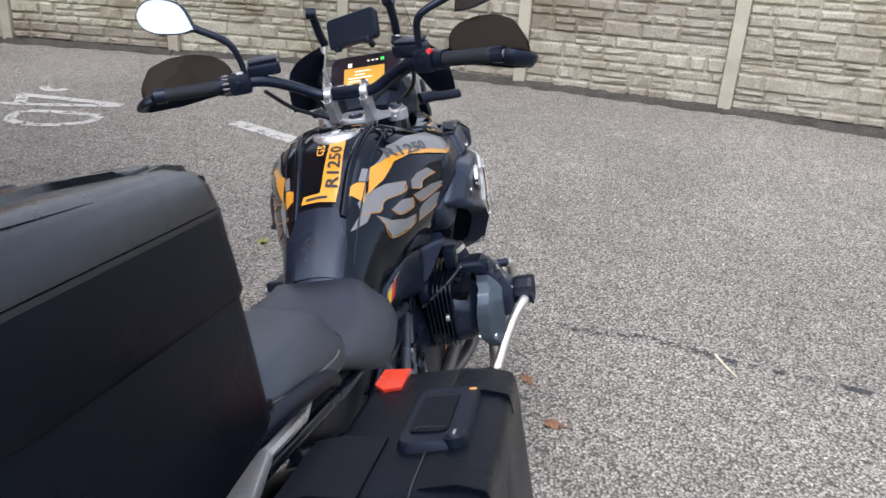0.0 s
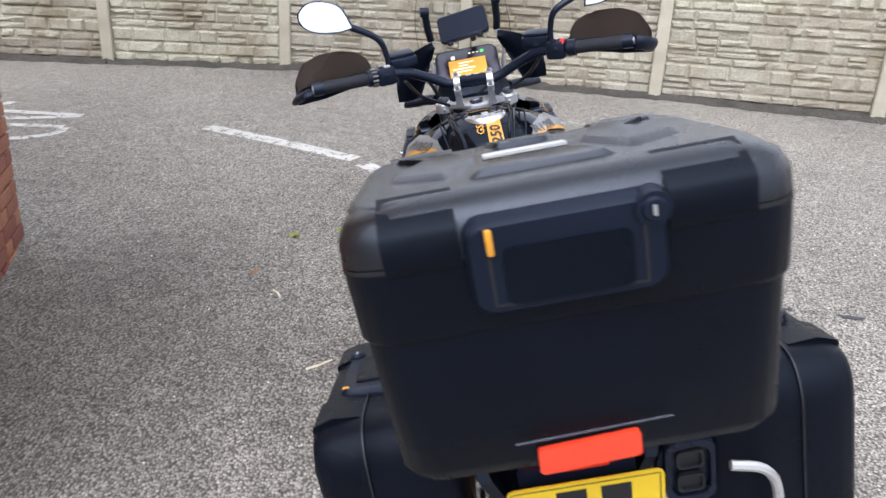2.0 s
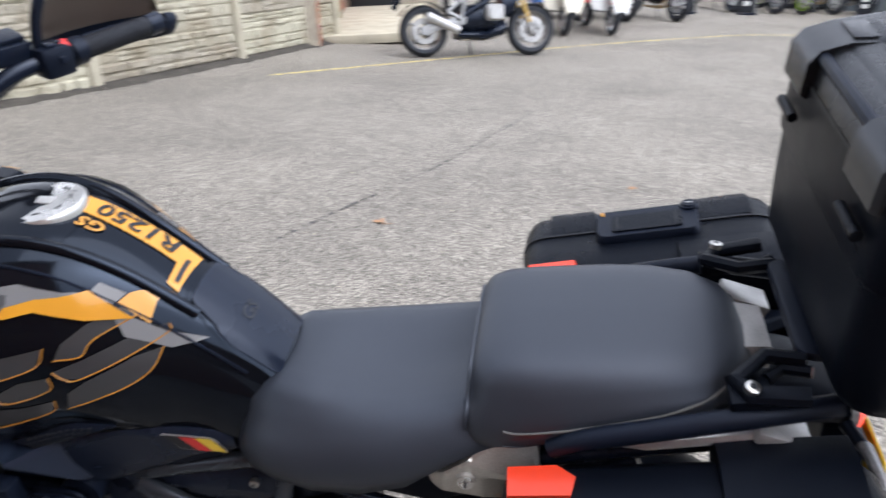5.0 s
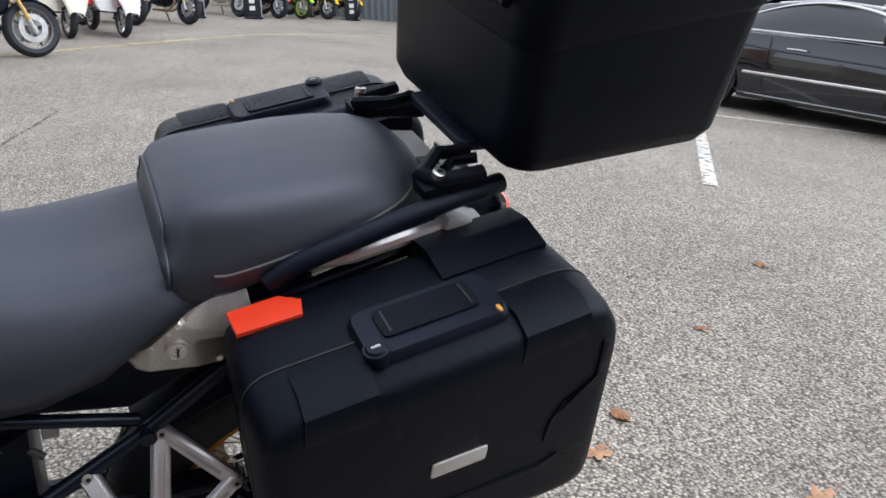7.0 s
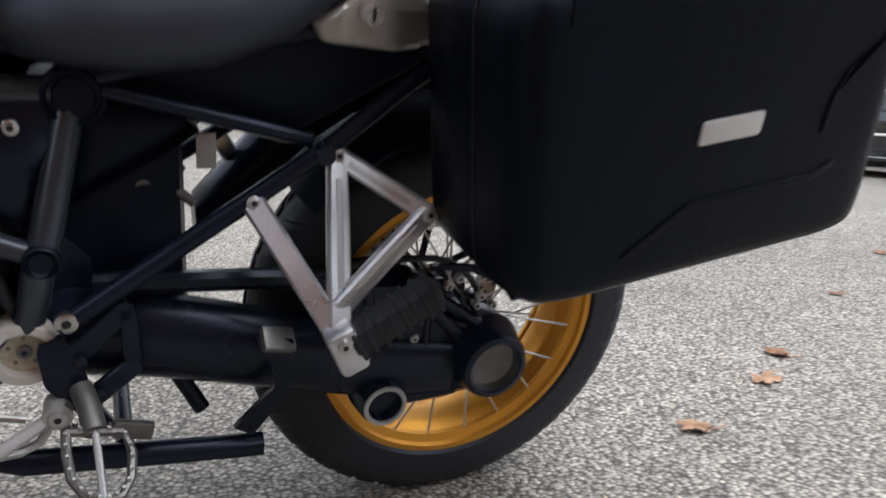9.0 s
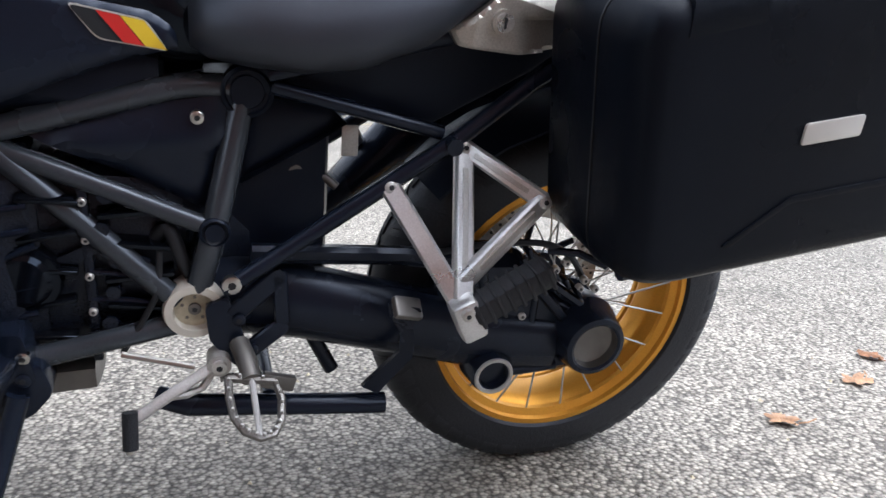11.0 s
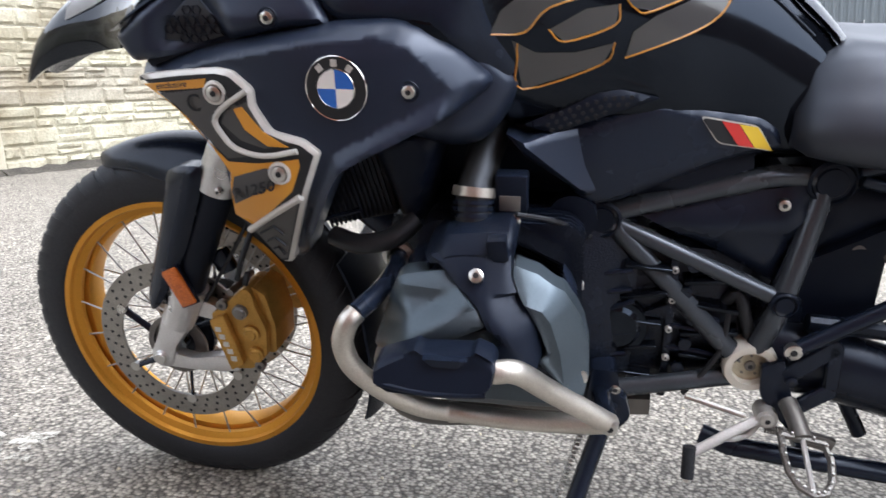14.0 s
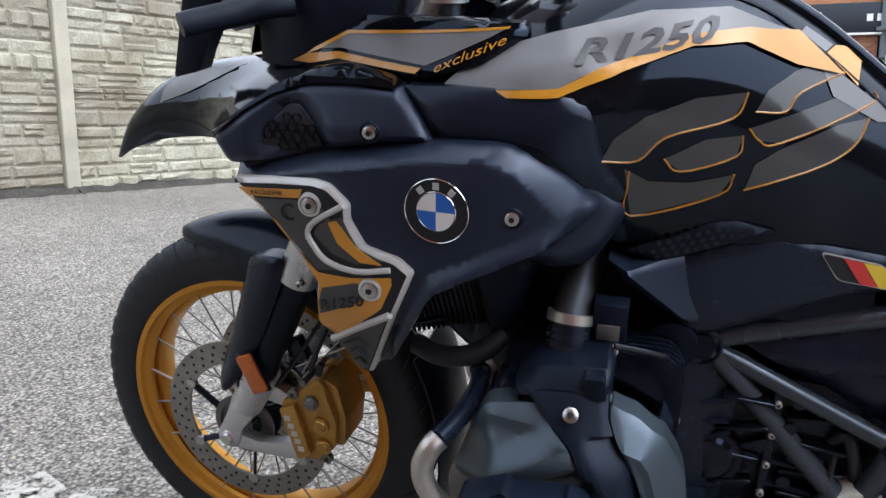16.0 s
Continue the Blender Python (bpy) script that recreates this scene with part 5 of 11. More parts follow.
both("upper_shroud", skin(upper_out, upper_shape, 0.04, 0.012, 0.010, 0.006, [grille + grille[:1]]), BODY_BLACK, label="satin black upper shroud with an air intake")
both("shroud_infill", skin([(1.372, 0.862), (1.345, 0.826), (1.16, 0.868), (1.03, 0.880), (0.97, 0.865), (0.97, 0.905), (1.12, 0.912), (1.30, 0.900)], lambda y, z: upper_x(y, 0.88) + 0.022, 0.02, 0.0, 0.0), MATT_BLACK)
both("intake_grille", skin(inset(grille, 0.002), lambda y, z: upper_x(y, z) + 0.0145, 0.004, 0, 0), INK, label="black honeycomb air intake")
for s in (-1, 1):
    for i in range(7):
        for j in range(5):
            y, z = 1.247 + i * 0.0125 + (j % 2) * 0.00625, 0.874 + j * 0.0108
            if inside((y, z), grille) and edge_distance((y, z), grille) > 0.004:
                x = -upper_x(y, z) - 0.0145
                part("grille_cell", lathe([(0.0050, s * 0.0), (0.0050, s * 0.002), (0.0060, s * 0.002), (0.0060, s * 0.0)], 6, "x", (s * x, y, z), True), MATT_BLACK, bike)


def shoulder_x(y, z):
    """Runs from the shroud's edge into the flank of the tank."""
    hit = TANK.ray_cast(Vector((-1, y, z)), Vector((1, 0, 0)))[0]
    flank = hit.x if hit else -0.2
    f = min(1, max(0, (y - 0.95) / 0.12))
    f = f * f * (3 - 2 * f)
    return (1 - f) * (flank - 0.004) + f * -(0.258 - 0.5 * abs(y - 1.06) ** 1.6 - 0.35 * max(0, z - 0.91) - 0.5 * max(0, 0.90 - z))


shoulder_out = round_corners([(1.160, 0.945), (1.113, 0.947), (1.045, 0.949), (0.985, 0.955), (0.948, 0.935), (0.925, 0.870), (0.898, 0.832), (0.925, 0.800), (0.960, 0.830), (1.00, 0.878), (1.105, 0.886), (1.138, 0.921)], 0.010)
both("shoulder_panel", skin(shoulder_out, shoulder_x, 0.04, 0.014, 0.008, 0.008), SATIN_BLACK, label="satin black panel between the shroud and the tank")
lip_out = round_corners([(1.030, 0.893), (0.985, 0.893), (0.940, 0.860), (0.902, 0.826), (0.897, 0.812), (0.918, 0.776), (0.938, 0.750), (0.958, 0.740), (0.990, 0.740), (1.026, 0.748), (1.06, 0.762), (1.0, 0.80)], 0.014)
lip_face = [(1.02, 0.880), (0.985, 0.878), (0.945, 0.845), (0.918, 0.815), (0.935, 0.782), (0.962, 0.764), (0.995, 0.762), (1.03, 0.768)]
both("rear_shroud_lip", skin(lip_out, faceted(lip_out, lip_face, lambda y, z: -(0.238 - 0.30 * max(0, 0.98 - y)), 0.018), 0.05, 0.006, 0.004, 0.008), BODY_BLACK)
low_out = round_corners([(1.100, 0.745), (1.04, 0.765), (0.99, 0.768), (0.998, 0.735), (1.004, 0.720), (1.020, 0.662), (1.034, 0.620), (1.050, 0.606), (1.066, 0.625), (1.075, 0.66), (1.085, 0.70)], 0.010)
low_face = [(1.075, 0.735), (1.030, 0.748), (1.014, 0.735), (1.020, 0.700), (1.036, 0.645), (1.050, 0.628), (1.058, 0.66)]
both("lower_shroud", skin(low_out, faceted(low_out, low_face, lambda y, z: -(0.222 - 0.25 * max(0, 0.74 - z) - 0.25 * max(0, 0.98 - y)), 0.022), 0.10, 0.008, 0.006, 0.010), MATT_BLACK, label="matt black lower radiator shroud")
both("radiator", box((-0.135, 1.135, 0.675), (0.06, 0.105, 0.130), 0.006, (-12, 0, 0)), INK, label="black radiator core")
for s in (-1, 1):
    part("radiator_frame", tube([(s * 0.168, 1.196, 0.606), (s * 0.168, 1.124, 0.628)], 0.004, 8), SATIN_BLACK, bike)
    for k in range(14):
        part("radiator_fin", box((s * 0.167, 1.092 + 0.0068 * k, 0.682 - 0.0022 * k), (0.005, 0.0028, 0.110), 0, (-14, 0, 0)), SATIN_BLACK, bike)
    part("intake_hose", tube([(s * 0.20, 1.155, 0.602), (s * 0.215, 1.115, 0.598), (s * 0.21, 1.070, 0.606), (s * 0.19, 1.04, 0.628)], 0.014, 12, bend=5), CABLE, bike)

# the amber, grey and silver plate on the shroud
plate_out = round_corners([(1.365, 0.831), (1.299, 0.842), (1.244, 0.848), (1.224, 0.845), (1.200, 0.825), (1.201, 0.807), (1.183, 0.777), (1.144, 0.768), (1.125, 0.753), (1.141, 0.714), (1.156, 0.678), (1.194, 0.588), (1.208, 0.588), (1.234, 0.634), (1.256, 0.660), (1.246, 0.724), (1.271, 0.762), (1.325, 0.807)], 0.005)


def lift_x(d):
    return lambda y, z: shroud_x(y, z) - d


for s in (-1, 1):
    def side(bm):
        return bm if s < 0 else mirrored(bm)
    base = part("shroud_plate", side(skin(plate_out, lift_x(0.012), 0.022, 0.006, 0.005, 0.006)), SILVER_TRIM, bike, "silver edged amber and grey trim plate")

    def layer(outline, d, mt, nm, label=""):
        return part(nm, side(skin(outline, lift_x(d), 0.0016, 0, 0, 0.010)), mt, base, label)

    layer(inset(plate_out, 0.0052), 0.0132, INK, "plate_field")
    layer([(1.352, 0.8235), (1.256, 0.837), (1.261, 0.826), (1.335, 0.8165), (1.308, 0.800), (1.275, 0.768), (1.243, 0.738), (1.201, 0.739), (1.150, 0.747), (1.149, 0.738), (1.163, 0.706), (1.228, 0.648), (1.252, 0.664), (1.242, 0.724), (1.262, 0.754), (1.291, 0.788), (1.326, 0.8105)], 0.0142, ORANGE, "plate_amber", "amber field")
    layer([(1.238, 0.7195), (1.196, 0.7335), (1.168, 0.733), (1.184, 0.714), (1.246, 0.681), (1.244, 0.70)], 0.0152, DARK_GREY_DECAL, "plate_grey", "grey patch with dark lettering")
    layer([(1.328, 0.8145), (1.262, 0.824), (1.232, 0.820), (1.220, 0.806), (1.250, 0.800), (1.258, 0.784), (1.238, 0.757), (1.210, 0.7475), (1.242, 0.7425), (1.272, 0.770), (1.305, 0.802)], 0.0152, DARK_GREY_DECAL, "plate_grey")
    layer([(1.236, 0.800), (1.207, 0.812), (1.190, 0.778), (1.158, 0.766), (1.190, 0.758), (1.220, 0.766), (1.244, 0.786)], 0.0150, DARK_GREY_DECAL, "plate_grey")
    layer([(1.224, 0.8035), (1.213, 0.807), (1.190, 0.779), (1.160, 0.7615), (1.186, 0.7615), (1.213, 0.780)], 0.0160, ORANGE, "plate_amber")
    layer([(1.230, 0.640), (1.157, 0.694), (1.196, 0.600), (1.206, 0.596)], 0.0152, DARK_GREY_DECAL, "plate_grey")
    part("plate_groove", side(tube([(shroud_x(y, z) - 0.0150, y, z) for y, z in ((1.203, 0.826), (1.240, 0.803), (1.252, 0.787), (1.245, 0.772), (1.229, 0.756), (1.193, 0.749), (1.150, 0.757))], 0.0036, 8, bend=3)), SILVER_TRIM, base)
    part("plate_groove", side(tube([(shroud_x(y, z) - 0.0140, y, z) for y, z in ((1.238, 0.640), (1.200, 0.668), (1.152, 0.700))], 0.0046, 8, bend=3)), SILVER_TRIM, base)
    part("plate_logo", side(lathe([(0.0075, -0.0005), (0.0075, -0.0014), (0.0105, -0.0014), (0.0105, -0.0005)], 24, "x", (shroud_x(1.275, 0.808) - 0.0152, 1.275, 0.808), True)), INK, base)
    for k, line in enumerate((((1.222, 0.638), (1.200, 0.652), (1.190, 0.640)), ((1.216, 0.626), (1.203, 0.634), (1.192, 0.622)), ((1.210, 0.614), (1.203, 0.618), (1.197, 0.606)))):
        part("plate_stroke", side(tube([(shroud_x(y, z) - 0.0165, y, z) for y, z in line], 0.0017, 6)), INK, base)
    t = lettering("R1250", 0.020, 0.1, 1.15, 0.02)
    for v in t.verts:
        v.co = Vector((0, 1.243 - v.co.y if s < 0 else 1.172 + v.co.y, v.co.z))
        v.co.z += 0.690 + 0.30 * (1.243 - v.co.y)
        v.co.x = s * (-shroud_x(v.co.y, v.co.z) + 0.0166)
    part("plate_lettering", t, INK, base)
    t = lettering("exclusive", 0.0105, 0.2, 1.25, 0.01)
    for v in t.verts:
        v.co = Vector((0, 1.332 - v.co.y if s < 0 else 1.262 + v.co.y, v.co.z))
        v.co.z += 0.8195 + 0.14 * (1.332 - v.co.y)
        v.co.x = s * (-shroud_x(v.co.y, v.co.z) + 0.0160)
    part("plate_lettering", t, INK, base)
    for y, z in ((1.246, 0.821), (1.175, 0.729)):
        x = -shroud_x(y, z) + 0.012
        part("bolt_washer", lathe([(0.0085, s * 0.004), (0.011, s * 0.0065), (0.0135, s * 0.0055), (0.0145, 0.0)], 24, "x", (s * x, y, z)), SILVER_TRIM, base)
        bolt((s * (x + 0.002), y, z), (s, 0, 0), 0.0088, base)
    for y, z, x in ((1.020, 0.822, -shroud_x(1.020, 0.822)), (1.183, 0.900, -upper_x(1.183, 0.900))):
        part("bolt_seat", lathe([(0.0095, s * 0.0004), (0.0115, s * 0.0012), (0.0125, s * 0.0)], 20, "x", (s * x, y, z)), MATT_BLACK, bike)
        bolt((s * (x - 0.001), y, z), (s, 0, 0), 0.0075, bike)
    # round enamel badge in quarters
    bc = Vector((s * (-shroud_x(1.099, 0.828) + 0.003), 1.099, 0.828))
    bm_m = Matrix.Translation(bc) @ Matrix.Rotation(s * radians(4), 4, "Z") @ Matrix.Scale(0.86, 4)
    badge = part("badge", moved(lathe([(0, s * 0.004), (0.0405, s * 0.004), (0.042, s * 0.002), (0.042, -s * 0.006)], 48, "x"), bm_m), INK, bike, "round blue and white enamel badge")
    part("badge_ring", moved(lathe([(0.0408, s * 0.0035), (0.0418, s * 0.0044), (0.0426, s * 0.0035), (0.0426, -s * 0.006)], 48, "x"), bm_m), CHROME, badge)
    part("badge_ring", moved(lathe([(0.0250, s * 0.0040), (0.0256, s * 0.0047), (0.0262, s * 0.0040)], 48, "x"), bm_m), CHROME, badge)
    for q in range(4):
        w = bmesh.new()
        fan = [w.verts.new((s * 0.0047, 0, 0))] + [w.verts.new((s * 0.0047, 0.0248 * math.cos(radians(90 * q + 9 * k)), 0.0248 * math.sin(radians(90 * q + 9 * k)))) for k in range(11)]
        w.faces.new(fan)
        part("badge_quarter", moved(w, bm_m), BLUE if q % 2 else WHITE, badge)
    for k in (-1, 0, 1):
        a = radians(90 + 38 * k)
        part("badge_mark", moved(box((s * 0.0045, 0.033 * math.cos(a), 0.033 * math.sin(a)), (0.001, 0.008, 0.009), 0, (38 * k, 0, 0)), bm_m), SILVER_TRIM, badge)

# grey wing and black covers under the tank
def cover_x(y, z=0.74):
    return 0.118 + 0.22 * max(0, y - 0.60) - 0.5 * max(0, y - 0.80) ** 1.5


both("side_cover", skin(round_corners([(0.870, 0.742), (0.807, 0.758), (0.730, 0.778), (0.685, 0.766), (0.604, 0.752), (0.580, 0.735), (0.575, 0.712), (0.637, 0.700), (0.779, 0.646), (0.820, 0.640), (0.86, 0.69)], 0.008), lambda y, z: -cover_x(y) + 0.10 * max(0, 0.70 - z), 0.06, 0.010, 0.007, 0.008), SATIN_BLACK, label="satin black side cover with a stripe sticker")
wing_out = round_corners([(0.921, 0.752), (0.896, 0.742), (0.859, 0.748), (0.828, 0.748), (0.790, 0.722), (0.762, 0.700), (0.785, 0.660), (0.823, 0.660), (0.895, 0.720)], 0.005)


def wing_shape(y, z):
    """Two facets that meet along a ridge from the nose to the foot."""
    ridge = (z - 0.740) - 1.0 * (y - 0.896)
    return -(0.216 - 0.62 * max(0, 0.896 - y) + 0.10 * max(0, 0.896 - y - 0.07) - (0.15 * ridge if ridge > 0 else -0.80 * ridge))

both("wing_panel", skin(wing_out, wing_shape, 0.05, 0.006, 0.004, 0.006, [[(0.894, 0.738), (0.826, 0.670)]]), BODY_BLACK, label="dark grey angular side wing")
vent_out = round_corners([(0.900, 0.757), (0.862, 0.774), (0.809, 0.796), (0.783, 0.799), (0.735, 0.786), (0.808, 0.764), (0.863, 0.745)], 0.004)
both("vent_panel", skin(vent_out, lambda y, z: -(cover_x(y) + 0.012 + 0.10 * max(0, y - 0.84)), 0.05, 0.006, 0.004, 0.008), MATT_BLACK)
for s in (-1, 1):
    for i in range(11):
        for j in range(3):
            y = 0.770 + i * 0.0105 + 0.005 * (j % 2)
            z = 0.7725 + j * 0.0085 - 0.33 * max(0, y - 0.80)
            if inside((y, z), vent_out) and edge_distance((y, z), vent_out) > 0.004:
                x = cover_x(y) + 0.012 + 0.10 * max(0, y - 0.84)
                part("vent_hole", rod((s * (x - 0.002), y, z), (s * (x + 0.0008), y, z), 0.003, 6), INK, bike)
for s in (-1, 1):
    for nm, mt, a0, a1, lift in (("sticker_edge", SILVER_TRIM, -0.022, 1.022, 0.0), ("sticker", INK, 0.0, 1.0, 0.0012), ("stripe_red", RED_STRIPE, 0.36, 0.66, 0.0024), ("stripe_yellow", YELLOW_STRIPE, 0.675, 1.0, 0.0024)):
        out = 0.0018 if nm == "sticker_edge" else 0.0
        top = lambda t: (0.682 - 0.072 * t, 0.7585 - 0.0155 * t + out)
        low = lambda t: (0.656 - 0.068 * t, 0.7245 - 0.0125 * t - out)
        pts = [top(a0), top(a1), low(a1), low(a0)]
        bm = flat_shape(round_corners(pts, 0.008) if a0 <= 0 else pts, 0.012)
        for v in bm.verts:
            v.co.x = s * (cover_x(v.co.y) + lift + 0.0012)
        part(nm, bm, mt, bike, "black red and yellow stripe sticker" if nm == "sticker" else "")

# ---- nose, beak, screen ----


def beak_section(y, half, top, low, peak=0.0):
    pts = [(-half, low), (-half * 0.98, (top + low) / 2), (-half * 0.72, top - 0.004), (0, top + peak), (half * 0.72, top - 0.004), (half * 0.98, (top + low) / 2), (half, low), (half * 0.5, low - 0.004 + 0.5 * peak), (0, low - 0.004 + peak), (-half * 0.5, low - 0.004 + 0.5 * peak)]
    return [(x, y, z) for x, z in pts]


def beak_ring(y, half, low, mid, top):
    """A loop across the beak: lower lip, side ridge, shoulder and crown."""
    rim = [(half, low), (half * 1.01, low + (mid - low) * 0.5), (half * 0.97, mid), (half * 0.80, mid + (top - mid) * 0.55), (half * 0.50, top - (top - mid) * 0.12), (0, top)]
    return [(-x, y, z) for x, z in rim] + [(x, y, z) for x, z in rim[-2::-1]] + [(half * 0.5, y, low + 0.006), (0, y, low + 0.010), (-half * 0.5, y, low + 0.006)]


beak_rows = [(1.700, 0.036, 0.768, 0.772, 0.776), (1.684, 0.046, 0.773, 0.792, 0.812), (1.655, 0.056, 0.790, 0.824, 0.852), (1.610, 0.068, 0.808, 0.850, 0.889), (1.565, 0.080, 0.820, 0.862, 0.912), (1.500, 0.104, 0.833, 0.874, 0.927), (1.430, 0.160, 0.848, 0.892, 0.935), (1.372, 0.222, 0.872, 0.908, 0.940), (1.320, 0.245, 0.905, 0.922, 0.945), (1.270, 0.235, 0.930, 0.940, 0.955)]
beak_bm = loft([list(r) for r in zip(*[curve_points(col, 3) for col in zip(*[beak_ring(*r) for r in beak_rows])])])
bmesh.ops.recalc_face_normals(beak_bm, faces=beak_bm.faces[:])
BEAK = BVHTree.FromBMesh(beak_bm)
part("beak", beak_bm, GLOSS_BLACK, bike, "gloss black pointed front beak", 55)
for s in (-1, 1):
    part("beak_flash", lay_on(flat_shape([(1.585, 0.868), (1.580, 0.892), (1.548, 0.9115), (1.500, 0.920), (1.440, 0.930), (1.475, 0.912), (1.530, 0.888)], 0.008), BEAK, s, 0.0014), GREY_DECAL, bike, "grey flash on the beak")
both("beak_side", skin(round_corners([(1.392, 0.882), (1.335, 0.921), (1.288, 0.950), (1.268, 0.958), (1.228, 0.965), (1.167, 0.952), (1.159, 0.944), (1.212, 0.947), (1.267, 0.945), (1.308, 0.932), (1.348, 0.909)], 0.004), lambda y, z: upper_x(y, z) - 0.004, 0.03, 0.006, 0.005, 0.007), GLOSS_BLACK, label="gloss black panel beside the beak")
cowl_out = round_corners([(1.346, 0.946), (1.30, 0.976), (1.247, 0.999), (1.227, 1.010), (1.11, 1.013), (1.032, 1.010), (1.024, 0.999), (1.067, 0.970), (1.144, 0.947), (1.174, 0.934), (1.19, 0.936), (1.223, 0.943), (1.268, 0.949), (1.319, 0.937)], 0.005)
both("top_cowl", skin(cowl_out, bar_x, 0.03, 0.008, 0.006, 0.008), GLOSS_BLACK, label="gloss black cowl with grey and amber trim")
both("cowl_grey", skin([(1.306, 0.965), (1.248, 0.9895), (1.05, 1.0045), (1.064, 0.997), (1.136, 0.9645), (1.258, 0.9725)], lambda y, z: bar_x(y, z) - 0.0014, 0.002, 0, 0, 0.01), GREY_DECAL, label="grey flash on the cowl")
both("cowl_amber", skin([(1.340, 0.9485), (1.313, 0.9605), (1.26, 0.968), (1.141, 0.9615), (1.148, 0.9555), (1.259, 0.9605), (1.307, 0.9495)], lambda y, z: bar_x(y, z) - 0.0024, 0.002, 0, 0, 0.01), ORANGE)
both("cowl_amber", skin([(1.313, 0.9605), (1.300, 0.9685), (1.249, 0.9925), (1.044, 1.0075), (1.046, 1.0050), (1.247, 0.9890), (1.296, 0.9655)], lambda y, z: bar_x(y, z) - 0.0022, 0.002, 0, 0, 0.01), ORANGE)
both("headlight_cheek", skin(round_corners([(1.518, 0.918), (1.485, 1.040), (1.440, 1.060), (1.440, 1.00), (1.466, 0.955), (1.478, 0.928)], 0.006), lambda y, z: -0.125, 0.03, 0.006, 0.004, 0.012), MATT_BLACK, label="matt black cheek of the headlight")
for s in (-1, 1):
    t = lettering("exclusive", 0.018, 0.2, 1.2)
    for v in t.verts:
        f = v.co.y
        v.co = Vector((0, 1.126 - f if s < 0 else 1.03 + f, v.co.z * 0.8))
        v.co.z += 0.9575 + 0.42 * (1.126 - v.co.y)
        v.co.x = s * (-bar_x(v.co.y, v.co.z) + 0.003)
    part("cowl_lettering", t, ORANGE, bike)
part("nose_fairing", loft([beak_section(1.40, 0.09, 1.10, 0.94), beak_section(1.35, 0.12, 1.15, 0.94), beak_section(1.27, 0.125, 1.13, 0.95), beak_section(1.20, 0.08, 1.05, 0.96)]), MATT_BLACK, bike, "matt black headlight nose fairing")
both("headlight", box((-0.07, 1.425, 1.03), (0.10, 0.03, 0.10), 0.02), CLEAR, label="clear headlight lens")
def wing_flap(s):
    """A dark flap beside the instruments, sweeping outwards and down behind the screen."""
    rows = []
    for k in range(9):
        t = k / 8
        a, b = Vector((0.100, 1.236, 1.205)).lerp(Vector((0.175, 1.315, 1.04)), t), Vector((0.105, 1.230, 1.228)).lerp(Vector((0.250, 1.280, 1.045)), t)
        b += Vector((0.045, 0.004, 0.030)) * math.sin(math.pi * t)
        rows.append([(s * p.x, p.y - 0.012 * math.sin(math.pi * j / 5), p.z) for j in range(6) for p in [a.lerp(b, j / 5)]])
    bm = loft(rows, cap=False, closed=False)
    bmesh.ops.solidify(bm, geom=bm.faces[:], thickness=0.005)
    part("cockpit_wing", bm, MATT_BLACK, bike, "matt black flap beside the instruments", 60)


for s in (-1, 1):
    wing_flap(s)


def windshield():
    rows = []
    for k in range(13):
        t = k / 12
        z = 1.13 + 0.33 * t
        half = 0.17 * (1 - 0.62 * t ** 3.0) * (0.88 + 0.12 * t)
        y0 = 1.385 - 0.13 * t
        row = []
        for j in range(15):
            a = -1 + 2 * j / 14
            row.append((half * a, y0 - 0.055 * abs(a) ** 2.2 * (1 - 0.4 * t), z))
        rows.append(row)
    bm = bmesh.new()
    g = [[bm.verts.new(p) for p in r] for r in rows]
    for a, b in zip(g, g[1:]):
        for j in range(14):
            bm.faces.new((a[j], a[j + 1], b[j + 1], b[j]))
    bmesh.ops.solidify(bm, geom=bm.faces[:], thickness=0.004)
    ob = part("windshield", bm, WINDSHIELD, bike, "clear curved plastic windshield", 60)
    ob.visible_shadow = False
    edge = [r[0] for r in rows] + rows[-1][1:-1] + [r[-1] for r in rows[::-1]]
    part("windshield_rim", tube(edge, 0.0013, 6), SMOKE, ob, "dark polished edge of the windshield")
    for s in (-1, 1):
        part("screen_bracket", tube([(s * 0.108, 1.285, 1.225), (s * 0.112, 1.270, 1.258), (s * 0.112, 1.245, 1.315)], 0.012, 10), MATT_BLACK, bike)
        part("screen_knob", rod((s * 0.100, 1.242, 1.318), (s * 0.126, 1.238, 1.322), 0.015, 14), MATT_BLACK, bike)
        part("screen_stay", tube([(s * 0.112, 1.280, 1.10), (s * 0.122, 1.262, 1.165), (s * 0.106, 1.285, 1.232)], 0.0075, 10), SILVER, bike)

windshield()

# ---- cockpit ----


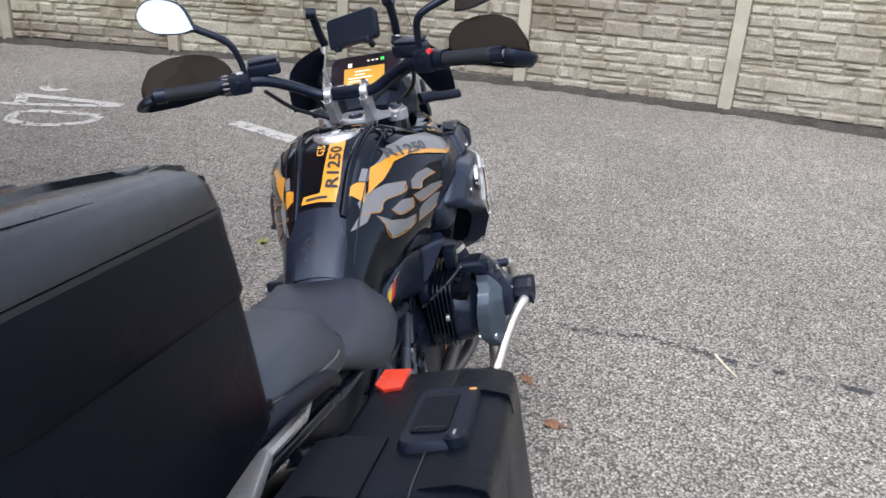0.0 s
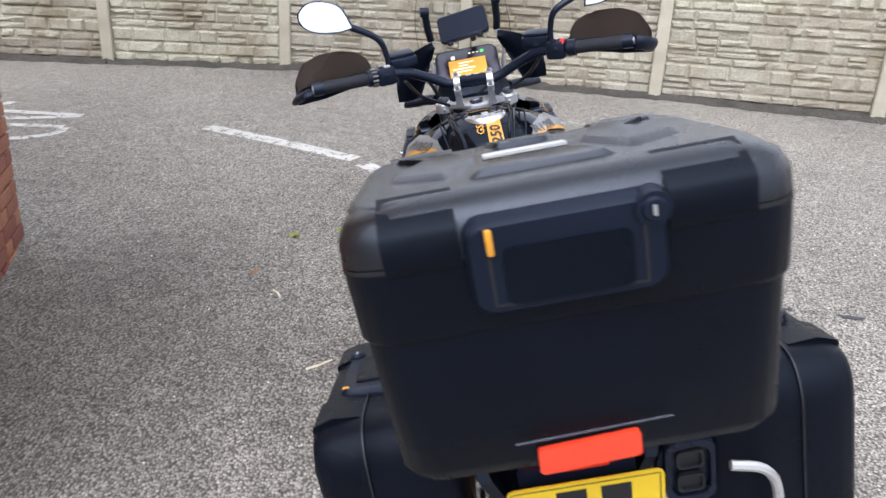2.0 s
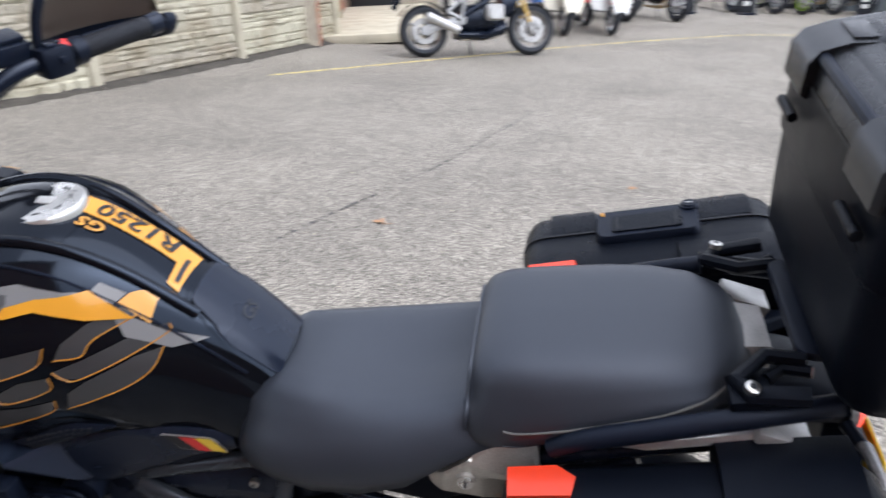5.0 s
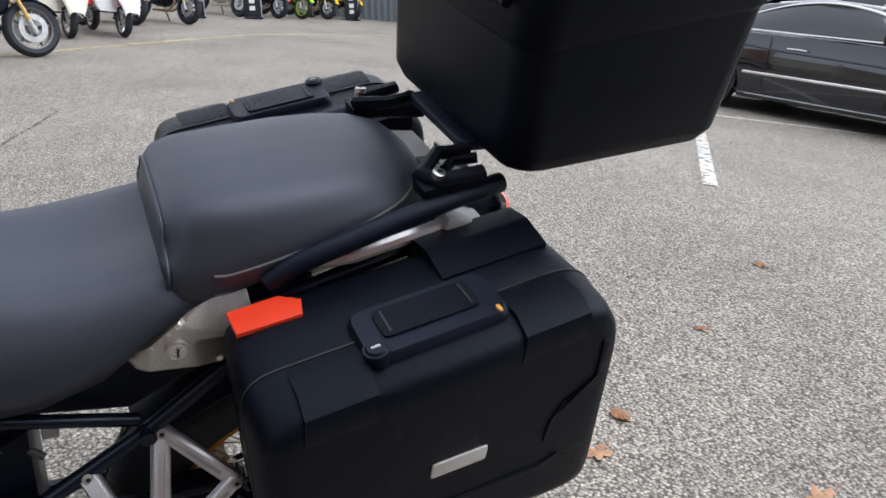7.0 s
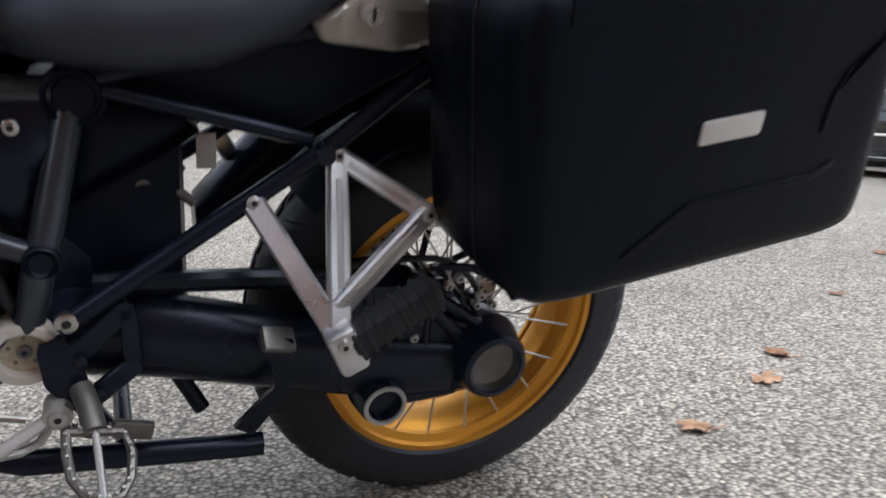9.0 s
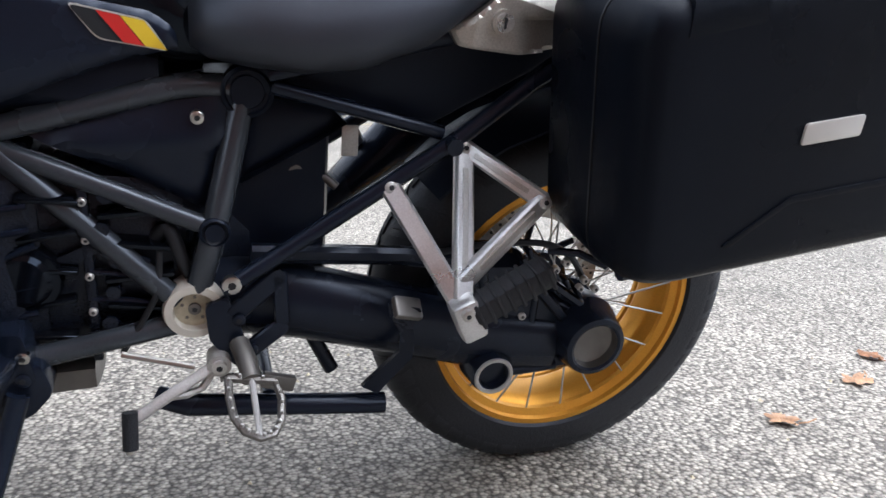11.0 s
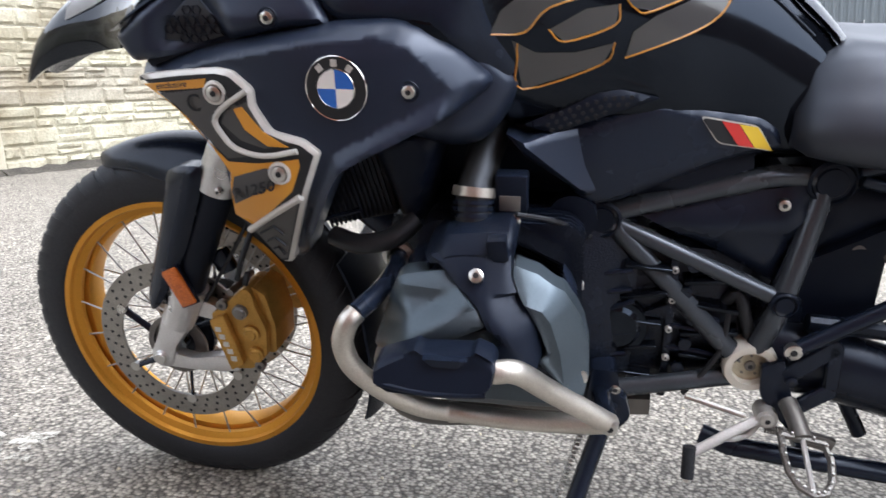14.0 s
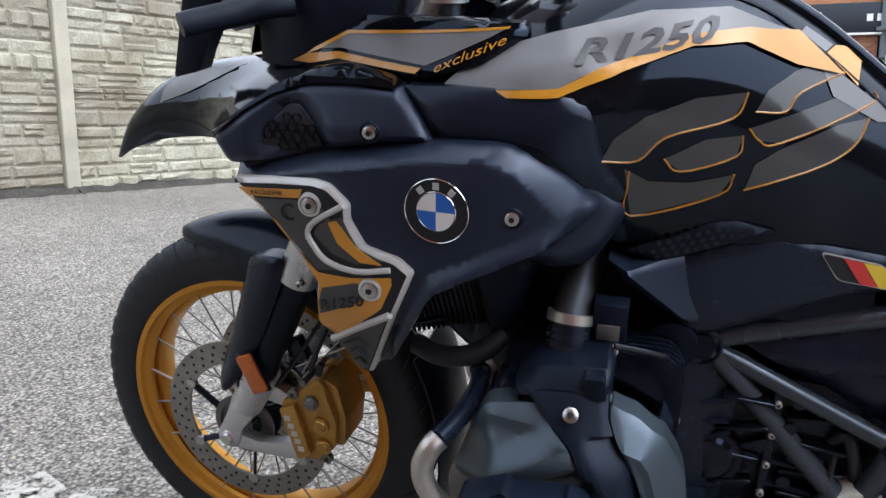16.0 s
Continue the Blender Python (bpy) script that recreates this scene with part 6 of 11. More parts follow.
def display():
    m = Matrix.Translation((-0.004, 1.266, 1.133)) @ Matrix.Rotation(radians(43), 4, "X")
    def sheet(w, h, r, z0, z1, c=(0, 0)):
        return moved(loft([[(x, y, z) for x, y in rounded(w, h, r, c=c)] for z in (z0, z1)]), m)

    body = part("display", moved(loft([[(x * k, y * k, z) for x, y in rounded(0.208, 0.128, 0.026)] for z, k in ((-0.034, 0.9), (-0.026, 1.0), (-0.004, 1.0), (0.0, 0.98))]), m), MATT_BLACK, bike, "black colour display with an amber message")
    part("display_glass", sheet(0.194, 0.114, 0.020, -0.002, 0.0012), SCREEN_GLASS, body)
    part("display_message", sheet(0.122, 0.066, 0.003, 0.0012, 0.0016, (0.0, -0.014)), SCREEN_AMBER, body, "amber message panel")
    for k, (w, x) in enumerate(((0.048, 0.008), (0.030, -0.002), (0.072, 0.000), (0.060, -0.006), (0.030, -0.030))):
        part("display_text", moved(box((x - 0.012, 0.006 - 0.0112 * k, 0.0018), (w, 0.0038, 0.0004)), m), SCREEN_TEXT, body)
    part("display_text", moved(box((-0.044, 0.030, 0.0016), (0.012, 0.014, 0.0004)), m), SCREEN_TEXT, body)
    part("display_green", moved(box((0.054, 0.040, 0.0016), (0.010, 0.010, 0.0004)), m), SCREEN_GREEN, body)
    for k in range(3):
        part("display_text", moved(box((0.012 + 0.013 * k, 0.039, 0.0016), (0.007, 0.005, 0.0004)), m), SCREEN_TEXT, body)
    return body


display()
cradle_m = Matrix.Translation((0.0, 1.226, 1.262)) @ Matrix.Rotation(radians(-9), 4, "Y") @ Matrix.Rotation(radians(-14), 4, "Z") @ Matrix.Rotation(radians(66), 4, "X")
cradle = part("phone_cradle", moved(loft([[(x, y, z) for x, y in rounded(w, h, 0.012)] for w, h, z in ((0.136, 0.064, -0.022), (0.156, 0.082, -0.014), (0.160, 0.086, 0.006), (0.152, 0.078, 0.012))]), cradle_m), MATT_BLACK, bike, "black padded device holder above the display")
part("cradle_lip", moved(box((0, -0.040, 0.014), (0.120, 0.012, 0.012), 0.004), cradle_m), MATT_BLACK, cradle)
for x in (-0.05, 0.05):
    part("cradle_clip", moved(box((x, -0.047, 0.010), (0.016, 0.012, 0.02), 0.003), cradle_m), MATT_BLACK, cradle)
part("cradle_arm", tube([(0.03, 1.30, 1.20), (0.02, 1.285, 1.235), (0.01, 1.268, 1.255)], 0.010, 8), SATIN_BLACK, bike)

# handlebar, clamps, top yoke: these turn with the front wheel
FIXED = set(bpy.data.objects)
bar_half = [(0.06, 1.049, 1.122), (0.13, 1.032, 1.156), (0.20, 0.990, 1.190), (0.29, 0.943, 1.197), (0.425, 0.888, 1.202)]
bar_line = [(-x, y, z) for x, y, z in bar_half[::-1]] + bar_half
part("handlebar", tube(bar_line, 0.0145, 14, bend=5), SATIN_BLACK, bike, "black tapered handlebar")
part("bar_pad", box((0, 1.050, 1.128), (0.085, 0.030, 0.030), 0.010), MATT_BLACK, bike)
for k in range(2):
    part("pad_mark", box((-0.012 + 0.024 * k, 1.046, 1.1436), (0.016, 0.010, 0.001)), SILVER_TRIM, bike)
yoke = slab(round_corners([(-0.066, 1.112), (-0.056, 1.082), (-0.040, 1.060), (-0.022, 1.046), (0.022, 1.046), (0.040, 1.060), (0.056, 1.082), (0.066, 1.112), (0.045, 1.150), (-0.045, 1.150)], 0.012), 0.0, 0.016, 0.004)
for v in yoke.verts:
    v.co = Vector((v.co.y, v.co.z, 1.034 + v.co.x))
yoke_plate = part("top_yoke", yoke, SILVER, bike, "silver cast top yoke")
for s in (-1, 1):
    part("yoke_arm", loft([[(s * x, y0 + d * w, z + e) for d, e in ((-1, 0), (1, 0), (1, -0.014), (-1, -0.014))] for x, y0, w, z in ((0.050, 1.104, 0.028, 1.048), (0.078, 1.122, 0.016, 1.046), (0.100, 1.134, 0.015, 1.046))]), SILVER, yoke_plate)
    part("fork_clamp", lathe([(0.0195, 0.008), (0.0255, 0.008), (0.0285, 0.005), (0.0285, -0.020), (0.0195, -0.022)], 28, "z", (s * 0.102, 1.137, 1.040), True), SILVER, yoke_plate)
    bolt((s * 0.102, 1.106, 1.030), (0, -1, 0), 0.0055, yoke_plate)
yb = part("yoke_badge", lathe([(0, 0.006), (0.017, 0.006), (0.020, 0.003), (0.020, -0.01)], 32, "z", (0, 1.078, 1.052)), INK, bike, "small round enamel badge")
for q in range(4):
    w = bmesh.new()
    w.faces.new([w.verts.new((0, 1.078, 1.0585))] + [w.verts.new((0.0115 * math.cos(radians(90 * q + 15 * k)), 1.078 + 0.0115 * math.sin(radians(90 * q + 15 * k)), 1.0585)) for k in range(7)])
    part("badge_quarter", w, BLUE if q % 2 else WHITE, yb)
for s in (-1, 1):
    clamp = part("bar_clamp", loft([[(s * 0.050 + x * k, y, z) for x, y in ((-0.010, y0), (0.010, y0), (0.010, y1), (-0.010, y1))] for k, y0, y1, z in ((1.35, 1.044, 1.088, 1.048), (1.0, 1.040, 1.082, 1.066), (0.9, 1.030, 1.072, 1.100), (0.9, 1.028, 1.066, 1.120))]), SILVER, bike, "silver handlebar clamp")
    part("clamp_cap", loft([[(s * 0.050 + x, 1.046 + 0.020 * math.cos(a) * k + 0.001, 1.123 + 0.020 * math.sin(a) * k) for a in [radians(100 + 190 * j / 9) - radians(35) for j in range(10)]] for x, k in ((-0.010, 0.92), (-0.008, 1.0), (0.008, 1.0), (0.010, 0.92))]), SILVER, clamp)
    for y, z in ((1.055, 1.146), (1.024, 1.110)):
        part("clamp_lug", tube([(s * 0.050, y + 0.006, z - 0.016), (s * 0.050, y - 0.003, z + 0.002)], 0.0105, 12), SILVER, clamp)
        bolt((s * 0.050, y - 0.003, z + 0.002), (0, -0.5, 0.86), 0.0065, clamp, TIN_GREY)
    part("fork_cap", lathe([(0, 0.024), (0.012, 0.024), (0.0175, 0.022), (0.019, 0.018), (0.019, -0.05)], 28, "z", (s * 0.102, 1.137, 1.042)), FRAME_GREY, bike, "blue grey fork cap")
    # grip, switches, guard, mirror
    a, b = Vector((s * 0.425, 0.888, 1.202)), Vector((s * 0.290, 0.943, 1.197))
    d = (a - b).normalized()
    grip = part("grip", tube([b, b + d * 0.004, a - d * 0.012, a], 0.0175, 16), GRIP, bike, "ribbed black rubber grip")
    for k in range(16):
        p = b + d * (0.012 + 0.0075 * k)
        part("grip_rib", tube([p - d * 0.0018, p + d * 0.0018], 0.0186, 14), GRIP, grip)
    part("grip_collar", tube([b - d * 0.012, b + d * 0.010], 0.0235, 18), MATT_BLACK, grip)
    part("bar_end", tube([a - d * 0.004, a + d * 0.018, a + d * 0.024], 0.0195, 18), SATIN_BLACK, grip)
    part("bar_end_screw", tube([a + d * 0.022, a + d * 0.0255], 0.010, 14), DULL_SILVER, grip)
    c = b - d * 0.045
    pod = part("switch_pod", box(tuple(c), (0.056, 0.052, 0.052), 0.010, (0, 0, s * -23)), MATT_BLACK, bike, "black switch pod with a red button")
    part("red_switch", box(tuple(c + Vector((s * 0.012, -0.018, 0.020 if s > 0 else -0.014))), (0.016, 0.020, 0.016), 0.004, (35, 0, s * -23)), RED, pod)
    part("switch_button", box(tuple(c + Vector((-s * 0.010, -0.010, 0.027))), (0.018, 0.014, 0.008), 0.003, (0, 0, s * -23)), DULL_SILVER if s < 0 else SATIN_BLACK, pod)
    part("switch_button", box(tuple(c + Vector((s * 0.008, -0.012, 0.027))), (0.012, 0.012, 0.007), 0.003, (0, 0, s * -23)), SATIN_BLACK, pod)
    part("switch_button", box(tuple(c + Vector((-s * 0.008, -0.027, 0.004))), (0.014, 0.006, 0.014), 0.003, (0, 0, s * -23)), SATIN_BLACK, pod)
    if s < 0:
        ring = b + d * -0.010
        for k in range(12):
            q = radians(30 * k)
            n1 = d.orthogonal().normalized()
            n2 = d.cross(n1)
            part("wheel_notch", rod(ring + (n1 * math.cos(q) + n2 * math.sin(q)) * 0.024 - d * 0.008, ring + (n1 * math.cos(q) + n2 * math.sin(q)) * 0.024 + d * 0.008, 0.0035, 6), TIN_GREY, pod)
    res = part("fluid_reservoir", box((s * 0.200, 1.014, 1.220), (0.085, 0.055, 0.034), 0.008, (8, 0, s * -24)), SATIN_BLACK, bike, "black brake fluid reservoir")
    part("reservoir_lid", box((s * 0.200, 1.014, 1.241), (0.075, 0.045, 0.008), 0.003, (8, 0, s * -24)), MATT_BLACK, res)
    part("lever", tube([(s * 0.255, 1.000, 1.190), (s * 0.30, 1.005, 1.188), (s * 0.38, 0.985, 1.190), (s * 0.455, 0.945, 1.192)], 0.008, 10, bend=4, flat=0.7), SATIN_BLACK, bike, "black brake or clutch lever")
    # smoked hand guard: a curved shell with an upper deflector
    def guard_y(x):
        t = (x - 0.295) / 0.215
        return 1.030 - 0.020 * t - 0.105 * max(0, t) ** 2.6

    def guard_plate(outline, lean, thick):
        bm = flat_shape(round_corners(outline, 0.012), 0.010)
        for v in bm.verts:
            x, z = v.co.y, v.co.z
            v.co = Vector((s * x, guard_y(x) - lean * (z - 1.20), z))
        bmesh.ops.solidify(bm, geom=bm.faces[:], thickness=thick)
        return bm

    guard = part("hand_guard", guard_plate([(0.292, 1.205), (0.300, 1.242), (0.326, 1.266), (0.375, 1.280), (0.430, 1.282), (0.474, 1.268), (0.502, 1.222), (0.507, 1.180), (0.46, 1.165), (0.38, 1.17)], 0.30, 0.004), SMOKE, bike, "smoked brown hand guard", 60)
    part("guard_base", guard_plate([(0.262, 1.180), (0.285, 1.205), (0.325, 1.228), (0.372, 1.240), (0.410, 1.236), (0.450, 1.214), (0.490, 1.200), (0.512, 1.178), (0.508, 1.156), (0.44, 1.150), (0.34, 1.162)], 0.10, 0.014), MATT_BLACK, guard)
    part("guard_shell", tube([(s * 0.470, 0.995, 1.168), (s * 0.500, 0.945, 1.168), (s * 0.502, 0.900, 1.178), (s * 0.470, 0.868, 1.194), (s * 0.452, 0.872, 1.198)], 0.020, 10, bend=4, flat=0.55), MATT_BLACK, guard, "black hand guard bow")
    # mirror
    mc = Vector((-0.384, 0.912, 1.384)) if s < 0 else Vector((0.404, 0.960, 1.352))
    inner = Vector((s * 0.325, 0.925 if s < 0 else 0.962, 1.354 if s < 0 else 1.337))
    part("mirror_stalk", tube([(s * 0.236, 0.972, 1.20), (s * 0.235, 0.962, 1.255), tuple(Vector((s * 0.252, 0.948, 1.305))), tuple(inner)], 0.0075, 10, bend=6, taper=1.35), SATIN_BLACK, bike, "black bent mirror stalk")
    outline = [(-0.086, -0.022), (-0.058, 0.024), (-0.030, 0.042), (0.015, 0.046), (0.048, 0.036), (0.066, 0.014), (0.068, -0.008), (0.050, -0.030), (0.018, -0.040), (-0.020, -0.039), (-0.055, -0.034)]
    outline = [(p.x, p.y) for p in curve_points([(x, y, 0) for x, y in outline + outline[:1]], 3)][:-1]
    tilt = 12 if s < 0 else -12
    mm = Matrix.Translation(mc) @ Matrix.Rotation(radians(s * -4), 4, "Z") @ Matrix.Rotation(radians(tilt + (0 if s < 0 else -10)), 4, "Y") @ Matrix.Rotation(radians(79), 4, "X")
    loop = [(s * x, y) for x, y in outline]
    shell = part("mirror", moved(loft([[(x * k, y * k, z) for x, y in loop] for k, z in ((0.35, -0.040), (0.75, -0.032), (0.97, -0.014), (1.0, 0.0), (0.97, 0.003))]), mm), SATIN_BLACK, bike, "black rear view mirror reflecting the sky", 60)
    part("mirror_glass", moved(loft([[(x * 0.93, y * 0.92, z) for x, y in loop] for z in (0.0025, 0.0042)]), mm), MIRROR, shell, "mirror glass")
STEERED += [o for o in bpy.data.objects if o not in FIXED and o.data]
# the steering stands turned a little to the right
head = Vector((0, 1.135, 1.03))
STEER = Matrix.Translation(head) @ Matrix.Rotation(radians(-3.0), 4, Vector((0, -0.45, 0.89))) @ Matrix.Translation(-head)
for ob in STEERED:
    ob.data.transform(STEER)
# cables from the bars
for pts in ([(-0.20, 0.99, 1.17), (-0.16, 1.06, 1.10), (-0.08, 1.12, 1.04), (-0.05, 1.14, 0.98)], [(0.20, 0.99, 1.17), (0.17, 1.07, 1.11), (0.10, 1.13, 1.05), (0.06, 1.15, 0.98)],
            [(0.22, 0.98, 1.18), (0.13, 1.10, 1.13), (0.02, 1.16, 1.06), (-0.03, 1.17, 0.99)], [(-0.23, 1.0, 1.20), (-0.15, 1.09, 1.15), (-0.12, 1.17, 1.08), (-0.11, 1.20, 1.0)]):
    part("cable", tube(pts, 0.0055, 8, bend=6), CABLE, bike)
part("steering_head", rod((0, 1.13, 1.03), (0, 1.19, 0.92), 0.035, 20), SATIN_BLACK, bike)
both("indicator", tube([(-0.13, 1.335, 1.020), (-0.165, 1.36, 1.018), (-0.185, 1.375, 1.012), (-0.225, 1.412, 1.004), (-0.235, 1.422, 1.002)], 0.020, 14, flat=0.7, taper=0.8), MATT_BLACK, label="black front turn signal")

# ---- seats ----


def seat_section(y, top, dip, half, shoulder, flank, low):
    """A loop across the seat: crown, shoulder, flank, underside."""
    pts = [(0, top - dip), (half * 0.45, top - dip * 0.4), (half * 0.80, top - 0.004), (half * 0.97, shoulder), (flank, (shoulder + low) / 2), (flank * 0.96, low + 0.01), (flank * 0.86, low), (0, low)]
    return half_section(y, pts, 16)


seat_front = loft([
    seat_section(0.565, 0.792, 0, 0.095, 0.770, 0.125, 0.715),
    seat_section(0.545, 0.822, 0, 0.105, 0.795, 0.145, 0.705),
    seat_section(0.500, 0.842, 0.002, 0.115, 0.812, 0.163, 0.700),
    seat_section(0.440, 0.838, 0.004, 0.130, 0.810, 0.172, 0.696),
    seat_section(0.370, 0.836, 0.006, 0.150, 0.812, 0.174, 0.704),
    seat_section(0.300, 0.842, 0.008, 0.158, 0.816, 0.172, 0.736),
    seat_section(0.240, 0.858, 0.009, 0.156, 0.828, 0.166, 0.780),
    seat_section(0.195, 0.874, 0.008, 0.148, 0.842, 0.156, 0.808),
    seat_section(0.170, 0.872, 0.006, 0.138, 0.842, 0.146, 0.812)])
part("rider_seat", seat_front, SEAT, bike, "black vinyl rider seat", 70)


def pillion_section(y, top, half, flank, low):
    """Domed cushion with a soft edge, then a flank that leans outwards."""
    pts = [(0, top + 0.002), (half * 0.45, top), (half * 0.74, top - 0.004), (half * 0.92, top - 0.014), (half * 1.01, top - 0.030), (flank, low + 0.034), (flank * 0.985, low + 0.010), (flank * 0.90, low), (0, low)]
    return half_section(y, pts, 26)


pillion_rows = [(0.222, 0.900, 0.090, 0.120, 0.846), (0.217, 0.922, 0.108, 0.140, 0.832), (0.204, 0.936, 0.122, 0.150, 0.826), (0.180, 0.945, 0.129, 0.154, 0.828), (0.140, 0.951, 0.133, 0.157, 0.838),
                (0.090, 0.957, 0.136, 0.157, 0.852), (0.030, 0.965, 0.137, 0.154, 0.868), (-0.030, 0.971, 0.133, 0.148, 0.886), (-0.085, 0.973, 0.122, 0.135, 0.898), (-0.125, 0.968, 0.102, 0.112, 0.904), (-0.146, 0.955, 0.078, 0.086, 0.908), (-0.154, 0.940, 0.055, 0.060, 0.912)]
seat_back = loft([pillion_section(*r) for r in pillion_rows])
SEAT_TREE = BVHTree.FromBMesh(seat_back)
pillion = part("pillion_seat", seat_back, SEAT, bike, "black vinyl pillion seat with stitched edge", 60)
for s in (-1, 1):
    for z0, rr in ((0.004, 0.0022), (-0.024, 0.0013)):
        pts = []
        for k in range(22):
            y = 0.165 - 0.30 * k / 21
            low = 0.850 + 0.09 * max(0, (0.15 - y) / 0.30) ** 1.1
            hit = SEAT_TREE.ray_cast(Vector((s, y, low + 0.012 + z0)), Vector((-s, 0, 0)))[0]
            if hit:
                pts.append(hit)
        part("seat_piping", tube(pts, rr, 6), STITCH if z0 > 0 else SEAT, pillion)
front_edge = [p for p in pillion_section(0.2165, 0.9225, 0.1085, 0.1405, 0.834) if p[2] > 0.842]
part("seat_piping", tube([(x * 1.004, y, z + 0.0005) for x, y, z in front_edge], 0.0026, 6), SEAT, pillion)
part("seat_base", loft([half_section(0.19, [(0, 0.85), (0.12, 0.85), (0.13, 0.82), (0.0, 0.80)], 8), half_section(-0.14, [(0, 0.90), (0.09, 0.90), (0.10, 0.87), (0, 0.85)], 8)]), MATT_BLACK, bike)
t = lettering("GS", 0.052, 0.15, 1.1)
for v in t.verts:
    v.co = Vector((0.045 - v.co.y, 0.2115 + (0.915 - v.co.z - 0.885) * 0.42 - 0.004, 0.880 + v.co.z))
part("seat_lettering", t, SEAT, pillion)

# ---- frame ----


def flat_bar(p, q, wide, thick, taper=1.0):
    """A cast bar of bevelled oblong section, its broad side outwards."""
    p, q = Vector(p), Vector(q)
    way = (q - p).normalized()
    broad = way.cross(Vector((1, 0, 0))).normalized()
    deep = way.cross(broad).normalized()
    rings = []
    for e, f in ((p - way * wide * 0.25, 0.7), (p, 1.0), (q, taper), (q + way * wide * 0.25, 0.7 * taper)):
        w, t, b = wide * f / 2, thick * f / 2, thick * 0.22
        rings.append([e + broad * x + deep * y for x, y in ((-w, -t + b), (-w + b, -t), (w - b, -t), (w, -t + b), (w, t - b), (w - b, t), (-w + b, t), (-w, t - b))])
    return loft(rings)


A, Bn, C, D, En = (0.502, 0.664), (0.795, 0.606), (0.572, 0.391), (0.545, 0.501), (0.766, 0.340)
XA, XB, XD, XE = 0.088, 0.104, 0.128, 0.136
for s in (-1, 1):
    x = s * 0.116
    fr = part("frame_tube", tube([(s * XA, *A), (s * XA, 0.545, 0.667), (s * 0.094, 0.60, 0.662), (s * XB, 0.79, 0.612)], 0.0155, 16, bend=4), FRAME_GREY, bike, "dark grey steel frame tube")
    part("frame_tube", tube([(s * XB, 0.785, 0.602), (s * 0.122, 0.592, 0.402)], 0.0155, 16), FRAME_GREY, bike)
    part("frame_tube", tube([(s * XB, 0.780, 0.598), (s * XD, *D)], 0.0125, 16), FRAME_GREY, bike)
    part("frame_tube", tube([(s * XA, 0.508, 0.650), (s * XD, *D), (s * 0.122, 0.566, 0.42)], 0.0165, 16, bend=3), FRAME_GREY, bike)
    part("frame_tube", tube([(s * 0.122, 0.595, 0.368), (s * 0.130, 0.70, 0.350), (s * XE, *En)], 0.0145, 16, bend=3), FRAME_GREY, bike)
    for (y, z), r, px in ((A, 0.031, XA), (Bn, 0.028, XB), (D, 0.0185, XD)):
        capd = part("frame_plug", lathe([(0, s * 0.010), (r * 0.62, s * 0.010), (r * 0.68, s * 0.007), (r * 0.80, s * 0.007), (r * 0.86, s * 0.011), (r, s * 0.008), (r, -s * 0.014)], 32, "x", (s * px + s * 0.007, y, z)), MATT_BLACK, bike, "round black frame plug")
    pv = part("swingarm_pivot", lathe([(0.0255, s * 0.004), (0.0265, s * 0.018), (0.0365, s * 0.018), (0.039, s * 0.013), (0.039, -s * 0.02)], 36, "x", (x + s * 0.004, *C)), PIVOT_WHITE, bike, "pale ring round the swingarm pivot")
    part("pivot_plate", lathe([(0, s * 0.006), (0.0262, s * 0.006)], 28, "x", (x + s * 0.004, *C)), PIVOT_PLATE, pv)
    bolt((x + s * 0.009, *C), (s, 0, 0), 0.008, pv, TIN_GREY)
    for k in range(5):
        a = radians(72 * k + 20)
        part("pivot_hole", rod((x + s * 0.009, C[0] + 0.016 * math.cos(a), C[1] + 0.016 * math.sin(a)), (x + s * 0.0112, C[0] + 0.016 * math.cos(a), C[1] + 0.016 * math.sin(a)), 0.0022, 8), TIN_GREY, pv)
    # subframe
    part("subframe_tube", tube([(s * 0.150, 0.535, 0.428), (s * 0.135, 0.245, 0.617), (s * 0.125, 0.148, 0.690), (s * 0.120, -0.02, 0.80)], 0.0115, 12), SATIN_BLACK, bike, "black rear subframe tube")
    part("subframe_tube", tube([(s * 0.122, 0.475, 0.676), (s * 0.122, 0.262, 0.622)], 0.0095, 12), SATIN_BLACK, bike)
    part("subframe_tube", tube([(s * 0.122, 0.48, 0.69), (s * 0.125, 0.20, 0.76), (s * 0.115, -0.16, 0.86)], 0.0115, 12), SATIN_BLACK, bike)
    bolt((s * 0.155, 0.527, 0.437), (s, 0, 0), 0.012, bike)
    part("subframe_lug", rod((s * 0.135, 0.253, 0.612), (s * 0.155, 0.253, 0.612), 0.011), SATIN_BLACK, bike)
    # pillion peg hanger
    top_lug, rear_lug, front_lug, foot = Vector((s * 0.136, 0.236, 0.608)), Vector((s * 0.210, 0.150, 0.560)), Vector((s * 0.142, 0.332, 0.558)), Vector((s * 0.258, 0.260, 0.440))
    hg = part("peg_hanger", flat_bar(front_lug, foot, 0.027, 0.016, 0.95), SILVER, bike, "silver cast pillion footrest hanger")
    for p, q, w in ((top_lug, foot, 0.025), (top_lug, rear_lug, 0.022), (rear_lug, foot.lerp(top_lug, 0.16), 0.024)):
        part("hanger_arm", flat_bar(p, q, w, 0.015, 1.08), SILVER, hg)
        part("arm_recess", flat_bar(p.lerp(q, 0.14) + Vector((s * 0.0052, 0, 0)), p.lerp(q, 0.80) + Vector((s * 0.0052, 0, 0)), w * 0.42, 0.0085), DULL_SILVER, hg)
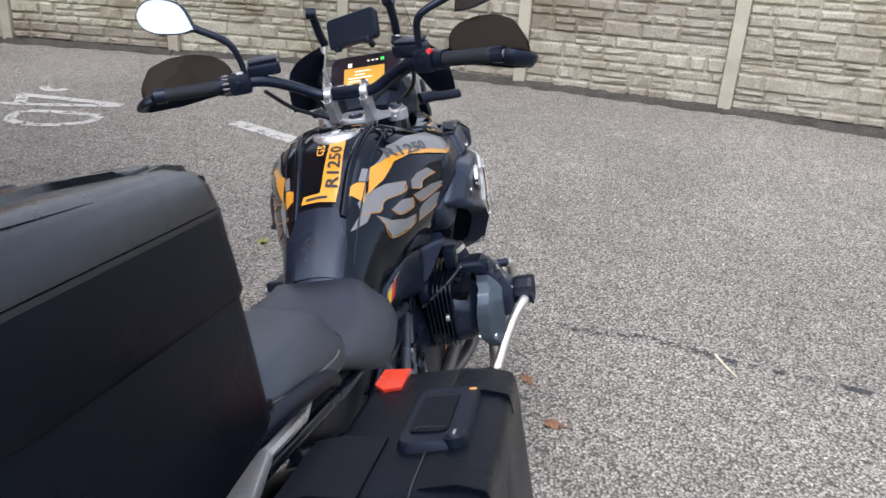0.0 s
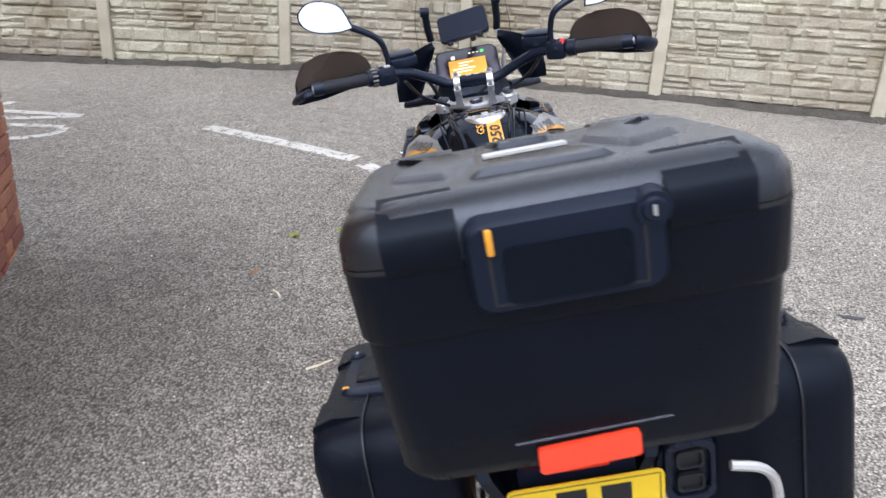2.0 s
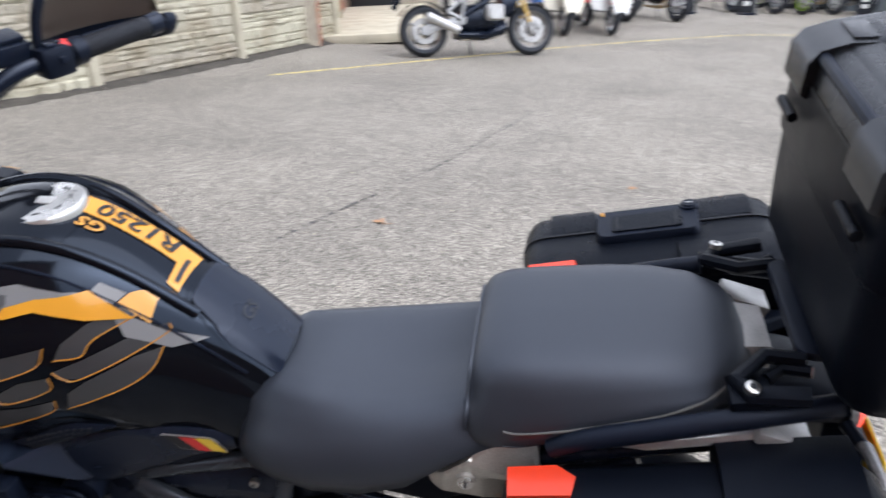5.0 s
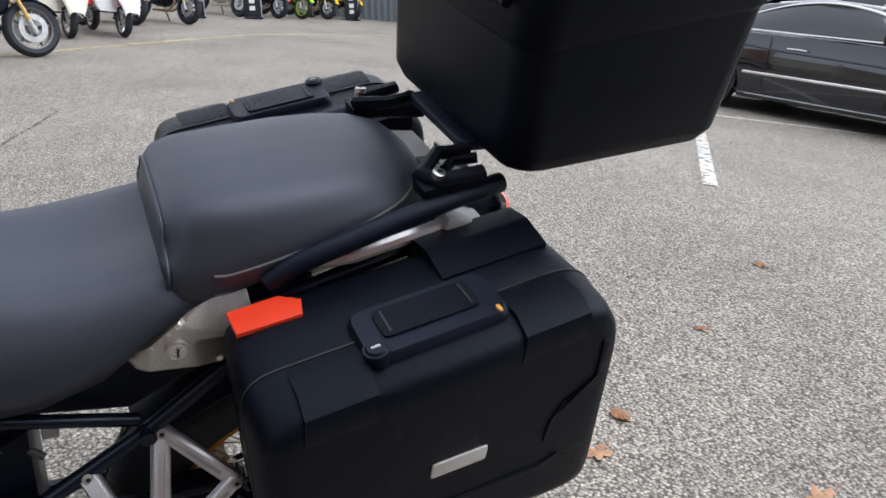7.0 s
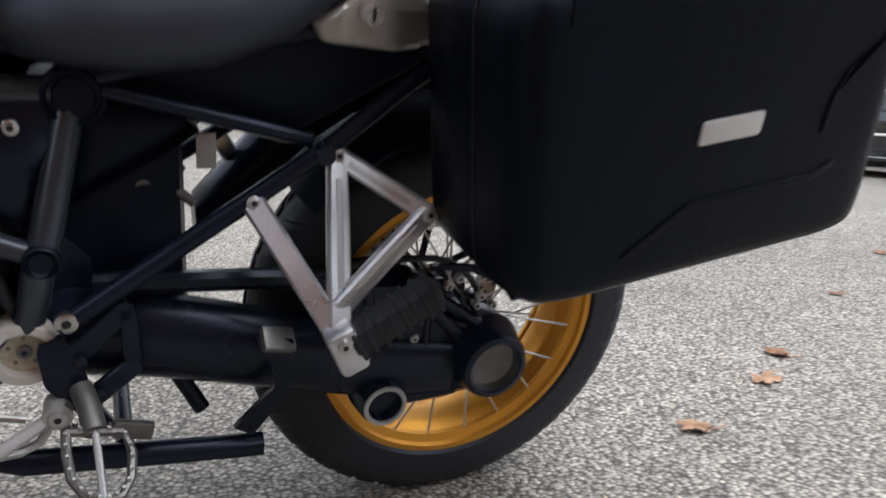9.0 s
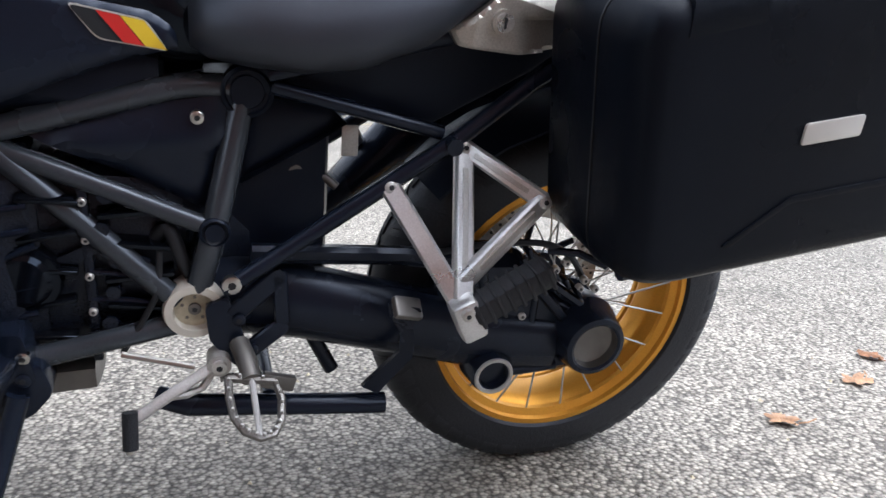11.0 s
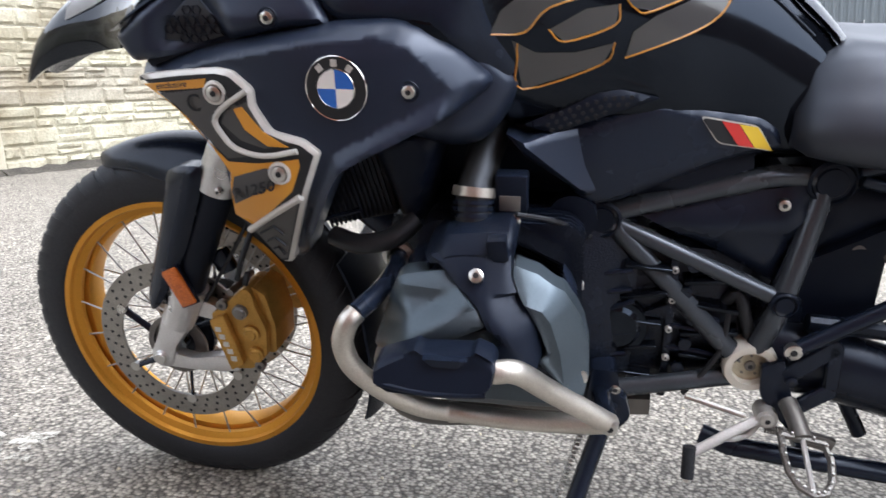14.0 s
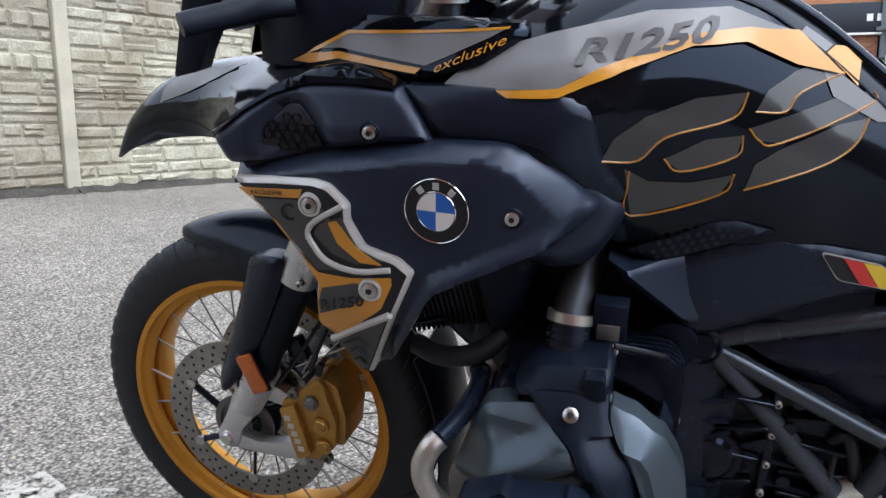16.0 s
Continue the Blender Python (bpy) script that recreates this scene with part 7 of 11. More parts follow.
    for p in (top_lug, rear_lug, front_lug):
        bolt(tuple(p + Vector((s * 0.006, 0, 0))), (s, 0, 0.3), 0.008, hg, DULL_SILVER)
    part("hanger_foot", box((s * 0.262, 0.254, 0.430), (0.036, 0.034, 0.056), 0.007, (-25, 0, 0)), SILVER, hg)
    bolt((s * 0.281, 0.262, 0.444), (s, 0, 0), 0.0075, hg)
    peg = part("pillion_footrest", box((s * 0.262, 0.202, 0.462), (0.040, 0.118, 0.034), 0.010, (-30, 0, 0)), RUBBER, bike, "folded rubber pillion footrest")
    for k in range(8):
        part("peg_rib", box((s * 0.263, 0.244 - 0.0122 * k, 0.4385 + 0.0070 * k), (0.042, 0.005, 0.036), 0.002, (-30, 0, 0)), RUBBER, peg)
    # rider peg
    rp = part("rider_footrest", tube([(s * 0.150, 0.520, 0.350), (s * 0.178, 0.512, 0.338), (s * 0.202, 0.508, 0.326)], 0.013, 10), TIN_GREY, bike, "toothed steel rider footrest")
    ring = [(s * 0.200, 0.536, 0.330), (s * 0.222, 0.536, 0.318), (s * 0.246, 0.532, 0.304), (s * 0.262, 0.520, 0.293), (s * 0.268, 0.502, 0.286), (s * 0.263, 0.486, 0.286), (s * 0.248, 0.476, 0.294), (s * 0.224, 0.473, 0.309), (s * 0.203, 0.480, 0.322)]
    part("peg_frame", tube(ring + ring[:1], 0.0052, 8), TIN_GREY, rp)
    part("peg_bar", tube([(s * 0.200, 0.508, 0.328), (s * 0.267, 0.503, 0.288)], 0.004, 8), DULL_SILVER, rp)
    for p, q in zip(ring, ring[1:] + ring[:1]):
        for k in range(2):
            c = Vector(p).lerp(Vector(q), (k + 0.5) / 2)
            part("peg_tooth", rod(tuple(c), tuple(c + Vector((s * 0.003, 0, 0.009))), 0.0032, 6, 0.0018), DULL_SILVER, rp)
    # carrier plate below the pivot
    fp = part("footrest_plate", slab(round_corners([(0.560, 0.400), (0.532, 0.415), (0.518, 0.372), (0.503, 0.318), (0.486, 0.288), (0.500, 0.284), (0.530, 0.318), (0.556, 0.352)], 0.006), s * 0.134, s * 0.145, 0.003), SATIN_BLACK, bike, "black footrest carrier plate")
    for p, q, w in (((0.524, 0.388), (0.468, 0.440), 0.026), ((0.468, 0.440), (0.464, 0.372), 0.020), ((0.464, 0.366), (0.508, 0.330), 0.024)):
        part("plate_arm", flat_bar((s * 0.1405, *p), (s * 0.1405, *q), w, 0.011), SATIN_BLACK, fp)
    for y, z in ((0.519, 0.382), (0.503, 0.338)):
        bolt((s * 0.146, y, z), (s, 0, 0), 0.008, bike, SATIN_BLACK)
# gear lever on the left, brake pedal on the right
gl = part("gear_lever", tube([(-0.150, 0.545, 0.322), (-0.172, 0.600, 0.298), (-0.192, 0.648, 0.276)], 0.0075, 10, flat=0.7), DULL_SILVER, bike, "silver gear lever")
part("lever_arm", tube([(-0.150, 0.545, 0.322), (-0.156, 0.566, 0.290), (-0.160, 0.585, 0.284), (-0.172, 0.612, 0.291)], 0.0055, 8), DULL_SILVER, gl)
part("lever_boss", rod((-0.130, 0.545, 0.322), (-0.160, 0.545, 0.322), 0.0155, 20), DULL_SILVER, gl)
bolt((-0.160, 0.545, 0.322), (-1, 0, 0), 0.0095, gl, CAP_STEEL)
part("lever_rubber", rod((-0.192, 0.652, 0.288), (-0.208, 0.653, 0.244), 0.0095, 16), GRIP, gl)
part("lever_stub", rod((-0.2085, 0.653, 0.243), (-0.210, 0.653, 0.239), 0.006, 10), BOLT, gl)
part("brake_pedal", tube([(0.175, 0.545, 0.34), (0.20, 0.62, 0.31), (0.215, 0.68, 0.32)], 0.008, 10), SILVER, bike, "silver brake pedal")
part("shift_rod", tube([(-0.16, 0.575, 0.325), (-0.15, 0.66, 0.345)], 0.004, 8), BOLT, bike)

# ---- engine ----
part("crankcase", loft([half_section(0.74, [(0, 0.60), (0.09, 0.60), (0.115, 0.50), (0.11, 0.34), (0, 0.28)], 10), half_section(0.80, [(0, 0.62), (0.11, 0.61), (0.14, 0.50), (0.13, 0.33), (0, 0.26)], 10),
                         half_section(1.03, [(0, 0.64), (0.12, 0.63), (0.15, 0.52), (0.13, 0.33), (0, 0.27)], 10), half_section(1.10, [(0, 0.60), (0.10, 0.58), (0.12, 0.50), (0.10, 0.38), (0, 0.34)], 10)]), ENGINE, bike, "black engine crankcase")
part("gearbox", loft([half_section(0.50, [(0, 0.50), (0.06, 0.49), (0.08, 0.43), (0.07, 0.36), (0, 0.33)], 10), half_section(0.60, [(0, 0.56), (0.09, 0.55), (0.105, 0.45), (0.09, 0.34), (0, 0.31)], 10), half_section(0.75, [(0, 0.58), (0.095, 0.57), (0.11, 0.46), (0.10, 0.32), (0, 0.29)], 10)]), ENGINE, bike, "black ribbed gearbox casing")
part("sump", loft([half_section(0.70, [(0, 0.30), (0.08, 0.30), (0.09, 0.26), (0, 0.235)], 8), half_section(1.02, [(0, 0.30), (0.10, 0.30), (0.11, 0.25), (0, 0.225)], 8)]), TIN_GREY, bike)
for s in (-1, 1):
    for k in range(5):
        part("case_rib", box((s * 0.114, 0.632 + 0.001 * k, 0.355 + 0.042 * k), (0.024, 0.080, 0.007), 0.002, (8 if k % 2 else -6, s * 14, 0)), GLOSS_BLACK, bike)
        part("case_rib", box((s * 0.122, 0.742 - 0.004 * k, 0.365 + 0.044 * k), (0.016, 0.066, 0.006), 0.002, (-10 if k % 2 else 5, s * 16, 0)), GLOSS_BLACK, bike)
        part("case_boss", rod((s * 0.105, 0.672 - 0.007 * (k % 3), 0.376 + 0.042 * k), (s * 0.126, 0.672 - 0.007 * (k % 3), 0.376 + 0.042 * k), 0.009, 14), ENGINE, bike)
    part("case_flange", box((s * 0.113, 0.690, 0.44), (0.016, 0.012, 0.24), 0.003), ENGINE, bike)
    for k in range(5):
        bolt((s * 0.121, 0.690, 0.345 + 0.048 * k), (s, 0, 0), 0.005, bike, DULL_SILVER)
    bolt((s * 0.116, 0.793, 0.548), (s, 0, 0), 0.013, bike)
    part("gusset", slab([(0.735, 0.46), (0.66, 0.495), (0.662, 0.482), (0.70, 0.455)], s * 0.112, s * 0.120, 0.002), ENGINE, bike)
    part("case_cover", lathe([(0, s * 0.014), (0.030, s * 0.014), (0.036, s * 0.009), (0.044, s * 0.009), (0.047, s * 0.003), (0.047, -s * 0.01)], 32, "x", (s * 0.118, 0.765, 0.44)), GLOSS_BLACK, bike, "round gloss black engine cover")
    for rib in ([(0.802, 0.527), (0.747, 0.535)], [(0.800, 0.497), (0.747, 0.505)], [(0.806, 0.455), (0.772, 0.474), (0.742, 0.486)], [(0.800, 0.425), (0.745, 0.434)], [(0.796, 0.392), (0.748, 0.398)], [(0.690, 0.478), (0.655, 0.470), (0.622, 0.456)], [(0.690, 0.446), (0.650, 0.440), (0.616, 0.428)], [(0.690, 0.408), (0.646, 0.404), (0.612, 0.396)]):
        part("cast_rib", tube([(s * (0.128 if y > 0.72 else 0.119), y, z) for y, z in rib], 0.0042, 8, bend=2), SATIN_BLACK, bike)
    part("sensor_lead", tube([(s * 0.128, 0.660, 0.335), (s * 0.134, 0.635, 0.38), (s * 0.130, 0.615, 0.42), (s * 0.120, 0.61, 0.47)], 0.004, 8, bend=4), CABLE, bike)
    part("breather_hose", tube([(s * 0.10, 0.62, 0.47), (s * 0.115, 0.60, 0.50), (s * 0.12, 0.585, 0.46), (s * 0.11, 0.575, 0.43)], 0.009, 10, bend=4), CABLE, bike)
    for k in range(6):
        q = radians(40 * k)
        part("spring_coil", tube([(s * (0.070 + 0.030 * math.cos(a)), 0.61 - 0.012 * k - 0.001 * i, 0.475 + 0.030 * math.sin(a)) for i, a in enumerate([2 * math.pi * j / 10 for j in range(11)])], 0.005, 6), SATIN_BLACK, bike)
    # cylinder barrel and fins
    part("cylinder", tube([(s * 0.13, 0.945, 0.52), (s * 0.22, 0.945, 0.525)], 0.085, 24), ENGINE, bike, "black finned cylinder")
    for k in range(7):
        part("cooling_fin", slab(rounded(0.215, 0.19, 0.03, c=(0.925, 0.545)), s * (0.150 + 0.011 * k), s * (0.154 + 0.011 * k)), ENGINE, bike)
    # cylinder head and its covers
    head_out = [(1.050, 0.590), (1.030, 0.612), (0.975, 0.632), (0.900, 0.630), (0.850, 0.603), (0.822, 0.570), (0.812, 0.500), (0.838, 0.455), (0.90, 0.436), (0.98, 0.440), (1.040, 0.470), (1.062, 0.510), (1.058, 0.555)]
    ro = round_corners(head_out, 0.02)
    secs = []
    for x, d in ((0.205, 0.014), (0.215, 0.004), (0.250, 0.008), (0.270, 0.022), (0.285, 0.040), (0.290, 0.060)):
        secs.append([(s * x, *p) for p in inset(ro, d)])
    part("cylinder_head", loft(secs), SATIN_BLACK, bike, "satin black cylinder head")

    def head_x(y, z):
        """The flat outer face of the head and the slopes that fall away from it, blended at their meeting lines."""
        a = 0.362
        for b in (0.358 - 0.9 * (z - 0.575), 0.35 - 1.4 * (0.868 - y), 0.355 - 1.2 * (y - 1.03), 0.36 - 0.4 * (0.50 - z)):
            h = max(0.012 - abs(a - b), 0) / 0.012
            a = min(a, b) - h * h * 0.003
        return -a

    front_cover = round_corners([(1.066, 0.497), (1.078, 0.498), (1.073, 0.515), (1.061, 0.549), (1.048, 0.584), (1.040, 0.602), (1.031, 0.608), (0.981, 0.616), (0.948, 0.594), (0.938, 0.585), (0.927, 0.567), (0.965, 0.549), (0.998, 0.532), (1.039, 0.516)], 0.005)
    wedge_cover = round_corners([(0.999, 0.526), (0.966, 0.543), (0.927, 0.561), (0.907, 0.552), (0.920, 0.538), (0.941, 0.516), (0.987, 0.510)], 0.004)
    rear_cover = round_corners([(0.899, 0.625), (0.871, 0.617), (0.839, 0.597), (0.824, 0.573), (0.814, 0.550), (0.807, 0.520), (0.805, 0.485), (0.811, 0.460), (0.820, 0.461), (0.845, 0.493), (0.867, 0.516), (0.855, 0.527), (0.865, 0.557), (0.881, 0.588), (0.891, 0.601), (0.898, 0.614)], 0.004)
    rear_edge = [(0.894, 0.594), (0.887, 0.593), (0.863, 0.585), (0.853, 0.571), (0.847, 0.552), (0.841, 0.531), (0.834, 0.484), (0.825, 0.462)]
    low_cover = round_corners([(0.998, 0.447), (0.955, 0.466), (0.920, 0.478), (0.870, 0.478), (0.835, 0.455), (0.830, 0.443), (0.842, 0.438), (0.902, 0.432), (0.978, 0.432)], 0.006)
    fold = [(1.071, 0.508), (0.944, 0.591)]
    top_line = [(1.060, 0.548), (0.962, 0.604)]

    def crease(y, z):
        """Above a slanting edge the front cover steps inwards over a soft ledge, and rolls over at its top."""
        over = (z - 0.508) + 0.6535 * (y - 1.071)
        ledge = max(0.0, min(1.0, over / 0.030))
        return head_x(y, min(z, 0.585)) - 0.006 + 0.22 * max(0, -over) + 0.022 * ledge * ledge * (3 - 2 * ledge) + 0.25 * max(0, over - 0.03) + 0.9 * max(0, z - 0.601)

    def rear_fold(y, z):
        """Flat inside the folded edge, falling away towards the rim outside it."""
        return -0.346 + 1.15 * min(0.060, edge_distance((y, z), rear_region) if not inside((y, z), rear_region) else 0)

    rear_region = rear_edge + [(0.870, 0.515), (0.855, 0.527), (0.865, 0.557), (0.881, 0.588)]
    for out, fx, lines in ((front_cover, crease, [fold]), (wedge_cover, lambda y, z: head_x(y, z) + 0.008 + 0.30 * (0.56 - z), []), (rear_cover, rear_fold, [rear_edge[:-1]]), (low_cover, lambda y, z: -0.335 + 0.7 * max(0, 0.450 - z), [])):
        bm = skin(out, fx, 0.03, 0.0035, 0.002, 0.006, lines)
        part("head_cover", bm if s < 0 else mirrored(bm), COVER_GREY, bike, "blue grey metallic cylinder head cover", 24)
    strap = round_corners([(0.999, 0.632), (0.981, 0.620), (0.948, 0.597), (0.936, 0.588), (0.924, 0.568), (0.906, 0.554), (0.915, 0.541), (0.925, 0.522), (0.906, 0.510), (0.867, 0.512), (0.855, 0.526), (0.868, 0.562), (0.883, 0.589), (0.894, 0.603), (0.901, 0.615), (0.903, 0.640), (0.960, 0.640)], 0.004)

    def strap_x(y, z):
        spine = 0.945 - 0.70 * max(0, 0.605 - z)
        return head_x(y, z) - 0.008 + 0.18 * max(0, abs(y - spine) - 0.014) + 0.35 * max(0, spine - 0.012 - y) * (z < 0.60)

    bm = skin(strap, strap_x, 0.035, 0.004, 0.003, 0.006)
    part("cover_strap", bm if s < 0 else mirrored(bm), MATT_BLACK, bike, "matt black strap across the cylinder cover", 24)
    cap_out = round_corners([(1.010, 0.628), (0.985, 0.651), (0.973, 0.655), (0.905, 0.661), (0.899, 0.654), (0.899, 0.630), (0.930, 0.628), (0.995, 0.622)], 0.004)
    top_block = loft([[(s * x, y, z - 0.5 * max(0, x - 0.290)) for y, z in inset(cap_out, d)] for x, d in ((0.205, 0.004), (0.212, 0.0), (0.292, 0.0), (0.304, 0.004), (0.312, 0.009))])
    part("head_top", top_block, MATT_BLACK, bike, "matt black cap over the spark plugs")
    part("cap_step", slab(round_corners([(0.929, 0.642), (0.931, 0.656), (0.908, 0.658), (0.904, 0.632), (0.922, 0.630)], 0.003), s * 0.290, s * 0.315, 0.003), MATT_BLACK, bike)
    bolt((s * 0.333, 0.940, 0.620), (s, 0, 0.75), 0.0085, bike)
    part("bolt_stem", rod((s * 0.275, 0.818, 0.482), (s * 0.318, 0.818, 0.482), 0.0085, 14), BOLT, bike)
    bolt((s * 0.317, 0.818, 0.482), (s, 0, 0), 0.0115, bike)
    bolt((s * 0.20, 0.825, 0.545), (s, 0, 0), 0.010, bike, DULL_SILVER)
    for k in range(5):
        part("head_fin", slab([(0.905, 0.640 - 0.0075 * k), (0.842, 0.609 - 0.0075 * k), (0.842, 0.6055 - 0.0075 * k), (0.905, 0.6365 - 0.0075 * k)], s * 0.16, s * (0.268 - 0.004 * k)), GLOSS_BLACK, bike)
    # intake stub with hose clips
    part("intake_rubber", tube([(s * 0.250, 0.958, 0.615), (s * 0.228, 0.956, 0.682), (s * 0.165, 0.950, 0.715), (s * 0.12, 0.93, 0.77)], 0.0235, 18), INK, bike, "black intake rubber with steel clips")
    for a, b in (((0.2430, 0.9575, 0.636), (0.2395, 0.9572, 0.646)), ((0.2290, 0.9562, 0.678), (0.2250, 0.9555, 0.689))):
        part("hose_clip", rod((s * a[0], a[1], a[2]), (s * b[0], b[1], b[2]), 0.0275, 20), STEEL, bike)
    for k in range(3):
        f = 0.25 + 0.25 * k
        part("boot_rib", rod((s * (0.2395 - 0.0105 * f), 0.957, 0.646 + 0.032 * f), (s * (0.2380 - 0.0105 * f), 0.957, 0.651 + 0.032 * f), 0.0262, 20), SATIN_BLACK, bike)
    part("clip_screw", box((s * 0.272, 0.936, 0.648), (0.014, 0.012, 0.012), 0.002), BOLT, bike)
    part("injector_box", box((s * 0.218, 0.910, 0.682), (0.030, 0.040, 0.050), 0.003), MATT_BLACK, bike)
    part("injector_plate", box((s * 0.2345, 0.911, 0.672), (0.003, 0.026, 0.020), 0.001), TIN_GREY, bike)
    bolt((s * 0.240, 0.904, 0.652), (s, 0, 0.6), 0.007, bike)
    part("plug_lead", tube([(s * 0.245, 0.902, 0.662), (s * 0.23, 0.860, 0.650), (s * 0.19, 0.83, 0.622), (s * 0.14, 0.81, 0.590)], 0.0036, 8, bend=5), CABLE, bike)
    part("vent_cap", rod((s * 0.14, 0.835, 0.625), (s * 0.165, 0.835, 0.625), 0.033, 24), MATT_BLACK, bike)
    # header pipe
    part("header_pipe", tube([(s * 0.245, 1.03, 0.50), (s * 0.24, 1.08, 0.43), (s * 0.20, 1.05, 0.32), (s * 0.12, 0.90, 0.275), (s * 0.05, 0.72, 0.27)], 0.020, 14, bend=6), TIN_GREY, bike, "heat stained exhaust header")
    # stainless crash bar
    cb = part("crash_bar", tube([(s * 0.340, 1.086, 0.566), (s * 0.350, 1.095, 0.556), (s * 0.352, 1.103, 0.530), (s * 0.348, 1.097, 0.496), (s * 0.342, 1.077, 0.468), (s * 0.325, 1.048, 0.434), (s * 0.305, 1.016, 0.405), (s * 0.285, 0.980, 0.386), (s * 0.293, 0.903, 0.388), (s * 0.303, 0.820, 0.398), (s * 0.310, 0.782, 0.408)], 0.0135, 16, bend=6), STEEL, bike, "brushed stainless engine crash bar")
    part("crash_bar_upper", tube([(s * 0.392, 1.027, 0.525), (s * 0.394, 0.970, 0.530), (s * 0.396, 0.915, 0.533), (s * 0.392, 0.896, 0.533), (s * 0.380, 0.881, 0.521), (s * 0.358, 0.858, 0.490), (s * 0.336, 0.821, 0.453), (s * 0.320, 0.788, 0.422), (s * 0.310, 0.776, 0.408)], 0.0140, 16, bend=6), STEEL, cb)
    part("crash_bar_stay", tube([(s * 0.190, 1.068, 0.573), (s * 0.235, 1.064, 0.571), (s * 0.29, 1.070, 0.569), (s * 0.342, 1.088, 0.565)], 0.0125, 14, bend=4), SATIN_BLACK, cb)
    part("stay_clamp", lathe([(0.014, s * 0.182), (0.0205, s * 0.184), (0.0215, s * 0.196), (0.015, s * 0.199)], 24, "x", (0, 1.068, 0.573)), DULL_SILVER, cb)
    part("bar_joint", tube([(s * 0.288, 0.986, 0.388), (s * 0.286, 0.974, 0.387)], 0.0146, 14), STEEL, cb)
    pad_out = round_corners([(1.051, 0.521), (1.049, 0.538), (1.043, 0.543), (1.011, 0.555), (1.001, 0.560), (0.994, 0.555), (0.937, 0.557), (0.933, 0.562), (0.913, 0.553), (0.909, 0.544), (0.913, 0.523), (0.928, 0.511), (0.993, 0.507), (1.033, 0.508)], 0.003)
    pad = loft([[(s * (x - 1.1 * max(0, z - 0.540) * k), y, z) for y, z in inset(pad_out, t)] for x, t, k in ((0.366, 0.003, 0), (0.372, 0.0, 0), (0.410, 0.0, 0.3), (0.419, 0.003, 1))])
    pd = part("crash_pad", pad, MATT_BLACK, cb, "black rubber crash bar pad")
    part("pad_groove", slab([(0.990, 0.556), (0.980, 0.547), (0.952, 0.546), (0.940, 0.556)], s * 0.404, s * 0.4150), SATIN_BLACK, pd)
    part("pad_skirt", tube([(s * 0.416, 1.044, 0.520), (s * 0.419, 0.985, 0.513), (s * 0.417, 0.920, 0.515)], 0.0035, 8, bend=3), MATT_BLACK, pd)
    part("bar_clamp_foot", loft([[(s * x, y, z) for y, z in round_corners([(0.800 + d, 0.395 + u), (0.760, 0.392 + u), (0.752, 0.330 + u), (0.785, 0.290 + u), (0.806 + d, 0.330 + u)], 0.008)] for x, d, u in ((0.120, 0.0, 0.0), (0.168, 0.0, 0.0), (0.174, -0.004, 0.002))]), SATIN_BLACK, cb)
    part("bar_bracket", tube([(s * 0.160, 0.783, 0.352), (s * 0.240, 0.780, 0.378), (s * 0.306, 0.778, 0.404)], 0.014, 12), SATIN_BLACK, cb)
    bolt((s * 0.322, 0.776, 0.412), (s, 0, 0.1), 0.010, cb)
    for y, z in ((0.781, 0.303), (0.784, 0.344), (0.762, 0.365)):
        bolt((s * 0.172, y, z), (s, 0, 0), 0.008, cb)
    part("collector_pipe", tube([(s * 0.16, 1.02, 0.345), (s * 0.14, 0.90, 0.318), (s * 0.12, 0.76, 0.305)], 0.021, 14, bend=3), TIN_GREY, bike, "heat stained exhaust pipe under the engine")

# side cover of the battery box inside the frame
both("battery_cover", skin([(0.745, 0.612), (0.63, 0.645), (0.525, 0.660), (0.530, 0.60), (0.553, 0.515), (0.635, 0.560)], lambda y, z: -(0.108 + 0.010 * max(0, 1 - abs(z - 0.60 + 0.1 * (y - 0.65)) / 0.03)), 0.05, 0.012, 0.008), SATIN_BLACK, label="satin black side cover inside the frame")
for s in (-1, 1):
    bolt((s * 0.113, 0.560, 0.636), (s, 0, 0), 0.008, bike)
both("rear_box", skin([(0.505, 0.660), (0.40, 0.645), (0.380, 0.625), (0.414, 0.602), (0.515, 0.545)], lambda y, z: -0.085, 0.17, 0.015, 0.010), MATT_BLACK)
part("reservoir_label", box((-0.078, 0.372, 0.598), (0.003, 0.022, 0.042), 0.002), DULL_SILVER, bike)
both("linkage", tube([(-0.06, 0.47, 0.54), (-0.065, 0.44, 0.560), (-0.06, 0.405, 0.545), (-0.065, 0.385, 0.53)], 0.006, 10, bend=3), TIN_GREY)
part("undertray", slab([(0.50, 0.705), (0.505, 0.665), (0.27, 0.628), (0.14, 0.70), (0.02, 0.79), (0.02, 0.84), (0.26, 0.785)], -0.104, 0.104, 0.006), MATT_BLACK, bike, "black plastic tray below the seat")
part("inner_guard", box((0, 0.475, 0.50), (0.14, 0.16, 0.34), 0.02), MATT_BLACK, bike)
part("air_box", loft([half_section(0.60, [(0, 0.72), (0.08, 0.71), (0.09, 0.62), (0, 0.58)], 8), half_section(0.92, [(0, 0.80), (0.12, 0.78), (0.13, 0.66), (0, 0.62)], 8), half_section(1.10, [(0, 0.82), (0.12, 0.80), (0.12, 0.68), (0, 0.64)], 8)]), MATT_BLACK, bike)

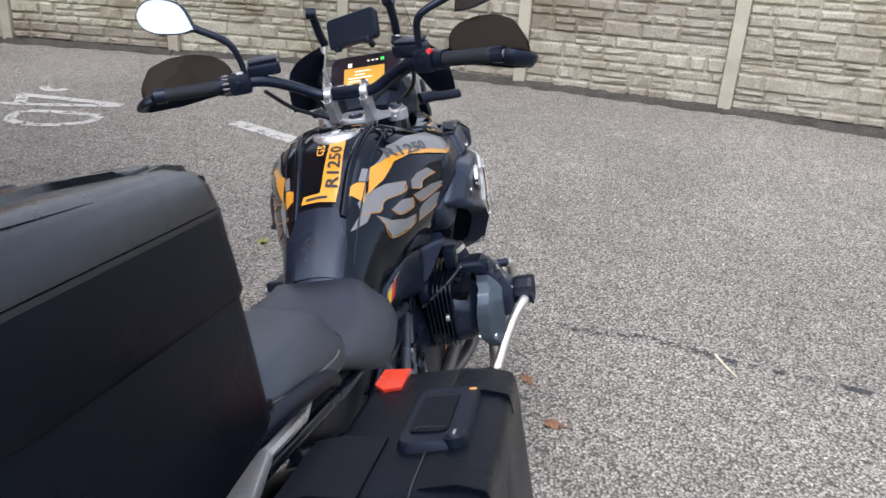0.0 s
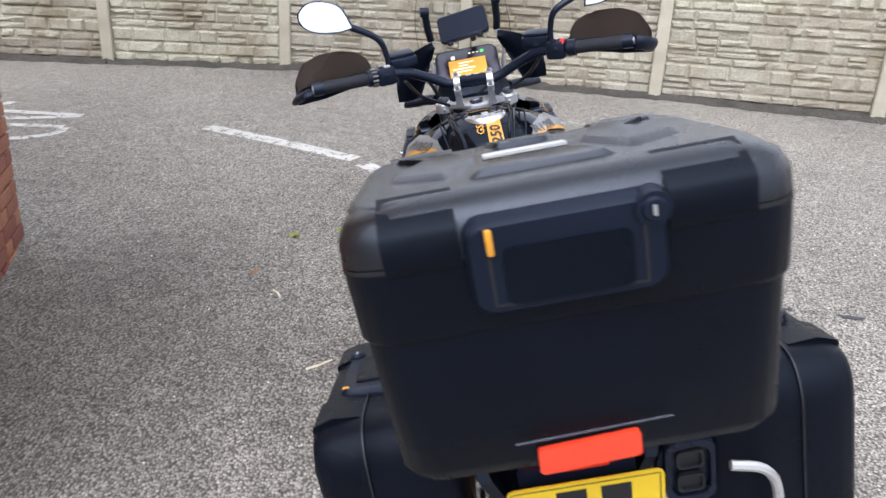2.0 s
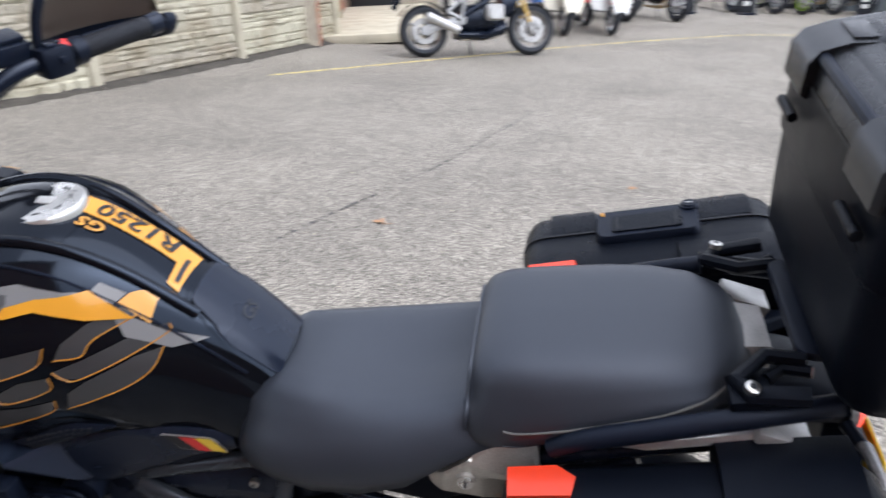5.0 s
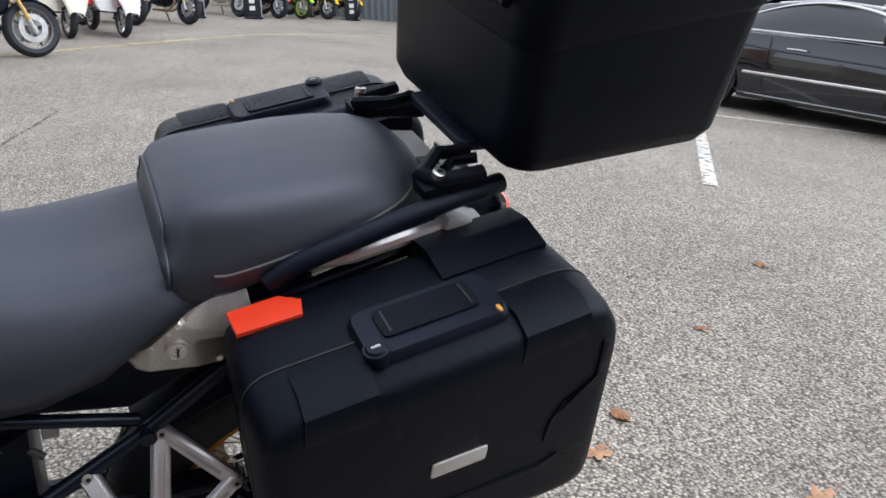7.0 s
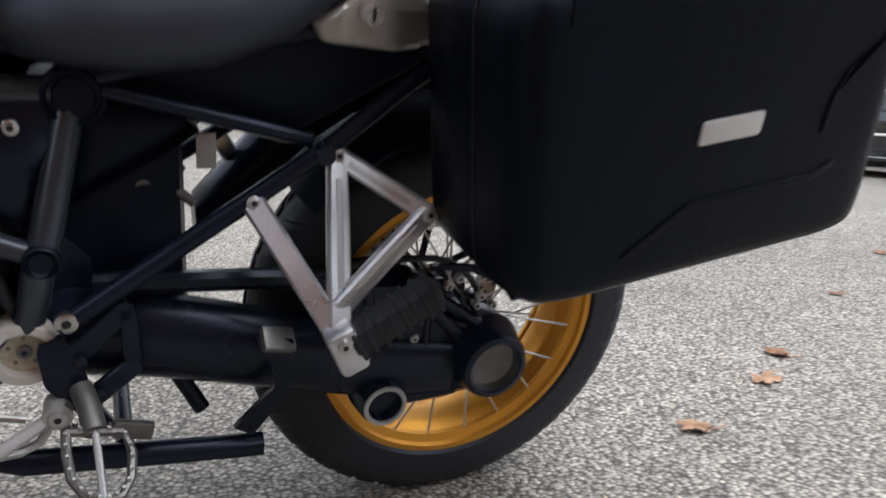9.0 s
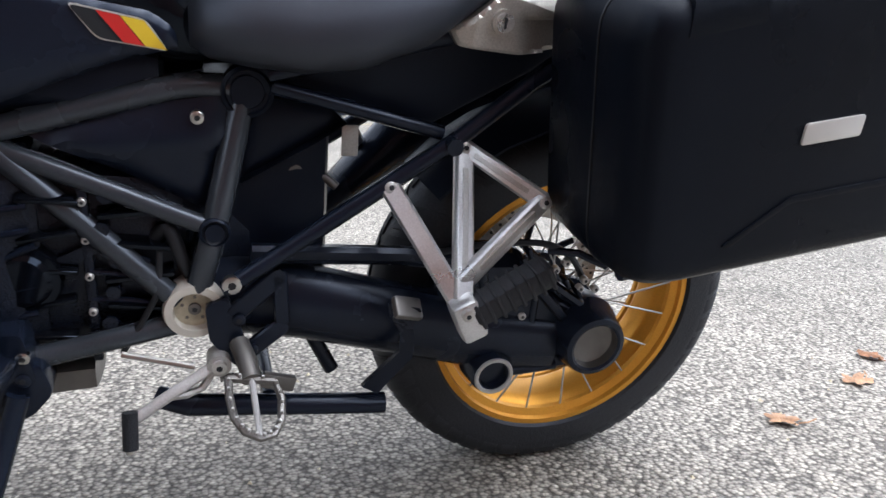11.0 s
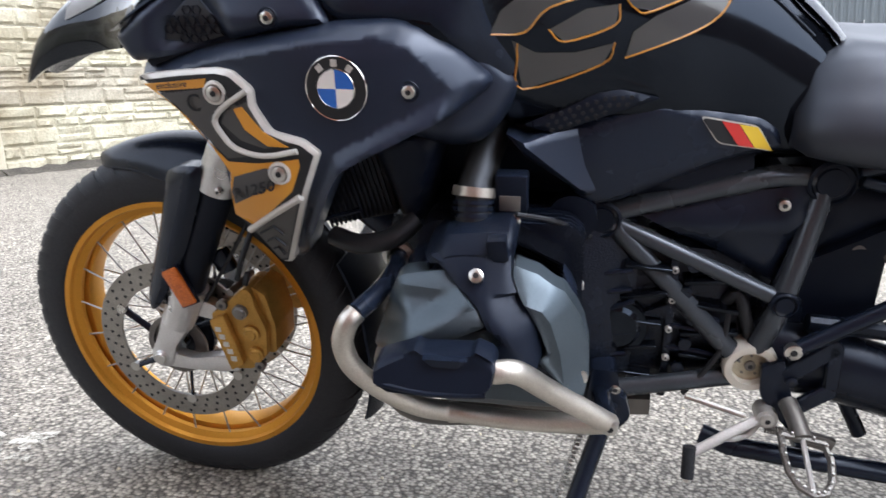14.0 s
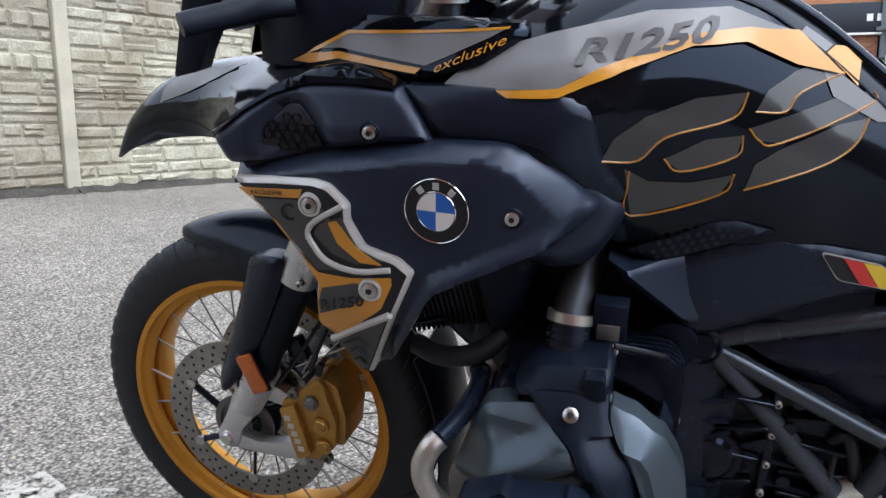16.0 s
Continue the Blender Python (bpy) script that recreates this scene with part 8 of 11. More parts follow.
# ---- swingarm, drive, stands ----
part("swingarm", loft([
    [(-0.066 + 0.020 * math.cos(a), 0.640, 0.396 + 0.030 * math.sin(a)) for a in [2 * math.pi * k / 16 for k in range(16)]],
    [(-0.072 + 0.032 * math.cos(a), 0.600, 0.394 + 0.046 * math.sin(a)) for a in [2 * math.pi * k / 16 for k in range(16)]],
    [(-0.080 + 0.040 * math.cos(a), 0.56, 0.392 + 0.055 * math.sin(a)) for a in [2 * math.pi * k / 16 for k in range(16)]],
    [(-0.095 + 0.042 * math.cos(a), 0.44, 0.378 + 0.056 * math.sin(a)) for a in [2 * math.pi * k / 16 for k in range(16)]],
    [(-0.112 + 0.040 * math.cos(a), 0.30, 0.348 + 0.055 * math.sin(a)) for a in [2 * math.pi * k / 16 for k in range(16)]],
    [(-0.120 + 0.038 * math.cos(a), 0.17, 0.315 + 0.055 * math.sin(a)) for a in [2 * math.pi * k / 16 for k in range(16)]],
    [(-0.118 + 0.036 * math.cos(a), 0.06, 0.295 + 0.052 * math.sin(a)) for a in [2 * math.pi * k / 16 for k in range(16)]]]), SATIN_BLACK, bike, "satin black single sided swingarm", 60)
drive_out = round_corners([(0.262, 0.335), (0.235, 0.440), (0.190, 0.452), (0.128, 0.449), (0.085, 0.415), (0.045, 0.378), (0.0, 0.368), (-0.040, 0.350), (-0.060, 0.306), (-0.045, 0.262), (0.0, 0.242), (0.075, 0.238), (0.137, 0.240), (0.172, 0.276), (0.215, 0.305)], 0.014)
fd = part("final_drive", loft([[(-x, y, z) for y, z in inset(drive_out, d)] for x, d in ((0.070, 0.012), (0.078, 0.002), (0.112, 0.0), (0.128, 0.006), (0.138, 0.018))]), SATIN_BLACK, bike, "satin black final drive housing")
part("drive_tube", lathe([(0.036, -0.178), (0.040, -0.180), (0.047, -0.178), (0.050, -0.170), (0.053, -0.150), (0.060, -0.130)], 36, "x", (0, 0.008, 0.312)), SATIN_BLACK, fd)
part("axle_bore", lathe([(0, -0.158), (0.020, -0.158), (0.034, -0.164), (0.0365, -0.178)], 28, "x", (0, 0.008, 0.312)), TIN_GREY, fd)
part("drive_pivot", lathe([(0, -0.158), (0.020, -0.158), (0.022, -0.168), (0.030, -0.168), (0.033, -0.160), (0.038, -0.12)], 32, "x", (0, 0.163, 0.272)), SATIN_BLACK, fd)
part("pivot_ring", lathe([(0.0235, -0.1685), (0.0245, -0.1715), (0.0290, -0.1715), (0.0300, -0.1685)], 32, "x", (0, 0.163, 0.272)), DULL_SILVER, fd)
for p, q, r in (((0.190, 0.440), (0.165, 0.300), 0.008), ((0.135, 0.435), (0.045, 0.340), 0.009), ((0.160, 0.300), (0.220, 0.318), 0.007), ((0.10, 0.420), (0.100, 0.300), 0.006), ((0.130, 0.255), (0.05, 0.262), 0.008)):
    part("drive_rib", tube([(-0.136, *p), (-0.139, *q)], r, 10), SATIN_BLACK, fd)
for y, z in ((0.075, 0.425), (0.030, 0.392), (0.205, 0.43), (0.118, 0.352), (0.060, 0.295)):
    bolt((-0.137, y, z), (-1, 0, 0), 0.006, fd, DULL_SILVER)
for k in range(5):
    part("drive_fin", box((-0.118, 0.118 - 0.022 * k, 0.452 - 0.017 * k), (0.05, 0.006, 0.020), 0.002, (-30, 0, 0)), SATIN_BLACK, fd)
part("drive_lead", tube([(-0.13, 0.26, 0.455), (-0.14, 0.19, 0.470), (-0.14, 0.10, 0.468), (-0.135, 0.05, 0.440), (-0.13, 0.02, 0.40)], 0.005, 8, bend=5), CABLE, bike)
part("torque_arm", tube([(-0.105, 0.50, 0.455), (-0.11, 0.30, 0.445), (-0.115, 0.08, 0.415)], 0.013, 10, flat=1.4), SATIN_BLACK, bike)
part("drive_brace", tube([(-0.13, 0.10, 0.415), (-0.135, 0.02, 0.36)], 0.009, 8), SATIN_BLACK, bike)
part("rear_shock", tube([(0.0, 0.455, 0.42), (0.0, 0.475, 0.68)], 0.032, 16), SATIN_BLACK, bike, "rear shock absorber")
for z in range(7):
    part("spring_coil", tube([(0.042 * math.cos(a), 0.458 + 0.0025 * z + 0.042 * math.sin(a) , 0.45 + 0.03 * z) for a in [2 * math.pi * j / 14 for j in range(15)]], 0.006, 6), SATIN_BLACK, bike)
part("hub_cap_strip", tube([(-0.135, 0.09, 0.455), (-0.16, 0.055, 0.46), (-0.165, 0.01, 0.44)], 0.006, 8), SATIN_BLACK, bike)
for y, z in ((0.065, 0.44), (0.03, 0.41), (0.01, 0.395)):
    bolt((-0.146, y, z), (-1, 0, 0), 0.006, bike, DULL_SILVER)
rear_hugger = []
for k in range(11):
    a = radians(40 + 110 * k / 10)
    loop = []
    for lift in (0.0, -0.004):
        row = [(-0.085 + 0.17 * j / 6, REAR[0] + (0.345 - 0.03 * abs(j / 3 - 1) ** 2 + lift) * math.cos(a), REAR[1] + (0.345 - 0.03 * abs(j / 3 - 1) ** 2 + lift) * math.sin(a)) for j in range(7)]
        loop += row if lift == 0 else row[::-1]
    rear_hugger.append(loop)
part("rear_hugger", loft(rear_hugger), MATT_BLACK, bike, "matt black rear wheel hugger")
# side stand
ss = part("side_stand", tube([(-0.178, 0.772, 0.318), (-0.205, 0.798, 0.235), (-0.262, 0.832, 0.135), (-0.300, 0.855, 0.072)], 0.0140, 12, bend=3), SATIN_BLACK, bike, "black side stand propping the bike")
part("stand_bracket", slab(round_corners([(0.80, 0.345), (0.745, 0.350), (0.735, 0.31), (0.765, 0.275), (0.805, 0.275), (0.815, 0.31)], 0.012), -0.17, -0.125, 0.004), SATIN_BLACK, ss)
part("stand_foot", box((-0.303, 0.862, 0.070), (0.05, 0.075, 0.010), 0.004, (0, 12.5, 20)), SATIN_BLACK, ss)
bolt((-0.172, 0.779, 0.298), (-1, 0, 0), 0.012, ss)
bolt((-0.172, 0.765, 0.335), (-1, 0, 0), 0.009, ss, SATIN_BLACK)
sp = []
for k in range(150):
    t = k / 149
    c = Vector((-0.150, 0.80, 0.285)).lerp(Vector((-0.252, 0.862, 0.125)), t)
    a = 2 * math.pi * 30 * t
    sp.append(tuple(c + Vector((0.0045 * math.cos(a), 0.0045 * math.sin(a), 0))))
part("stand_spring", tube(sp, 0.0014, 5), DULL_SILVER, ss)
# centre stand, folded up
cs = part("centre_stand", tube([(-0.12, 0.625, 0.258), (-0.135, 0.585, 0.250), (-0.145, 0.46, 0.243), (-0.150, 0.345, 0.234), (-0.150, 0.320, 0.232)], 0.015, 10, flat=0.8), SATIN_BLACK, bike, "black centre stand folded under the bike")
part("stand_leg", tube([(0.12, 0.615, 0.262), (0.135, 0.46, 0.245), (0.145, 0.305, 0.235)], 0.014, 10), SATIN_BLACK, cs)
part("stand_cross", tube([(-0.13, 0.48, 0.248), (0.13, 0.48, 0.248)], 0.011, 10), SATIN_BLACK, cs)
part("stand_pedal", loft([[(-x + w * 0.35, y + w * 0.75, z + w * 0.25) for w in (-hw, hw)] + [(-x + 0.008 + w * 0.35, y + w * 0.75, z + w * 0.25) for w in (hw, -hw)] for x, y, z, hw in ((0.160, 0.345, 0.262, 0.014), (0.176, 0.326, 0.300, 0.012), (0.190, 0.306, 0.335, 0.011), (0.196, 0.308, 0.368, 0.012), (0.198, 0.318, 0.392, 0.018), (0.206, 0.320, 0.412, 0.022), (0.216, 0.314, 0.424, 0.018))]), SATIN_BLACK, cs, "black foot pedal of the centre stand")
# the bright sheen on the black pedal's top, drawn as a paler piece
part("pedal_pad", box((-0.213, 0.317, 0.420), (0.030, 0.040, 0.012), 0.004, (20, -35, 0)), TIN_GREY, cs, "grey piece standing for the pedal's bright sheen")
part("stand_strut", tube([(-0.06, 0.435, 0.345), (-0.08, 0.385, 0.250)], 0.011, 10), SATIN_BLACK, cs)
part("stand_clip", box((-0.155, 0.470, 0.288), (0.012, 0.045, 0.022), 0.003, (15, 0, 0)), TIN_GREY, cs)
sp = []
for k in range(90):
    t = k / 89
    a = 2 * math.pi * 18 * t
    sp.append((-0.15 + 0.006 * math.cos(a), 0.545 - 0.075 * t, 0.300 - 0.012 * t + 0.006 * math.sin(a)))
part("stand_spring", tube(sp, 0.0016, 5), TIN_GREY, cs)

# ---- exhaust, tail ----
part("silencer", loft([[(0.185 + rx * math.cos(a), y, z + rz * math.sin(a)) for a in [2 * math.pi * k / 20 for k in range(20)]] for y, z, rx, rz in ((0.36, 0.42, 0.035, 0.035), (0.25, 0.52, 0.045, 0.06), (0.05, 0.64, 0.052, 0.078), (-0.22, 0.745, 0.052, 0.080), (-0.30, 0.77, 0.048, 0.074))]), SATIN_BLACK, bike, "black oval exhaust silencer", 60)
tip = part("silencer_tip", loft([[(0.185 + x, -0.302 - d, 0.77 + y) for x, y in rounded(0.078 * k, 0.120 * k, 0.02)] for d, k in ((0, 1.0), (0.012, 0.98), (0.012, 0.8), (0.0, 0.78))], cap=False), SATIN_BLACK, bike)
for dz in (-0.022, 0.024):
    part("outlet", loft([[(0.185 + x * k, -0.306 - d, 0.77 + dz + y * k) for x, y in rounded(0.042, 0.034, 0.008)] for d, k in ((0, 1), (0.008, 1), (0.008, 0.82), (0.001, 0.80))]), INK, tip)
tail = part("tail_unit", loft([half_section(-0.10, [(0, 0.885), (0.07, 0.88), (0.085, 0.85), (0, 0.81)], 8), half_section(-0.22, [(0, 0.895), (0.065, 0.89), (0.08, 0.86), (0, 0.82)], 8), half_section(-0.295, [(0, 0.885), (0.06, 0.88), (0.07, 0.86), (0, 0.835)], 8)]), MATT_BLACK, bike, "matt black tail unit")
lampb = part("tail_lamp", loft([[(x + 0.008, -0.296 - d, 0.862 + y + 0.02 * abs(x) * -1) for x, y in rounded(0.155 * k, 0.040 * k, 0.016)] for d, k in ((0, 1), (0.012, 0.97), (0.018, 0.85))]), TAIL_LIGHT, bike, "lit red tail lamp")
for k in range(6):
    part("tail_led", box((-0.050 + 0.023 * k, -0.3145, 0.862 + 0.004 * math.sin(k)), (0.014, 0.002, 0.016), 0.002), CLEAR, lampb)
part("lamp_rim", loft([[(x + 0.008, -0.29 - d, 0.862 + y) for x, y in rounded(0.166, 0.050, 0.02)] for d in (0, 0.010)]), CLEAR, lampb)
part("rear_reflector", box((0.012, -0.318, 0.832), (0.100, 0.010, 0.030), 0.004), REFLECTOR, bike, "small red reflector above the plate")
npl = part("number_plate", loft([[(0.018 + x, -0.330 - d + 0.12 * (0.725 - z0), z0) for x, z0 in [(px, 0.725 + pz) for px, pz in rounded(0.238, 0.180, 0.012)]] for d in (0, 0.004)]), PLATE_YELLOW, bike, "yellow rear number plate with black marks")


def plate_bar(x, z, w, h):
    part("plate_mark", loft([[(0.018 + px, -0.3342 - d + 0.12 * (0.725 - pz), pz) for px, pz in ((x - w / 2, z - h / 2), (x + w / 2, z - h / 2), (x + w / 2, z + h / 2), (x - w / 2, z + h / 2))] for d in (0, 0.0008)]), INK, npl)


for x in (-0.022, 0.046):
    plate_bar(x, 0.768, 0.046, 0.062)
for x in (-0.062, 0.0, 0.062):
    plate_bar(x, 0.684, 0.046, 0.062)
for sx in (-1, 1):
    plate_bar(sx * 0.1125, 0.725, 0.0015, 0.168)
    plate_bar(0, 0.725 + sx * 0.084, 0.225, 0.0015)
part("plate_hanger", loft([[(x, -0.27, z) for x, z in ((-0.05, 0.85), (0.05, 0.85), (0.06, 0.65), (-0.06, 0.65))], [(x, -0.322, z) for x, z in ((-0.08, 0.83), (0.10, 0.83), (0.10, 0.645), (-0.08, 0.645))]]), MATT_BLACK, bike)
both("inner_mudguard", skin([(-0.16, 0.80), (-0.27, 0.86), (-0.30, 0.80), (-0.27, 0.70), (-0.20, 0.66)], lambda y, z: -(0.13 + 0.3 * (z - 0.75)), 0.02, 0.01, 0.006), MATT_BLACK)
for s in (-1, 1):
    ind = part("turn_signal", tube([(s * 0.075, -0.285, 0.862), (s * 0.11, -0.295, 0.862)], 0.010, 10), MATT_BLACK, bike, "clear rear turn signal")
    part("signal_lens", tube([(s * 0.112, -0.298, 0.862), (s * 0.125, -0.300, 0.862), (s * 0.165, -0.302, 0.862), (s * 0.185, -0.300, 0.862)], 0.015, 14, bend=3, flat=0.65, taper=0.6), CLEAR, ind)
    # grab rails and rack feet
    part("grab_rail", tube([(s * 0.158, 0.100, 0.850), (s * 0.166, 0.06, 0.880), (s * 0.166, -0.02, 0.910), (s * 0.158, -0.13, 0.942), (s * 0.135, -0.235, 0.955)], 0.0145, 12, bend=5), MATT_BLACK, bike, "black moulded grab rail")
    rf = part("rack_foot", tube([(s * 0.100, -0.195, 0.990), (s * 0.092, -0.150, 0.985), (s * 0.126, -0.112, 0.972), (s * 0.150, -0.128, 0.972), (s * 0.158, -0.190, 0.985)], 0.0105, 8, flat=1.3), CASE_BLACK, bike, "black angular luggage rack foot")
    part("foot_plate", slab(round_corners([(-0.108, 0.945), (-0.150, 0.955), (-0.152, 0.975), (-0.104, 0.964)], 0.003), s * 0.118, s * 0.160, 0.003), CASE_BLACK, rf)
    part("rack_arm", tube([(s * 0.120, -0.150, 0.972), (s * 0.105, -0.170, 0.978), (s * 0.118, -0.20, 0.988)], 0.008, 8), CASE_BLACK, rf)
    bolt((s * 0.150, -0.126, 0.982), (s * 0.2, 0, 1), 0.0095, rf)
    if s < 0:
        lock = round_corners([(0.262, 0.736), (0.273, 0.755), (0.247, 0.772), (0.212, 0.803), (0.178, 0.826), (0.150, 0.832), (0.120, 0.826), (0.110, 0.775), (0.130, 0.738), (0.186, 0.730)], 0.005)
        plane = [(0.252, 0.738), (0.241, 0.769), (0.206, 0.799), (0.161, 0.786), (0.130, 0.778), (0.132, 0.745), (0.186, 0.734)]

        def lock_x(y, z):
            return -0.161 + 0.55 * max(0, (z - 0.786) - 0.25 * (y - 0.161)) * (y < 0.21) + 0.5 * max(0, y - 0.246) + 0.25 * max(0, 0.193 - y) * (0.735 < z < 0.772)

        lc = part("lock_cover", skin(lock, lock_x, 0.04, 0.004, 0.003, 0.005, [plane + plane[:1]]), LOCK_METAL, bike, "brushed silver lock cover below the seat", 20)
        part("lock_ring", rod((-0.158, 0.213, 0.768), (-0.1675, 0.213, 0.768), 0.0150, 28), LOCK_METAL, lc)
        part("lock_barrel", rod((-0.1665, 0.213, 0.768), (-0.1695, 0.213, 0.768), 0.0115, 24), CAP_STEEL, lc)
        part("key_slot", box((-0.170, 0.213, 0.768), (0.002, 0.003, 0.013)), INK, lc)
    part("case_bracket", tube([(s * 0.125, 0.06, 0.845), (s * 0.15, -0.02, 0.87), (s * 0.14, -0.16, 0.90)], 0.010, 8), SILVER, bike)
    part("case_bracket", box((s * 0.135, -0.18, 0.90), (0.05, 0.07, 0.02), 0.004, (14, 0, 0)), DULL_SILVER, bike)
part("tail_pad", loft([[(x * k, y, z) for x, z in ((-0.062, 0.930), (-0.050, 0.958), (0.050, 0.958), (0.062, 0.930))] for y, k in ((-0.105, 1.0), (-0.135, 0.95), (-0.175, 0.85))]), DULL_SILVER, bike, "grey tail cover behind the seat")
part("rack_plate", slab(round_corners([(-0.10, -0.185), (-0.10, -0.36), (0.10, -0.36), (0.10, -0.185)], 0.02), 0, 0.014, 0.004), MATT_BLACK, bike)
bpy.data.objects["rack_plate"].location = (0, 0, 0)
for v in bpy.data.objects["rack_plate"].data.vertices:
    v.co = Vector((v.co.y, v.co.z, 0.985 + v.co.x - 0.05 * (v.co.z + 0.15)))

# ---- luggage: hard cases on the bike, each a thing of its own ----


def case_thing(name, label):
    return empty(name, LEAN, label, "hard case", "motorcycle luggage cases")


def shell(outline, xs, s, r=0.045):
    """A case skinned across x: (x, inset) pairs over a rounded side outline."""
    ro = round_corners(outline, r, 5)
    cy, cz = sum(p[0] for p in ro) / len(ro), sum(p[1] for p in ro) / len(ro)
    rings = []
    for x, d, *k in xs:
        k = k[0] if k else 1.0
        rings.append([(s * x, cy + (y - cy) * k, cz + (z - cz) * k) for y, z in inset(ro, d)])
    return loft(rings)


def pannier(s, inner, outer):
    case = case_thing("pannier", ("narrow black plastic side case with a pale badge" if s < 0 else "wide black plastic side case with an exhaust recess"))
    out = [(0.170, 0.822), (-0.257, 0.921), (-0.300, 0.880), (-0.328, 0.608), (-0.305, 0.573), (0.085, 0.514), (0.132, 0.527)]
    seam = inner + (outer - inner) * 0.62
    body = part("case_body", shell(out, [(inner, 0.03), (inner + 0.006, 0.012), (inner + 0.02, 0.004), (seam - 0.004, 0.0), (seam, 0.003)], s), CASE_BLACK, case, "", 45)
    lid = part("case_lid", shell(out, [(seam, 0.003), (seam + 0.003, -0.001), (outer - 0.035, 0.002), (outer - 0.012, 0.008), (outer - 0.003, 0.016), (outer, 0.016, 0.93), (outer + 0.0003, 0.016, 0.82)], s), CASE_BLACK, case, "grained black case lid", 45)
    part("lid_seam", shell(out, [(seam - 0.001, -0.002), (seam + 0.002, -0.002)], s), INK, lid)

    def top(y):
        return 0.8615 - 0.232 * y

    # outer face: raised panels, creases and the badge
    def face(pts, d, mt, nm, label="", lift=0.0):
        bm = slab(round_corners(pts, 0.004), -(outer - 0.004), -(outer + d), 0.002)
        return part(nm, bm if s < 0 else mirrored(bm), mt, lid, label)

    bdg = face([(-0.048, 0.712), (-0.124, 0.724), (-0.124, 0.700), (-0.048, 0.688)], 0.003, SILVER_TRIM, "case_badge", "pale metal badge")
    for pts in ([(-0.262, 0.862), (-0.268, 0.802), (-0.226, 0.768), (-0.212, 0.735), (-0.212, 0.700), (-0.218, 0.700), (-0.219, 0.738), (-0.232, 0.774), (-0.276, 0.808), (-0.272, 0.862)],
                [(0.02, 0.572), (-0.055, 0.630), (-0.215, 0.655), (-0.245, 0.672), (-0.245, 0.664), (-0.217, 0.647), (-0.057, 0.622), (0.008, 0.572)]):
        face(pts, 0.0022, CASE_BLACK, "face_crease")
    # corner guards over the lid's top edge
    for y0, y1 in ((0.118, 0.035), (-0.145, -0.232)):
        pts = [(outer - 0.080, 0.001), (outer - 0.035, 0.005), (outer - 0.003, -0.006), (outer - 0.0005, -0.012), (outer + 0.0015, -0.040), (outer - 0.006, -0.058), (outer - 0.02, -0.058), (outer - 0.080, -0.03)]
        bm = loft([[(s * x, y, top(y) + z) for x, z in pts] for y in (y0, y0 - 0.006, y1 + 0.006, y1)])
        part("edge_guard", bm, CASE_BLACK, lid, "moulded black edge guard")
    # latch with its lock and yellow tab
    cy = -0.055
    x0 = seam + 0.005
    m = Matrix.Translation((s * x0, cy, top(cy) - 0.001)) @ Matrix.Rotation(radians(-13), 4, "X")
    latch = part("latch", moved(loft([[(x, y, z) for x, y in rounded(w, l, 0.018)] for w, l, z in ((0.092, 0.186, -0.012), (0.090, 0.184, 0.006), (0.082, 0.176, 0.013))]), m), MATT_BLACK, case, "black carrying latch with a lock")
    part("latch_panel", moved(loft([[(x - s * 0.006, y, z) for x, y in rounded(0.050, 0.125, 0.008)] for z in (0.012, 0.016)]), m), CASE_BLACK, latch)
    for yy in (-0.052, 0.052):
        part("latch_groove", moved(box((-s * 0.006, yy, 0.0165), (0.040, 0.003, 0.001)), m), INK, latch)
    end = 1 if s < 0 else -1
    part("lock_ring", moved(lathe([(0, 0.006), (0.011, 0.006), (0.013, 0.003), (0.016, 0.003), (0.016, -0.015)], 24, "z", (s * 0.032, end * 0.078, 0.014)), m), MATT_BLACK, latch)
    part("key_slot", moved(box((s * 0.032, end * 0.078, 0.0205), (0.003, 0.011, 0.001)), m), DULL_SILVER, latch)
    part("latch_tab", moved(box((s * 0.034, -end * 0.078, 0.010), (0.012, 0.006, 0.010), 0.002), m), ORANGE, latch, "small yellow release tab")
    # red reflector at the front inner corner
    pts = [(inner + 0.014, 0.156), (inner + 0.014, 0.092), (inner + 0.034, 0.068), (inner + 0.062, 0.074), (inner + 0.060, 0.153)]
    bm = bmesh.new()
    a = [bm.verts.new((s * x, y, top(y) + 0.0018)) for x, y in pts]
    b = [bm.verts.new((s * x, y, top(y) - 0.004)) for x, y in pts]
    bm.faces.new(a)
    for k in range(5):
        bm.faces.new((a[k], b[k], b[(k + 1) % 5], a[(k + 1) % 5]))
    part("case_reflector", bm, REFLECTOR, body, "red reflector")
    # inner top step towards the tail
    part("case_shoulder", loft([[(s * x, y, top(y) + z) for x, z in ((inner - 0.02, -0.03), (inner - 0.015, 0.002), (inner + 0.03, 0.010), (inner + 0.085, 0.002), (inner + 0.085, -0.03))] for y in (-0.10, -0.13, -0.225, -0.25)]), CASE_BLACK, body)
    part("base_rail", tube([(s * (outer - 0.06), 0.10, 0.516), (s * (outer - 0.06), -0.10, 0.541), (s * (outer - 0.06), -0.31, 0.573)], 0.011, 8), MATT_BLACK, body)
    part("front_crease", tube([(s * (seam + 0.02), 0.150, 0.78), (s * (seam + 0.022), 0.140, 0.68), (s * (seam + 0.018), 0.130, 0.58)], 0.006, 8), CASE_BLACK, lid)
    return case, body


left_case, _ = pannier(-1, 0.165, 0.390)
right_case, rbody = pannier(1, 0.215, 0.448)
